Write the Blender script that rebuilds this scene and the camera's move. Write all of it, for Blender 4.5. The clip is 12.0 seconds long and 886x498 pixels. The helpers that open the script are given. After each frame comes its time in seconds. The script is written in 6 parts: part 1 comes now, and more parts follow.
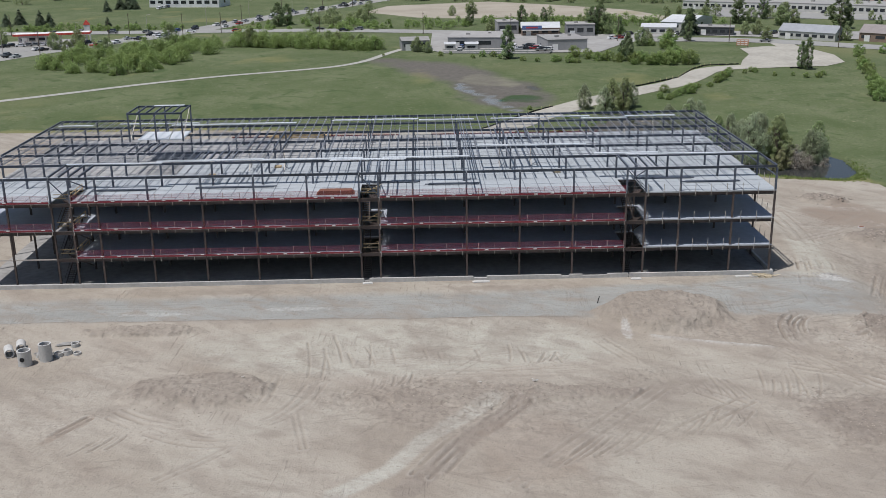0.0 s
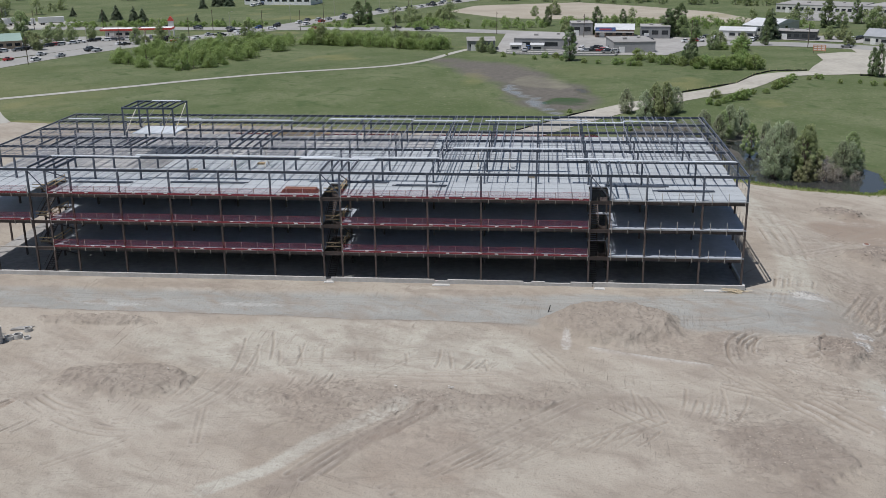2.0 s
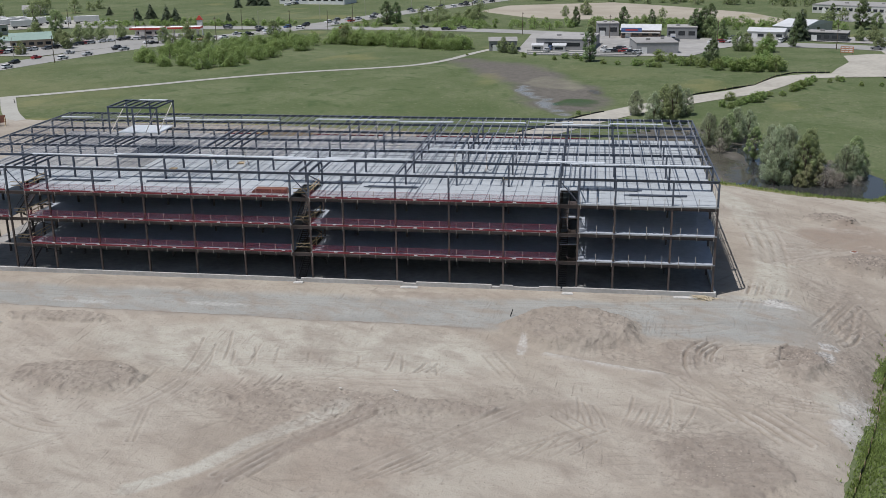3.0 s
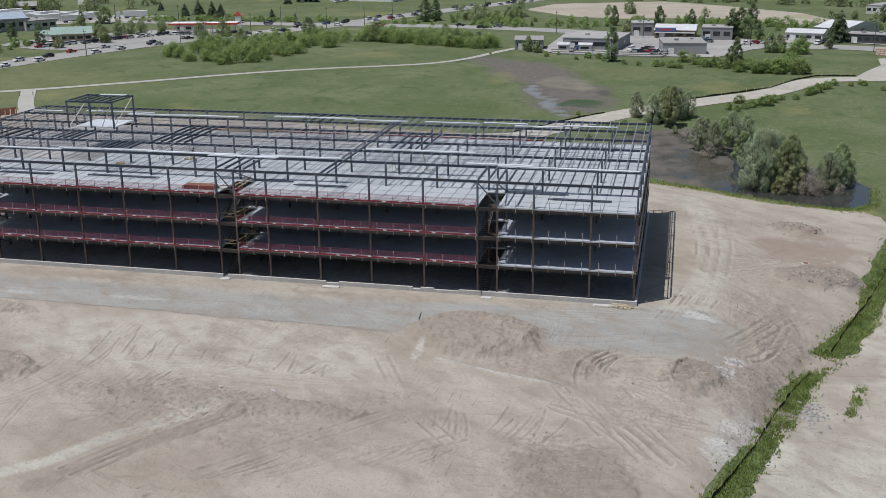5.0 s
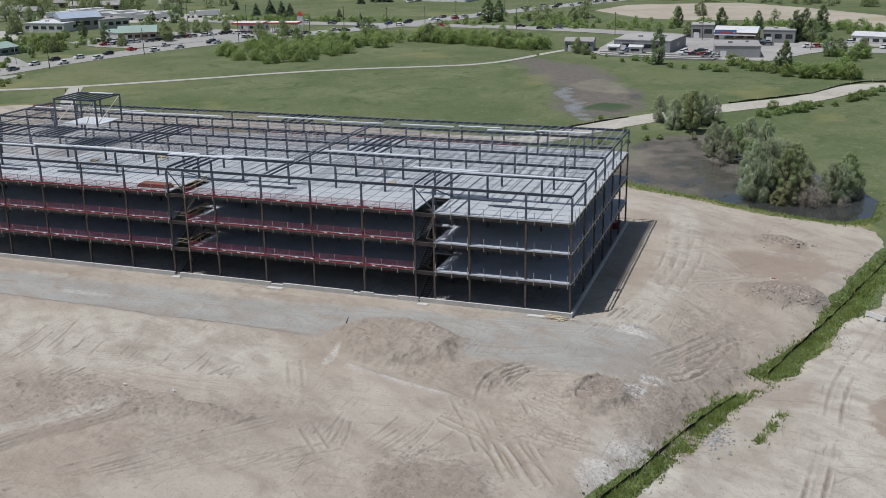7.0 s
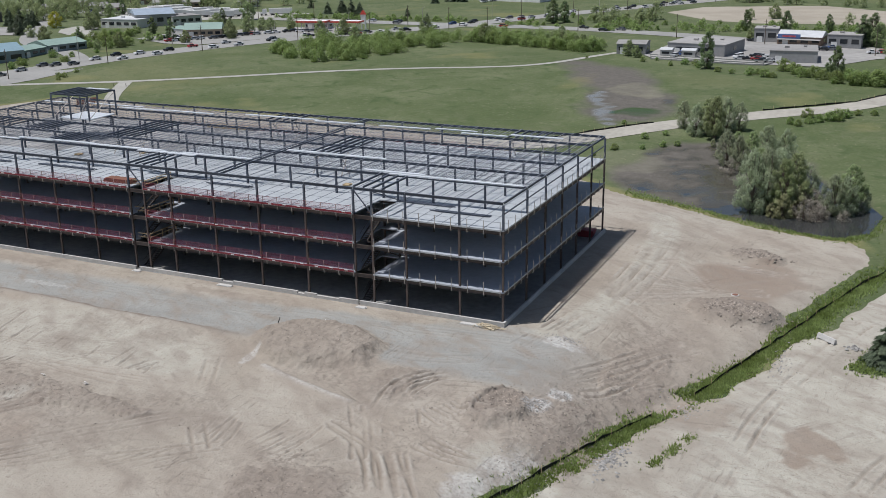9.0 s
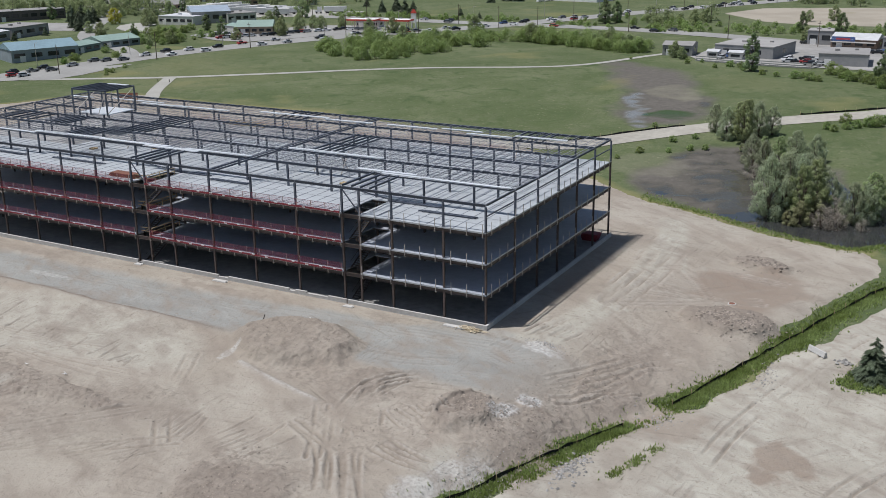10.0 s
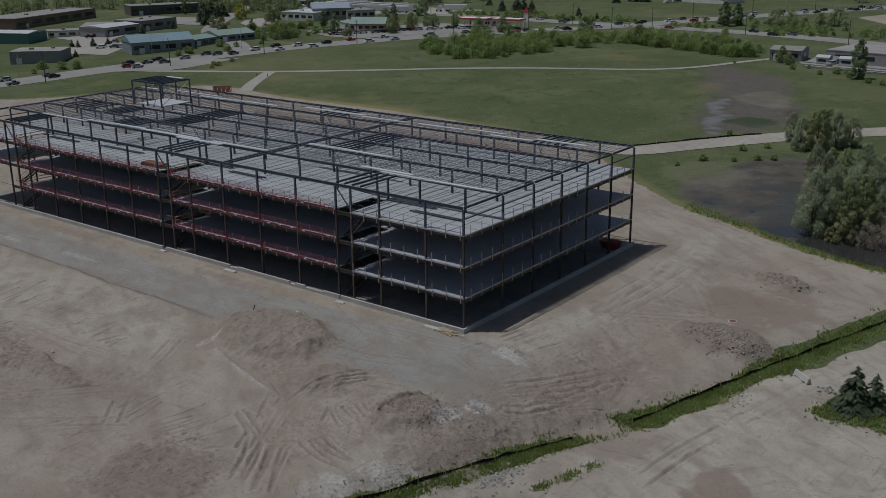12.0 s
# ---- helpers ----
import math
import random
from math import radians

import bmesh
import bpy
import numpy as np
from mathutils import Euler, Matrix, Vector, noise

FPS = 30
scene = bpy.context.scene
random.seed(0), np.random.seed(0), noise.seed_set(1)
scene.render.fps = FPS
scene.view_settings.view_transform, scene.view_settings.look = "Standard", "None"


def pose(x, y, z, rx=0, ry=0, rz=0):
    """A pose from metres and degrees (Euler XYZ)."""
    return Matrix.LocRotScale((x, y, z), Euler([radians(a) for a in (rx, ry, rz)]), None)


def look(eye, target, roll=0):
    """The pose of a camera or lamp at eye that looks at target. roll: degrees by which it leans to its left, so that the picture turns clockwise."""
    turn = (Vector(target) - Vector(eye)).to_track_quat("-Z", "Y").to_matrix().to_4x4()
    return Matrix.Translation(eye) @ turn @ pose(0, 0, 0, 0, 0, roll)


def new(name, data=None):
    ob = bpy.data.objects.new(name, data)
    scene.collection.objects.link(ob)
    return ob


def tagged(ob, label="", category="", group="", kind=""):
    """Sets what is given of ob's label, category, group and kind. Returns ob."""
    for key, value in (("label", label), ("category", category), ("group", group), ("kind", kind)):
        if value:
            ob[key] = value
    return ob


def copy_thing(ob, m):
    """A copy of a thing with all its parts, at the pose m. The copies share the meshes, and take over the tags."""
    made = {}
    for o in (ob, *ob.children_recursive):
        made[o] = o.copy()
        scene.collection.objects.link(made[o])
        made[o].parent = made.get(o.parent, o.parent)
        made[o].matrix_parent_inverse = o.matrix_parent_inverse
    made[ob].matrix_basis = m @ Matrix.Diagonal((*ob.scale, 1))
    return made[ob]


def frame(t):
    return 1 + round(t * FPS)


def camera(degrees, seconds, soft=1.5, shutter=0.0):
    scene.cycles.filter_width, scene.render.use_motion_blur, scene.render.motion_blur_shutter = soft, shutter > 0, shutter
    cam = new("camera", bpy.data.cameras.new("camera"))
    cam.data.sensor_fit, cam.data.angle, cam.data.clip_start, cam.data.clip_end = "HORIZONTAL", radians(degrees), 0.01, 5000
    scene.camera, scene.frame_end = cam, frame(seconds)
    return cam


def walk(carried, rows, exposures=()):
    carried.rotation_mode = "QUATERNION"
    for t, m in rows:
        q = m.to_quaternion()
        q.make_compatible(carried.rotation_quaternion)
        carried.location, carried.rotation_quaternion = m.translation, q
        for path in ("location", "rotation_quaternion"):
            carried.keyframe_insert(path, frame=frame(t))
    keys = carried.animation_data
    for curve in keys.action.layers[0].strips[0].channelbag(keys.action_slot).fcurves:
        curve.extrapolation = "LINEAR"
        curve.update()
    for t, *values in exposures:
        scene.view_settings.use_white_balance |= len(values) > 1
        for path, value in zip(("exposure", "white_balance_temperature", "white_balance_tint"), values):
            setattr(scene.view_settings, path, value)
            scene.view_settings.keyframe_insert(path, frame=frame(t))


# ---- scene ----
cam = camera(47.0, 12.0, soft=0.5)
PATH = [
    (0, (0.188, -1.075, 52.876), (0.225, 0.829, 52.264), -0.8),
    (0.5, (6.194, -1.12, 52.962), (6.177, 0.785, 52.353), -1.0),
    (1, (12.005, -0.81, 52.948), (11.935, 1.094, 52.339), -1.0),
    (1.5, (17.714, -0.171, 52.831), (17.583, 1.729, 52.222), -0.8),
    (2, (23.428, 0.798, 52.735), (23.238, 2.693, 52.125), -0.7),
    (2.5, (29.408, 2.006, 52.717), (29.165, 3.895, 52.107), -0.7),
    (3, (35.25, 3.14, 52.761), (34.965, 5.023, 52.151), -0.8),
    (3.5, (41.065, 4.244, 52.795), (40.756, 6.123, 52.185), -0.8),
    (5.5, (63.069, 10.949, 52.46), (62.579, 12.789, 51.847), -0.8),
    (6, (68.658, 12.978, 52.417), (68.115, 14.804, 51.805), -0.9),
    (6.5, (74.154, 15.014, 52.327), (73.568, 16.826, 51.717), -0.9),
    (7, (79.504, 17.544, 52.313), (78.876, 19.342, 51.703), -1.0),
    (9, (99.836, 27.567, 52.143), (99.024, 29.291, 51.535), -0.9),
    (9.5, (104.588, 30.419, 52.06), (103.718, 32.114, 51.451), -0.8),
    (10, (109.374, 33.336, 52.028), (108.444, 34.999, 51.42), -0.8),
    (10.5, (113.999, 36.149, 52.071), (113.003, 37.774, 51.463), -0.8),
    (11, (118.549, 39.066, 52.133), (117.492, 40.652, 51.524), -0.6),
    (11.5, (123.007, 42.183, 52.118), (121.893, 43.729, 51.509), -0.6),
    (12, (127.239, 45.537, 52.032), (126.071, 47.042, 51.425), -0.7),
]
EXPOSURES = [(0.0, 0.03), (11.2, 0.03), (11.5, -0.36), (12.0, -1.12)]
walk(cam, [(t, look(eye, target, roll)) for t, eye, target, roll in PATH], EXPOSURES)

# ---- world and sun ----
SUN = Vector((-5.2, -3.3, 17.1)).normalized()
world = bpy.data.worlds.new("sky")
world.use_nodes = True
scene.world = world
sky = world.node_tree.nodes.new("ShaderNodeTexSky")
sky.sky_type, sky.sun_disc = "NISHITA", False
sky.sun_elevation = math.asin(SUN.z)
sky.sun_rotation = math.atan2(SUN.x, SUN.y)
world.node_tree.links.new(sky.outputs[0], world.node_tree.nodes["Background"].inputs[0])
world.node_tree.nodes["Background"].inputs[1].default_value = 0.066
sun = new("sun", bpy.data.lights.new("sun", "SUN"))
sun.data.energy, sun.data.angle, sun.data.color = 3.72, radians(0.53), (1.0, 0.985, 0.985)
sun.matrix_world = look(SUN * 100, (0, 0, 0))

# ---- materials ----
def material(name, color, rough=0.7, metal=0.0, vary=0.15, scale=3.0, bump=0.0, second=None, island=0.0, obj_random=0.0, coords="Object"):
    """A surface of one base colour with a broad and a fine variation, and optional relief."""
    m = bpy.data.materials.new(name)
    m.use_nodes = True
    n, l = m.node_tree.nodes, m.node_tree.links
    b = n["Principled BSDF"]
    b.inputs["Roughness"].default_value, b.inputs["Metallic"].default_value = rough, metal
    tc = n.new("ShaderNodeTexCoord")
    big, fine = n.new("ShaderNodeTexNoise"), n.new("ShaderNodeTexNoise")
    big.inputs["Scale"].default_value, fine.inputs["Scale"].default_value = scale * 0.13, scale
    big.inputs["Detail"].default_value, fine.inputs["Detail"].default_value = 3, 6
    for t in (big, fine):
        l.new(tc.outputs[coords], t.inputs["Vector"])
    add = n.new("ShaderNodeMath")
    add.operation = "ADD"
    l.new(big.outputs[0], add.inputs[0])
    l.new(fine.outputs[0], add.inputs[1])
    ramp = n.new("ShaderNodeMapRange")
    ramp.inputs[1].default_value, ramp.inputs[2].default_value = 0.65, 1.35
    ramp.inputs[3].default_value, ramp.inputs[4].default_value = 0.0, 1.0
    l.new(add.outputs[0], ramp.inputs[0])
    mix = n.new("ShaderNodeMix")
    mix.data_type = "RGBA"
    dark = [c * (1 - vary) for c in color]
    light = second or [min(1, c * (1 + vary)) for c in color]
    mix.inputs[6].default_value, mix.inputs[7].default_value = (*dark, 1), (*light, 1)
    l.new(ramp.outputs[0], mix.inputs[0])
    out = mix.outputs[2]
    for amount, node, socket in ((island, "ShaderNodeNewGeometry", "Random Per Island"), (obj_random, "ShaderNodeObjectInfo", "Random")):
        if amount:
            src = n.new(node)
            hsv = n.new("ShaderNodeHueSaturation")
            r = n.new("ShaderNodeMapRange")
            r.inputs[3].default_value, r.inputs[4].default_value = 1 - amount, 1 + amount
            l.new(src.outputs[socket], r.inputs[0])
            l.new(r.outputs[0], hsv.inputs["Value"])
            l.new(out, hsv.inputs["Color"])
            out = hsv.outputs[0]
    l.new(out, b.inputs["Base Color"])
    if bump:
        bp = n.new("ShaderNodeBump")
        bp.inputs["Strength"].default_value, bp.inputs["Distance"].default_value = min(1, bump), 0.1 * max(1, bump)
        l.new(fine.outputs[0], bp.inputs["Height"])
        l.new(bp.outputs[0], b.inputs["Normal"])
    return m


STEEL = material("primed_steel", (0.085, 0.1, 0.13), 0.5, 0.0, 0.3, 4, obj_random=0.15)
STEEL_BROWN = material("brown_primed_steel", (0.085, 0.065, 0.058), 0.6, 0.0, 0.35, 4, obj_random=0.2)
JOIST = material("grey_joist_steel", (0.2, 0.21, 0.235), 0.5, 0.0, 0.3, 5, obj_random=0.2)
GALV = material("galvanised_deck", (0.435, 0.46, 0.478), 0.5, 0.15, 0.12, 1.5, obj_random=0.06)
GALV_BRIGHT = material("bright_galvanised_sheet", (0.68, 0.71, 0.74), 0.4, 0.1, 0.1, 2, obj_random=0.08)
SEAM = material("dark_seam", (0.2, 0.22, 0.25), 0.6, 0.0, 0.3, 4)
CONCRETE = material("foundation_concrete", (0.47, 0.46, 0.44), 0.9, 0.0, 0.18, 2, 0.3)
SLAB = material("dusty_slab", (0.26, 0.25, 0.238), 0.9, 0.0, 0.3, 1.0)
RED = material("red_toe_strip", (0.22, 0.03, 0.042), 0.7, 0.0, 0.25, 3)
RAIL = material("pale_guardrail_steel", (0.5, 0.46, 0.42), 0.5, 0.3, 0.2, 5)
WHITE = material("white_tag", (0.75, 0.74, 0.72), 0.7, 0.0, 0.08, 4)
WOOD = material("new_lumber", (0.5, 0.38, 0.23), 0.8, 0.0, 0.25, 5, obj_random=0.2)
RUSTY = material("rusty_sheet", (0.2, 0.085, 0.055), 0.8, 0.0, 0.35, 3)
PIPE = material("precast_concrete", (0.5, 0.49, 0.47), 0.9, 0.0, 0.15, 4, 0.2)
STONE = material("broken_stone", (0.29, 0.28, 0.265), 0.95, 0.0, 0.25, 6, island=0.3)
CLOD = material("earth_clod", (0.28, 0.24, 0.204), 1.0, 0.0, 0.25, 6, island=0.35)
BLACK = material("black_fabric", (0.012, 0.012, 0.013), 0.8, 0.0, 0.3, 3)
BARK = material("bark", (0.13, 0.1, 0.08), 0.95, 0.0, 0.3, 6, 0.4)
ASPHALT = material("worn_asphalt", (0.29, 0.284, 0.268), 0.9, 0.0, 0.12, 0.8)
PATH_MAT = material("pale_path", (0.36, 0.35, 0.315), 0.95, 0.0, 0.12, 1.5)
YARD = material("dusty_yard_asphalt", (0.31, 0.3, 0.285), 0.95, 0.0, 0.2, 0.4)
HAUL = material("pale_gravel", (0.375, 0.352, 0.305), 0.95, 0.0, 0.2, 0.7, 0.2)
GLASS = material("dark_window_glass", (0.03, 0.035, 0.04), 0.1, 0.0, 0.2, 2)
TYRE = material("tyre_rubber", (0.02, 0.02, 0.02), 0.9, 0.0, 0.2, 5)
REDPAINT = material("red_paint", (0.55, 0.07, 0.05), 0.5, 0.0, 0.12, 2)


def leaf_material(name, dark, light, rough=0.6):
    m = bpy.data.materials.new(name)
    m.use_nodes = True
    n, l = m.node_tree.nodes, m.node_tree.links
    b = n["Principled BSDF"]
    b.inputs["Roughness"].default_value = rough
    b.inputs["Specular IOR Level"].default_value = 0.1
    geo, info = n.new("ShaderNodeNewGeometry"), n.new("ShaderNodeObjectInfo")
    mix = n.new("ShaderNodeMix")
    mix.data_type = "RGBA"
    mix.inputs[6].default_value, mix.inputs[7].default_value = (*dark, 1), (*light, 1)
    l.new(geo.outputs["Random Per Island"], mix.inputs[0])
    hsv = n.new("ShaderNodeHueSaturation")
    r, h = n.new("ShaderNodeMapRange"), n.new("ShaderNodeMapRange")
    r.inputs[3].default_value, r.inputs[4].default_value = 0.88, 1.14
    h.inputs[3].default_value, h.inputs[4].default_value = 0.485, 0.515
    l.new(info.outputs["Random"], r.inputs[0])
    l.new(info.outputs["Random"], h.inputs[0])
    l.new(h.outputs[0], hsv.inputs["Hue"])
    l.new(mix.outputs[2], hsv.inputs["Color"])
    place_of, drift, depth = n.new("ShaderNodeTexCoord"), n.new("ShaderNodeTexNoise"), n.new("ShaderNodeMapRange")
    drift.inputs["Scale"].default_value, drift.inputs["Detail"].default_value = 0.3, 3
    depth.inputs[1].default_value, depth.inputs[2].default_value = 0.36, 0.64
    depth.inputs[3].default_value, depth.inputs[4].default_value = 0.97, 1.12
    l.new(place_of.outputs["Object"], drift.inputs["Vector"])
    l.new(drift.outputs[0], depth.inputs[0])
    l.new(depth.outputs[0], hsv.inputs["Saturation"])
    worn = n.new("ShaderNodeMath")
    worn.operation = "MULTIPLY"
    l.new(r.outputs[0], worn.inputs[0])
    tone = n.new("ShaderNodeMapRange")
    tone.inputs[1].default_value, tone.inputs[2].default_value = 0.36, 0.64
    tone.inputs[3].default_value, tone.inputs[4].default_value = 1.12, 0.72
    l.new(drift.outputs[0], tone.inputs[0])
    l.new(tone.outputs[0], worn.inputs[1])
    l.new(worn.outputs[0], hsv.inputs["Value"])
    l.new(hsv.outputs[0], b.inputs["Base Color"])
    b.inputs["Subsurface Weight"].default_value = 0.0
    tr = n.new("ShaderNodeBsdfTranslucent")
    l.new(hsv.outputs[0], tr.inputs[0])
    sh = n.new("ShaderNodeMixShader")
    sh.inputs[0].default_value = 0.5
    l.new(b.outputs[0], sh.inputs[1])
    l.new(tr.outputs[0], sh.inputs[2])
    l.new(sh.outputs[0], n["Material Output"].inputs[0])
    return m


def leaf_pair(name, mid, spread=0.13):
    """Leaves of one colour, some duller and some brighter."""
    return leaf_material(name, [c * (1 - spread) for c in mid], [c * (1 + spread) for c in mid])


LEAF = leaf_pair("summer_leaves", (0.34, 0.395, 0.21))
DARK_LEAF = leaf_pair("dark_leaves", (0.25, 0.31, 0.165))
WILLOW = leaf_pair("willow_leaves", (0.4, 0.445, 0.3))
POPLAR = leaf_pair("poplar_leaves", (0.36, 0.42, 0.22))
BUSH = leaf_pair("bush_leaves", (0.29, 0.37, 0.145))
NEEDLE = leaf_pair("spruce_needles", (0.17, 0.21, 0.14), 0.3)
TWIG = leaf_pair("dry_twigs", (0.42, 0.385, 0.33))
YELLOW_LEAF = leaf_pair("yellow_leaves", (0.5, 0.5, 0.1))
YELLOW_GREEN = leaf_pair("yellow_green_leaves", (0.39, 0.4, 0.235))
GRASS_TUFT = leaf_pair("grass_blades", (0.26, 0.32, 0.115), 0.3)


def netting_material():
    """Open red debris netting: the threads cover about half of it."""
    m = bpy.data.materials.new("red_netting")
    m.use_nodes = True
    n, l = m.node_tree.nodes, m.node_tree.links
    b = n["Principled BSDF"]
    b.inputs["Base Color"].default_value, b.inputs["Roughness"].default_value = (0.32, 0.05, 0.09, 1), 0.8
    clear, sh = n.new("ShaderNodeBsdfTransparent"), n.new("ShaderNodeMixShader")
    sh.inputs[0].default_value = 0.13
    l.new(clear.outputs[0], sh.inputs[1])
    l.new(b.outputs[0], sh.inputs[2])
    l.new(sh.outputs[0], n["Material Output"].inputs[0])
    return m


NET = netting_material()


# ---- mesh building ----
class Shape:
    """Gathers boxes, bars and quads, and becomes one mesh."""

    def __init__(self):
        self.v, self.f = [], []

    def hexa(self, pts):
        k = len(self.v)
        self.v += pts
        self.f += [tuple(k + i for i in q) for q in ((0, 3, 2, 1), (4, 5, 6, 7), (0, 1, 5, 4), (1, 2, 6, 5), (2, 3, 7, 6), (3, 0, 4, 7))]
        return self

    def box(self, x0, y0, z0, x1, y1, z1):
        return self.hexa([(x0, y0, z0), (x1, y0, z0), (x1, y1, z0), (x0, y1, z0), (x0, y0, z1), (x1, y0, z1), (x1, y1, z1), (x0, y1, z1)])

    def bar(self, p, q, w, h=None):
        h = h or w
        p, q = Vector(p), Vector(q)
        d = (q - p).normalized()
        s = d.cross(Vector((0, 0, 1)))
        s = s.normalized() if s.length > 1e-4 else Vector((1, 0, 0))
        u = s.cross(d)
        c = [s * a * w / 2 + u * b * h / 2 for a, b in ((-1, -1), (1, -1), (1, 1), (-1, 1))]
        return self.hexa([tuple(p + o) for o in c] + [tuple(q + o) for o in c])

    def quad(self, *pts):
        k = len(self.v)
        self.v += [tuple(p) for p in pts]
        self.f.append(tuple(range(k, k + len(pts))))
        return self

    def tube(self, p, q, r0, r1, n=8, cap=True):
        p, q = Vector(p), Vector(q)
        d = (q - p).normalized()
        s = d.cross(Vector((0, 0, 1)))
        s = s.normalized() if s.length > 1e-3 else Vector((1, 0, 0))
        u = s.cross(d)
        k = len(self.v)
        for c, r in ((p, r0), (q, r1)):
            self.v += [tuple(c + s * r * math.cos(a) + u * r * math.sin(a)) for a in (2 * math.pi * i / n for i in range(n))]
        self.f += [(k + i, k + (i + 1) % n, k + n + (i + 1) % n, k + n + i) for i in range(n)]
        if cap:
            self.f += [tuple(k + i for i in range(n)), tuple(k + n + i for i in range(n))]
        return self

    def ibeam(self, p, q, h=0.42, w=0.2, t=0.03):
        p, q = Vector(p), Vector(q)
        for dz, ww, hh in ((h / 2 - t / 2, w, t), (-h / 2 + t / 2, w, t), (0, t * 0.8, h - 2 * t)):
            o = Vector((0, 0, dz))
            self.bar(p + o, q + o, ww, hh)
        return self

    def mesh(self, name, mat, smooth=False):
        me = bpy.data.meshes.new(name)
        me.from_pydata(self.v, [], self.f)
        me.validate()
        bm = bmesh.new()
        bm.from_mesh(me)
        bmesh.ops.recalc_face_normals(bm, faces=bm.faces)
        bm.to_mesh(me)
        bm.free()
        me.materials.append(mat)
        if smooth:
            me.polygons.foreach_set("use_smooth", [True] * len(me.polygons))
        return me


def part(name, shape, mat, parent=None, label="", at=None, kind=""):
    """One mesh object under a thing, from a Shape or a mesh that is shared."""
    me = shape.mesh(name, mat) if isinstance(shape, Shape) else shape
    ob = new(name, me)
    if parent:
        ob.parent = parent
    if at is not None:
        ob.matrix_basis = at if isinstance(at, Matrix) else Matrix.Translation(at)
    return tagged(ob, label, kind=kind)


def thing(name, label, category, at=(0, 0, 0), turn=0.0, group="", kind=""):
    ob = new(name)
    ob.empty_display_size = 0.3
    ob.matrix_basis = pose(*at, 0, 0, turn)
    return tagged(ob, label, category, group, kind)


# ---- terrain ----
def smooth(a, b, v):
    u = np.clip((np.asarray(v, float) - a) / (b - a), 0, 1)
    return u * u * (3 - 2 * u)


FENCE = np.array([(58, 86), (64.3, 102.4), (68, 112.7), (70.9, 122.5), (73.9, 131), (75.8, 135), (79.2, 142.8), (81.2, 147.8), (83.1, 152.3), (87.1, 161.5), (88.9, 166.4), (92, 177.4), (96, 189), (103, 204)], float)
MOUNDS = [(33.0, 130.2, 9.0, 6.0, 1.5), (61.0, 123.4, 3.6, 4.6, 0.95), (80.5, 165.6, 6.6, 4.2, 1.1), (79, 191.5, 4.5, 2.6, 0.8), (-27, 110, 8, 4.5, 0.7), (9, 106.8, 17, 2.2, 0.4), (49, 98.5, 6, 7, 0.3), (47, 125, 3.0, 3.5, 0.2), (-38, 127.5, 8, 1.6, 0.5), (67.5, 121, 5, 8, 0.25), (72, 143, 4, 8, 0.3)]


def line_distance(x, y, pts):
    best = np.full(np.shape(x), 1e9)
    for (ax, ay), (bx, by) in zip(pts[:-1], pts[1:]):
        dx, dy = bx - ax, by - ay
        u = np.clip(((x - ax) * dx + (y - ay) * dy) / (dx * dx + dy * dy), 0, 1)
        best = np.minimum(best, np.hypot(x - ax - u * dx, y - ay - u * dy))
    return best


def value_noise(x, y, seed):
    """Smooth noise from 0 to 1 on unit cells."""
    xi, yi = np.floor(x).astype(np.int64), np.floor(y).astype(np.int64)
    fx, fy = x - xi, y - yi
    fx, fy = fx * fx * (3 - 2 * fx), fy * fy * (3 - 2 * fy)

    def rnd(i, j):
        h = (i * 374761393 + j * 668265263 + seed * 974634777) & 0xFFFFFFFF
        h = ((h ^ (h >> 13)) * 1274126177) & 0xFFFFFFFF
        return ((h ^ (h >> 16)) & 0xFFFF) / 65535.0
    a, b, c, d = rnd(xi, yi), rnd(xi + 1, yi), rnd(xi, yi + 1), rnd(xi + 1, yi + 1)
    return a + (b - a) * fx + (c - a) * fy + (a - b - c + d) * fx * fy


def fractal(x, y, size, seed, octaves=4):
    total, amp, s = 0, 0.5, 1.0 / size
    for k in range(octaves):
        total = total + amp * value_noise(x * s, y * s, seed + k)
        amp, s = amp * 0.5, s * 2.1
    return total


def height(x, y):
    """The lie of the land: a low pad round the frame, a ditch, a pond and fields that rise gently."""
    x, y = np.asarray(x, float), np.asarray(y, float)
    z = 3.7 * smooth(225, 355, y)
    z = z + 0.9 * smooth(114, 138, y) * smooth(222, 205, y) * smooth(74, 60, x)
    z = z - 0.5 * smooth(66, 80, x) * smooth(205, 190, y)
    z = z - 2.0 * smooth(60, 76, x) * smooth(166, 140, y)
    z = z - 0.9 * np.exp(-(line_distance(x, y, FENCE) / 2.6) ** 2) * smooth(210, 190, y)
    shallow = smooth(82, 68, x + 0.25 * (y - 225))
    shallow = shallow * (1 - 0.75 * np.exp(-(line_distance(x, y, np.array([(66, 218.5), (76, 214.5), (84, 211.5)])) / 3.2) ** 2) * smooth(0.2, 0.6, fractal(x, y, 3, 17)))
    z = z - pond_mask(x, y) * (1.1 - shallow * (0.8 + 0.7 * (fractal(x, y, 5, 14) - 0.47)))
    return z


POND = np.array([(40, 242), (42, 233), (49, 225.5), (61, 218.5), (73, 213), (83, 209), (90, 207.5), (95, 212.5), (96.5, 225), (93, 234), (86, 243), (80, 262), (66, 272), (57, 276), (48, 272), (44, 259)], float)


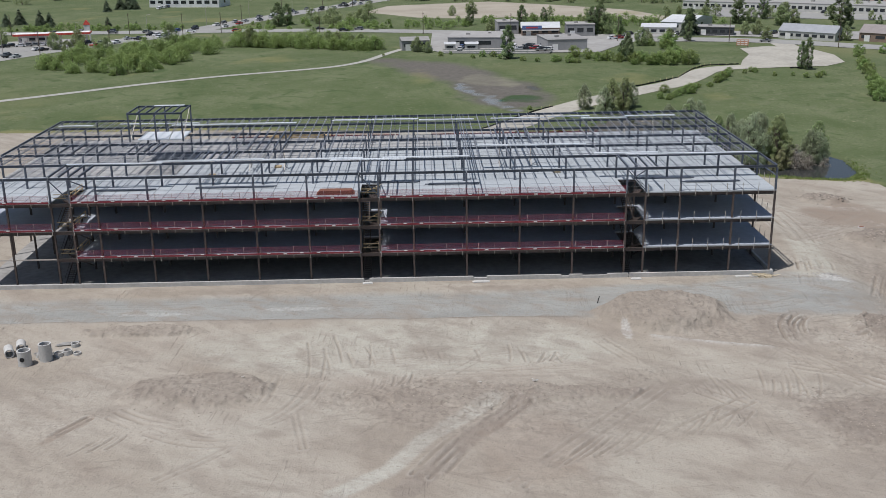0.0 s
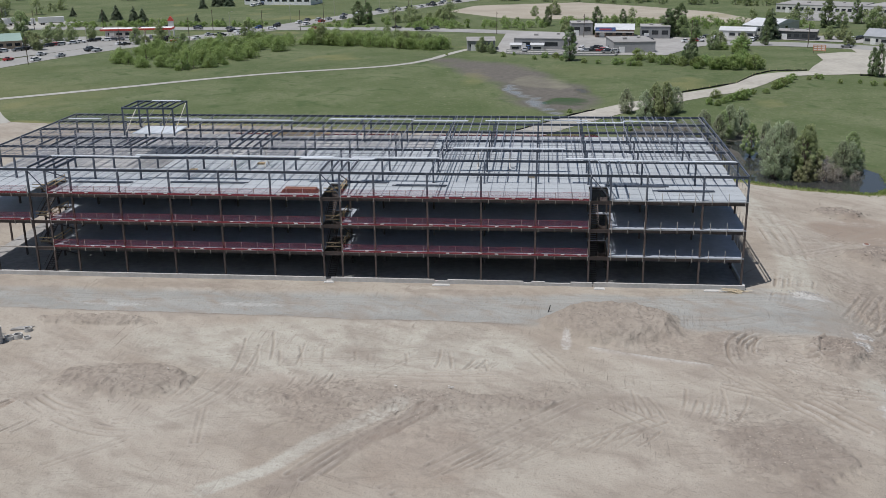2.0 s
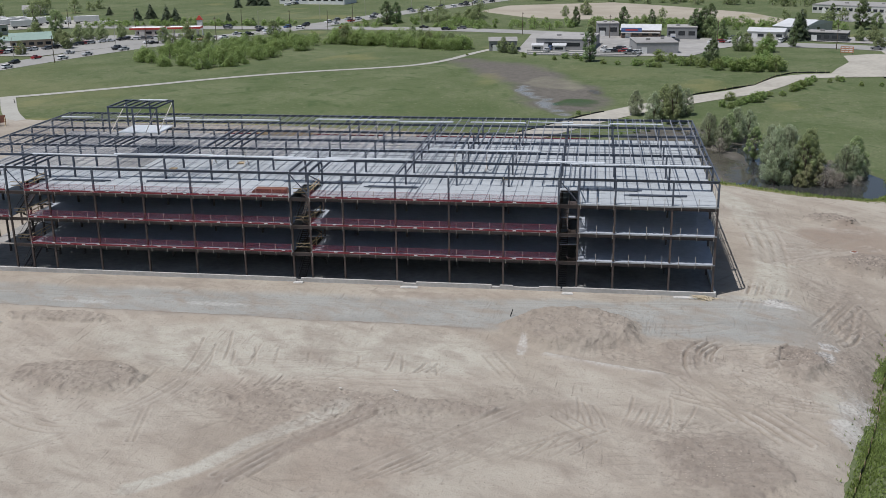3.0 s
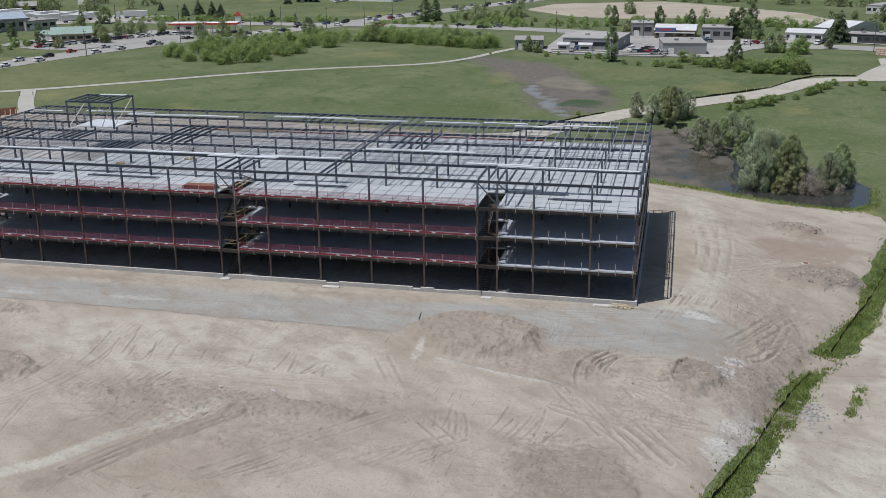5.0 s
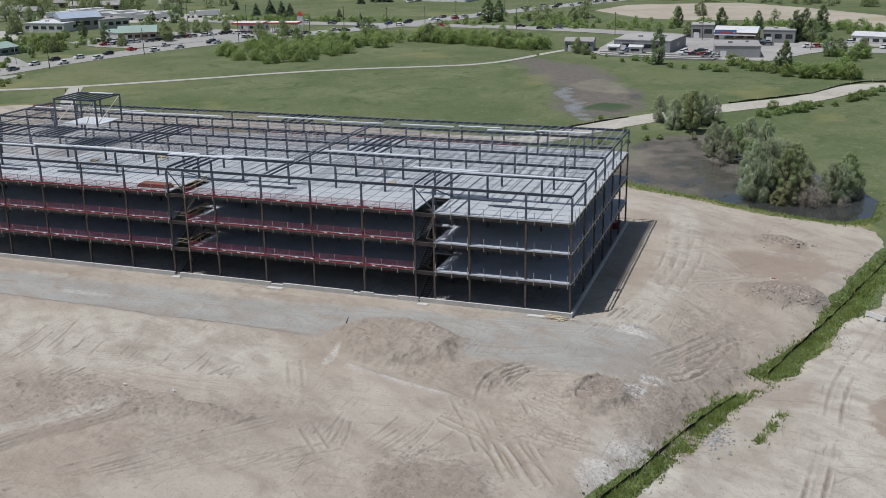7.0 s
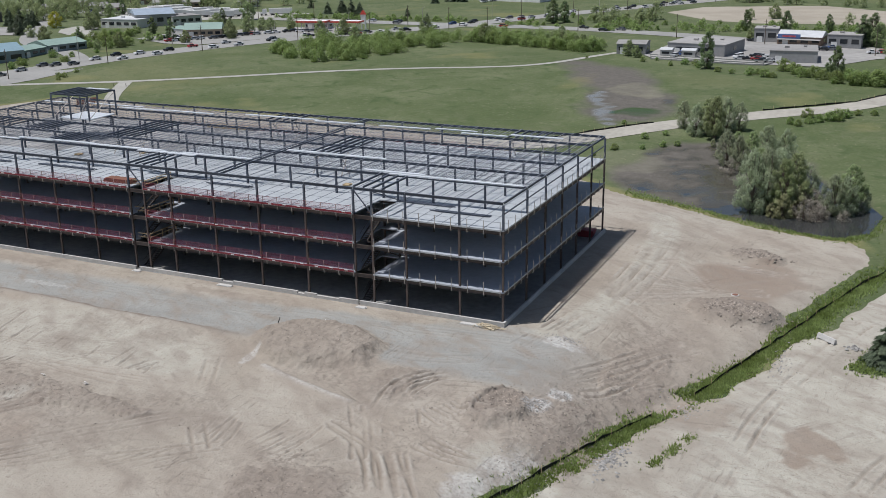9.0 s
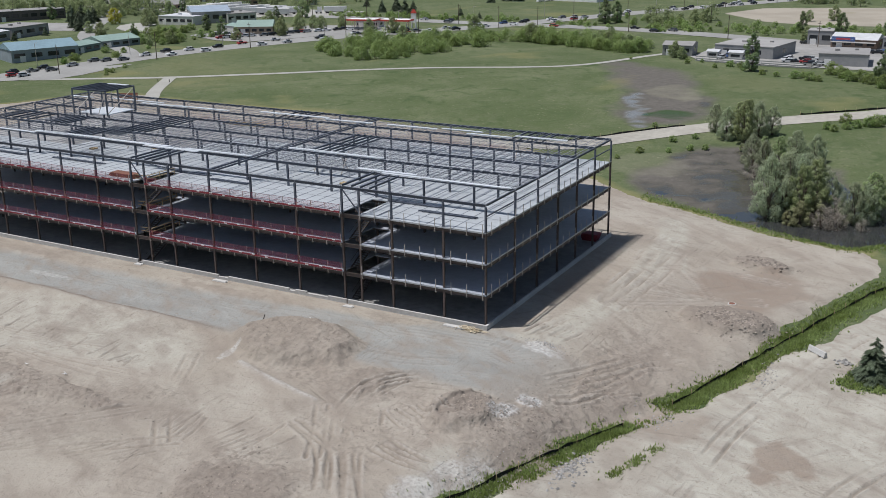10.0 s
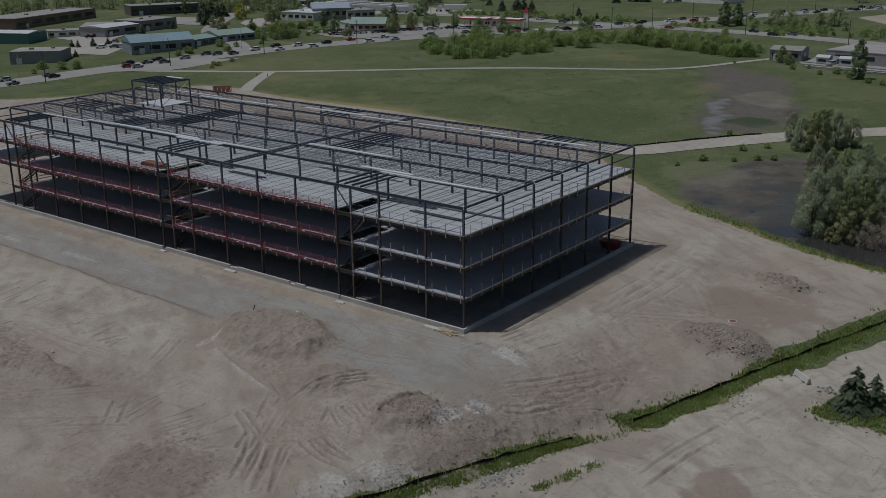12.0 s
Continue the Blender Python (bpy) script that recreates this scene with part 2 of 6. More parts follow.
def inside(x, y, poly):
    """The distance inside a polygon, negative outside."""
    x, y = np.asarray(x, float), np.asarray(y, float)
    hit = np.zeros(np.shape(x), bool)
    n = len(poly)
    for i in range(n):
        (ax, ay), (bx, by) = poly[i], poly[(i + 1) % n]
        if ay != by:
            hit ^= ((ay > y) != (by > y)) & (x < (bx - ax) * (y - ay) / (by - ay) + ax)
    d = line_distance(x, y, np.vstack([poly, poly[:1]]))
    return np.where(hit, d, -d)


def pond_mask(x, y):
    return smooth(-3, 3, inside(x, y, POND))


WEST = [(-205, -90), (-205, 190), (-178, 225), (-163, 248), (-150, 270), (-135, 272), (-117, 270), (-96, 268), (-75, 269), (-40, 267), (0, 262), (16, 249), (30, 237), (42, 227), (52, 220), (62, 215.4), (71, 210.8), (79.4, 207.4), (87.6, 205.6), (93, 205), (97, 197)]
SITE = np.array(WEST + [(95, 192.7), (93.8, 188.5), (90.9, 180.9), (88.7, 172.2), (86.6, 166.3), (85.7, 160), (84.4, 154.9), (80.7, 148.2), (78.3, 145.1), (77.7, 143.2), (75.7, 135), (74.1, 131.6), (71.3, 125.7), (69.8, 121.1), (67.5, 113), (63.8, 102.4), (57.4, 84), (38, -90)], float)
EAST = np.array([(46, -90), (60.6, 84), (66.4, 102), (70.4, 114.4), (72, 118.8), (72.8, 121.9), (74.8, 129.8), (76.3, 134), (80.8, 141.9), (82.8, 142.9), (82.5, 146.3), (87, 151.3), (86.9, 153.9), (88.3, 158.8), (92.1, 162.6), (94, 168.8), (97.5, 180.9), (104, 195), (125, 215), (170, 215), (170, -90)], float)
ISLAND = np.array([(95.9, 153.7), (96.1, 155.5), (98, 157.9), (101.9, 160), (106, 162), (112, 160), (112, 152), (103.2, 154.1), (100.3, 153.8), (97.4, 153.1)], float)


def site_depth(x, y):
    wob = (fractal(x, y, 2.4, 5) - 0.47) * 1.8
    east = np.minimum(inside(x, y, EAST), -inside(x, y, ISLAND))
    gap = 3.4 - np.hypot(x - 77.6, y - 138.9)
    return np.maximum(np.maximum(inside(x, y, SITE), east), gap) + wob


def attribute(me, name, values):
    a = me.attributes.new(name, "FLOAT", "POINT")
    a.data.foreach_set("value", np.asarray(values, np.float32).ravel())


def grid_mesh(name, xs, ys, z, keep=None):
    ny, nx = len(ys), len(xs)
    X, Y = np.meshgrid(xs, ys)
    co = np.stack([X, Y, z], -1).reshape(-1, 3).astype(np.float32)
    i = np.arange(nx * ny).reshape(ny, nx)
    quads = np.stack([i[:-1, :-1], i[:-1, 1:], i[1:, 1:], i[1:, :-1]], -1).reshape(-1, 4)
    if keep is not None:
        k = keep.reshape(-1)
        quads = quads[k[quads].all(1)]
        used = np.unique(quads)
        remap = np.full(nx * ny, -1)
        remap[used] = np.arange(len(used))
        quads, co = remap[quads], co[used]
    else:
        used = np.arange(nx * ny)
    me = bpy.data.meshes.new(name)
    me.vertices.add(len(co))
    me.vertices.foreach_set("co", co.ravel())
    me.loops.add(quads.size)
    me.loops.foreach_set("vertex_index", quads.ravel().astype(np.int32))
    me.polygons.add(len(quads))
    me.polygons.foreach_set("loop_start", np.arange(0, quads.size, 4, dtype=np.int32))
    me.polygons.foreach_set("use_smooth", np.ones(len(quads), bool))
    me.update(calc_edges=True)
    return me, used


def ground_material():
    """Meadow grass: mown and rough, with drier and browner drifts; bare field far off."""
    m = bpy.data.materials.new("meadow")
    m.use_nodes = True
    n, l = m.node_tree.nodes, m.node_tree.links
    b = n["Principled BSDF"]
    b.inputs["Roughness"].default_value = 0.95
    b.inputs["Specular IOR Level"].default_value = 0.2
    tc = n.new("ShaderNodeTexCoord")

    def tex(scale, detail, distort=0.0):
        t = n.new("ShaderNodeTexNoise")
        t.inputs["Scale"].default_value, t.inputs["Detail"].default_value, t.inputs["Distortion"].default_value = scale, detail, distort
        l.new(tc.outputs["Object"], t.inputs["Vector"])
        return t

    def blend(fac, a, c, lo=0.4, hi=0.6):
        r = n.new("ShaderNodeMapRange")
        r.inputs[1].default_value, r.inputs[2].default_value = lo, hi
        l.new(fac, r.inputs[0])
        x = n.new("ShaderNodeMix")
        x.data_type = "RGBA"
        l.new(r.outputs[0], x.inputs[0])
        for s, v in ((6, a), (7, c)):
            if isinstance(v, tuple):
                x.inputs[s].default_value = (*v, 1)
            else:
                l.new(v, x.inputs[s])
        return x.outputs[2]
    c = blend(tex(0.02, 4, 0.5).outputs[0], (0.097, 0.123, 0.054), (0.14, 0.162, 0.083), 0.35, 0.65)
    c = blend(tex(0.3, 6, 0.6).outputs[0], c, (0.158, 0.165, 0.1), 0.45, 0.9)
    c = blend(tex(0.05, 4, 0.6).outputs[0], (0.084, 0.112, 0.046), c, 0.3, 0.6)
    c = blend(tex(1.6, 6).outputs[0], (0.076, 0.094, 0.042), c, 0.25, 0.5)
    c = blend(tex(0.9, 5, 1.2).outputs[0], c, (0.2, 0.205, 0.12), 0.6, 0.74)
    c = blend(tex(0.14, 6, 1.5).outputs[0], (0.07, 0.1, 0.04), c, 0.3, 0.46)
    c = blend(tex(0.008, 3).outputs[0], c, (0.17, 0.17, 0.085), 0.56, 0.8)

    def attr(name):
        a = n.new("ShaderNodeAttribute")
        a.attribute_name = name
        return a.outputs["Fac"]
    c = blend(attr("marsh"), c, blend(tex(0.6, 9, 0.65).outputs[0], (0.108, 0.098, 0.086), (0.148, 0.136, 0.118), 0.3, 0.7), 0.2, 1.0)
    c = blend(attr("pale_mud"), c, (0.235, 0.225, 0.165), 0.2, 1.2)
    c = blend(attr("wet"), c, (0.075, 0.07, 0.056), 0.0, 1.0)
    # Pale colour stands in for the bright sky mirrored in the marsh.
    c = blend(attr("sky_film"), c, (0.21, 0.21, 0.2), 0.2, 1.0)
    c = blend(attr("pool"), c, (0.05, 0.08, 0.035), 0.2, 1.0)
    c = blend(attr("bare"), c, blend(tex(0.05, 5).outputs[0], (0.325, 0.29, 0.235), (0.375, 0.335, 0.275)), 0.4, 0.6)
    c = blend(attr("dry"), c, (0.24, 0.22, 0.1), 0.2, 0.9)
    l.new(c, b.inputs["Base Color"])
    bp = n.new("ShaderNodeBump")
    bp.inputs["Distance"].default_value = 0.5
    l.new(tex(1.3, 7).outputs[0], bp.inputs["Height"])
    l.new(bp.outputs[0], b.inputs["Normal"])
    damp, calm = n.new("ShaderNodeMapRange"), n.new("ShaderNodeMapRange")
    for r, v0, v1, socket in ((damp, 0.95, 0.14, b.inputs["Roughness"]), (calm, 0.35, 0.05, bp.inputs["Strength"])):
        r.inputs[1].default_value, r.inputs[2].default_value = 0.35, 0.95
        r.inputs[3].default_value, r.inputs[4].default_value = v0, v1
        l.new(attr("wet"), r.inputs[0])
        l.new(r.outputs[0], socket)
    return m


def spaced(*spans):
    return np.unique(np.concatenate([np.arange(a, b, s) for a, b, s in spans]))


MARSH = np.array([(-19, 387), (-10, 364), (6, 331), (12, 313), (18, 297), (26, 286), (37, 290), (41, 305), (38, 317), (29, 335), (14, 371), (2, 378), (-12, 389)], float)
gx = spaced((-3000, -500, 250), (-500, -220, 20), (-220, 5, 2.5), (5, 100, 1.25), (100, 180, 2.5), (180, 500, 20), (500, 3001, 250))
gy = spaced((-400, 40, 40), (40, 200, 2.5), (200, 340, 1.25), (340, 420, 2.5), (420, 800, 6), (800, 4001, 200))
GX, GY = np.meshgrid(gx, gy)


def spread(X, Y, cx, cy, rx, ry, turn):
    a = radians(turn)
    dx, dy = (X - cx) * math.cos(a) + (Y - cy) * math.sin(a), (Y - cy) * math.cos(a) - (X - cx) * math.sin(a)
    return smooth(1.25, 0.7, np.hypot(dx / rx, dy / ry) + (fractal(X, Y, 4, 95) - 0.47) * 0.9)


def streak(X, Y, pts, wide, seed):
    """A ragged strip along a line."""
    return smooth(1.3, 0.5, line_distance(X, Y, np.array(pts, float)) / wide + (fractal(X, Y, 4, seed) - 0.47) * 1.6)


gz = height(GX, GY) - 0.7 * smooth(0, 3, site_depth(GX, GY)) - 0.15 * smooth(-1, 4, inside(GX, GY, MARSH))
ground_mesh, _ = grid_mesh("ground", gx, gy, gz)
wob = (fractal(GX, GY, 9, 40) - 0.47) * 8
attribute(ground_mesh, "marsh", np.maximum(smooth(-6, 5, inside(GX, GY, MARSH) + wob * 1.3), smooth(-2, 3, inside(GX, GY, POND) + wob * 0.5)))
BARE = np.array([(-32, 602), (0, 560), (24, 551), (75, 557), (111, 527), (136, 530), (118, 592), (80, 636), (45, 668), (-19, 645)], float)
mottle = 0.25 + 1.5 * fractal(GX, GY, 4, 93)
attribute(ground_mesh, "pool", spread(GX, GY, 30.5, 302, 7, 6, 20) * mottle)
attribute(ground_mesh, "pale_mud", mottle * 0.6 * spread(GX, GY, 22, 333, 9, 13, 25) + 0.5 * spread(GX, GY, 42, 250, 10, 12, 0))
sky_film = streak(GX, GY, [(13, 325), (17.5, 312), (20.5, 302), (26, 287)], 3.4, 96) * np.clip(3.2 * fractal(GX, GY, 3, 92) - 0.7, 0, 1)
soaked = sky_film + 0.8 * spread(GX, GY, 35.5, 317, 2, 4, 20) + 0.6 * spread(GX, GY, 31, 301, 6, 5, 20) + streak(GX, GY, [(61, 246), (65, 230), (68.5, 217)], 4.4, 97) * np.clip(2.6 * fractal(GX, GY, 4, 91) - 0.5, 0, 1) + 0.8 * streak(GX, GY, [(57, 270), (60, 262)], 2.0, 94)
soaked = soaked + 0.9 * streak(GX, GY, [(50, 268), (56, 250), (63, 236), (72, 226)], 7.0, 98) * np.clip(3.0 * fractal(GX, GY, 3, 89) - 1.0, 0, 1)
soaked = soaked + pond_mask(GX, GY) * smooth(-0.15, -0.42, gz) * 0.7 + 0.5 * pond_mask(GX, GY) * smooth(0.44, 0.6, fractal(GX, GY, 5, 99))
attribute(ground_mesh, "sky_film", np.clip(sky_film, 0, 1))
attribute(ground_mesh, "wet", np.clip(soaked, 0, 1))
attribute(ground_mesh, "bare", smooth(-4, 4, inside(GX, GY, BARE)))
attribute(ground_mesh, "dry", np.clip(0.85 * smooth(-4, 0, site_depth(GX, GY)) * smooth(196, 206, GY) * (0.4 + 0.6 * fractal(GX, GY, 5, 77)) + 0.5 * smooth(0.56, 0.8, fractal(GX, GY, 30, 90)), 0, 1))
ground_mesh.materials.append(ground_material())
tagged(new("ground", ground_mesh), "green meadow with drier drifts and marshy hollows", "ground", kind="structure")


# ---- the building site's bare earth ----
def track(pts, gauge=1.0):
    """Two wheel lines either side of a way."""
    pts = np.array(pts, float)
    d = np.gradient(pts, axis=0)
    d /= np.linalg.norm(d, axis=1)[:, None]
    nrm = np.stack([-d[:, 1], d[:, 0]], 1)
    return [pts + nrm * gauge, pts - nrm * gauge]


def eased(pts, turns=2):
    p = np.array(pts, float)
    for _ in range(turns):
        q = [p[0]]
        for a, b in zip(p[:-1], p[1:]):
            q += [a * 0.75 + b * 0.25, a * 0.25 + b * 0.75]
        p = np.array(q + [p[-1]])
    return p


TRACKS = []
for pts, gauge, lanes in (([(56, 130.6), (50.4, 128.7), (47.9, 123.7), (48.8, 117.8), (51.9, 113), (54.8, 107.8), (58.2, 102.8)], 0.9, 2),
                          ([(53.6, 130.1), (49.6, 126), (49.2, 121), (51.7, 115.6), (54.7, 109.9), (59.6, 103.7)], 0.7, 1),
                          ([(45.8, 113.4), (50.2, 111.4), (53.6, 107.8), (56.5, 102.9)], 0.7, 2), ([(45.3, 113.6), (49.7, 111.8), (53.4, 110)], 0.4, 1),
                          ([(50.7, 119.3), (52.8, 115.1), (57.1, 112.5), (62, 111.5), (67, 114)], 0.8, 2), ([(46.1, 117.9), (49, 113.3), (52, 107.9)], 0.7, 1),
                          ([(-18.2, 114.2), (-18.4, 110.2), (-19.1, 104.7), (-21.4, 100.9)], 0.5, 1), ([(-13.9, 110.9), (-15.1, 105.8), (-17.2, 102.4), (-19.7, 100.4), (-23.6, 99.4)], 0.5, 2),
                          ([(-35.5, 103.9), (-32, 101.1), (-28.7, 98.5), (-24.1, 96.7), (-20.5, 97)], 0.7, 1), ([(-35.1, 105.2), (-31.6, 102.3), (-27, 100.6)], 0.5, 1),
                          ([(-27.1, 89.6), (-23.4, 92.9), (-20.9, 95.7)], 0.4, 1), ([(-40.7, 98.8), (-37.9, 103.6)], 0.4, 1), ([(-14.7, 103.5), (-13, 95.3)], 0.3, 1),
                          ([(-0.6, 89), (3.2, 96.2), (9.9, 104.8)], 1.0, 2), ([(8.9, 87.1), (19, 98.4), (27.8, 108.1)], 0.9, 1), ([(16.1, 88.2), (27.6, 97.3), (37.2, 104.4)], 0.9, 1),
                          ([(57, 139.6), (60, 149.8), (62.1, 163), (63, 175.6), (61, 196)], 1.0, 2), ([(60, 141), (63.4, 148), (64.8, 158), (66.5, 174), (66, 190)], 0.9, 1),
                          ([(65.9, 136.1), (69.7, 143.9), (74.2, 152.5)], 0.8, 2), ([(68.1, 132.8), (70.9, 136.3), (73.9, 147.2)], 0.6, 1),
                          ([(64, 162), (74.9, 170.8), (82, 175.5)], 0.6, 1), ([(66.1, 169), (74.1, 172.4), (83, 174)], 0.4, 1), ([(75.4, 172.7), (72, 178), (69, 182)], 0.6, 1), ([(63, 175), (70, 172.6), (76, 172)], 0.4, 1),
                          ([(64, 180), (72, 186), (84, 184)], 0.8, 1), ([(40, 131), (50, 132.2), (57, 136.2), (62, 141)], 0.9, 2), ([(-60, 137.5), (-20, 136.5), (10, 137), (40, 139.5), (56, 141)], 0.9, 1),
                          ([(84, 108), (86.5, 128), (87.5, 140), (91, 152), (97, 168)], 0.9, 1), ([(96, 112), (101, 135), (112, 148)], 0.9, 1),
                          ([(23, 122.2), (27.6, 113.8), (31.2, 108.1), (36, 103)], 0.8, 1)):
    p = eased(pts)
    for k in range(lanes):
        TRACKS += track(p + np.array([1.5, 0.5]) * k, gauge)
rng = np.random.RandomState(4)
RAKES = []


def rake(start, end, n_lines, lean, length):
    """Short scrape marks side by side along a line."""
    for k in range(n_lines):
        u = (k + rng.uniform(-0.4, 0.4)) / max(n_lines - 1, 1)
        x, y = start[0] + (end[0] - start[0]) * u, start[1] + (end[1] - start[1]) * u
        a, s = radians(lean + rng.uniform(-9, 9)), length * rng.uniform(0.5, 1.2)
        RAKES.append([(x + s * q * math.cos(a + 0.1 * q), y + s * q * math.sin(a + 0.1 * q)) for q in np.linspace(0, 1, 4)])


for start, end, n_lines, lean, length in (((-13.8, 104.8), (-2, 110.5), 13, 72, 3.6), ((-14.5, 113), (-4, 113), 8, 92, 11), ((30.5, 107), (37.5, 104.5), 8, 92, 6.5), ((39, 105), (45.5, 104.8), 7, 72, 6.5),
                                          ((0, 117), (16, 116), 6, 88, 4.5), ((-9, 115), (-8.4, 117.4), 7, 2, 17), ((0, 112.6), (2, 114.4), 6, -2, 16), ((14, 116), (18, 117), 6, 55, 3), ((65, 134), (74, 140), 9, 55, 5),
                                          ((68, 150), (75, 148), 8, 40, 5), ((62.6, 127.6), (65, 127.4), 3, 112, 5), ((52, 118), (57, 124), 6, -30, 5), ((12, 90), (34, 98), 12, 44, 7), ((-46, 92), (-34, 96), 7, 55, 7), ((46, 131), (52, 137), 6, 8, 8), ((25, 113), (30, 106), 6, 35, 5)):
    rake(start, end, n_lines, lean, length)


def dirt_material():
    m = bpy.data.materials.new("bare_earth")
    m.use_nodes = True
    n, l = m.node_tree.nodes, m.node_tree.links
    b = n["Principled BSDF"]
    b.inputs["Roughness"].default_value = 0.95
    b.inputs["Specular IOR Level"].default_value = 0.2
    tc = n.new("ShaderNodeTexCoord")

    def tex(scale, detail, distort=0.0, stretch=None):
        t = n.new("ShaderNodeTexNoise")
        t.inputs["Scale"].default_value, t.inputs["Detail"].default_value, t.inputs["Distortion"].default_value = scale, detail, distort
        src = tc.outputs["Object"]
        if stretch:
            turn, mp = n.new("ShaderNodeMapping"), n.new("ShaderNodeMapping")
            turn.inputs["Rotation"].default_value, mp.inputs["Scale"].default_value = (0, 0, -stretch[0]), (stretch[1], 1, 1)
            l.new(src, turn.inputs[0])
            l.new(turn.outputs[0], mp.inputs[0])
            src = mp.outputs[0]
        l.new(src, t.inputs["Vector"])
        return t.outputs[0]

    def attr(name):
        a = n.new("ShaderNodeAttribute")
        a.attribute_name = name
        return a.outputs["Fac"]

    def blend(fac, a, c, lo=0.0, hi=1.0):
        r = n.new("ShaderNodeMapRange")
        r.inputs[1].default_value, r.inputs[2].default_value = lo, hi
        l.new(fac, r.inputs[0])
        x = n.new("ShaderNodeMix")
        x.data_type = "RGBA"
        l.new(r.outputs[0], x.inputs[0])
        for s, v in ((6, a), (7, c)):
            if isinstance(v, tuple):
                x.inputs[s].default_value = (*v, 1)
            else:
                l.new(v, x.inputs[s])
        return x.outputs[2]
    c = blend(tex(0.06, 4, 0.6), (0.33, 0.287, 0.236), (0.4, 0.36, 0.306), 0.35, 0.65)
    c = blend(tex(0.25, 5, 0.4, (-0.7, 0.2)), c, (0.28, 0.235, 0.195), 0.5, 0.8)
    c = blend(attr("pale"), c, blend(tex(0.3, 6, 0.5), (0.38, 0.353, 0.3), (0.442, 0.42, 0.362), 0.35, 0.65))
    c = blend(attr("grey"), c, blend(tex(0.3, 5, 0.3, (0.0, 0.25)), (0.264, 0.263, 0.246), (0.335, 0.333, 0.312), 0.3, 0.7))
    c = blend(attr("white"), c, blend(tex(2.5, 5), (0.38, 0.375, 0.36), (0.6, 0.59, 0.57), 0.35, 0.6))
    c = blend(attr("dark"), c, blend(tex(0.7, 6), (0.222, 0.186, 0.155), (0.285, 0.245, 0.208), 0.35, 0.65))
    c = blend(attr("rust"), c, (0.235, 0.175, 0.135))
    # Ruts coloured darker for the shade lying in them, their rims paler.
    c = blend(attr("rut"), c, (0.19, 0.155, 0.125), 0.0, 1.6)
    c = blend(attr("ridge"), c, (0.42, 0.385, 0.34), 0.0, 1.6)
    scratch = []
    for k, (turn, thin, wide) in enumerate(((0.85, 0.09, 1.5), (-0.45, 0.08, 1.2), (1.5, 0.1, 2.0), (0.2, 0.07, 1.6))):
        lines = tex(wide, 3, 0.25, (turn, thin))
        where = tex(0.07 + 0.02 * k, 3, 0.3)
        r1, r2, mul = n.new("ShaderNodeMapRange"), n.new("ShaderNodeMapRange"), n.new("ShaderNodeMath")
        r1.inputs[1].default_value, r1.inputs[2].default_value = 0.57, 0.72
        r2.inputs[1].default_value, r2.inputs[2].default_value = 0.52, 0.64
        mul.operation = "MULTIPLY"
        l.new(lines, r1.inputs[0])
        l.new(where, r2.inputs[0])
        l.new(r1.outputs[0], mul.inputs[0])
        l.new(r2.outputs[0], mul.inputs[1])
        scratch.append(mul.outputs[0])
    rough = n.new("ShaderNodeMath")
    rough.operation = "MAXIMUM"
    first, second = n.new("ShaderNodeMath"), n.new("ShaderNodeMath")
    first.operation = second.operation = "MAXIMUM"
    l.new(scratch[0], first.inputs[0])
    l.new(scratch[1], first.inputs[1])
    l.new(scratch[2], second.inputs[0])
    l.new(scratch[3], second.inputs[1])
    l.new(first.outputs[0], rough.inputs[0])
    l.new(second.outputs[0], rough.inputs[1])
    c = blend(rough.outputs[0], c, (0.21, 0.175, 0.145), 0.0, 2.6)
    c = blend(tex(0.45, 7, 0.5, (-0.5, 0.45)), (0.27, 0.232, 0.195), c, 0.2, 0.52)
    c = blend(tex(2.2, 7, 0.3), (0.25, 0.215, 0.18), c, 0.2, 0.42)
    clods = n.new("ShaderNodeMix")
    clods.data_type = "RGBA"
    l.new(attr("clod"), clods.inputs[0])
    l.new(c, clods.inputs[6])
    l.new(blend(tex(1.3, 9, 0.8), (0.235, 0.2, 0.168), c, 0.34, 0.54), clods.inputs[7])
    c = clods.outputs[2]
    c = blend(tex(6.0, 6), (0.27, 0.232, 0.195), c, 0.2, 0.37)
    c = blend(tex(7.0, 4), c, (0.5, 0.47, 0.42), 0.69, 0.95)
    l.new(c, b.inputs["Base Color"])
    one, two = n.new("ShaderNodeBump"), n.new("ShaderNodeBump")
    one.inputs["Strength"].default_value, one.inputs["Distance"].default_value = 0.7, 0.3
    two.inputs["Strength"].default_value, two.inputs["Distance"].default_value = 0.8, 0.12
    height_mix = n.new("ShaderNodeMath")
    height_mix.operation = "MULTIPLY_ADD"
    height_mix.inputs[1].default_value = -0.35
    l.new(rough.outputs[0], height_mix.inputs[0])
    l.new(tex(0.9, 8), height_mix.inputs[2])
    l.new(height_mix.outputs[0], one.inputs["Height"])
    l.new(tex(5.0, 6), two.inputs["Height"])
    l.new(one.outputs[0], two.inputs["Normal"])
    l.new(two.outputs[0], b.inputs["Normal"])
    return m


def blob(X, Y, cx, cy, rx, ry, seed, rough=0.8, turn=0.0):
    dx, dy = X - cx, Y - cy
    a = radians(turn)
    dx, dy = dx * math.cos(a) + dy * math.sin(a), dy * math.cos(a) - dx * math.sin(a)
    q = np.hypot(dx / rx, dy / ry)
    return smooth(1.15, 0.75, q + (fractal(X, Y, min(rx, ry) * 0.7, seed) - 0.47) * rough)


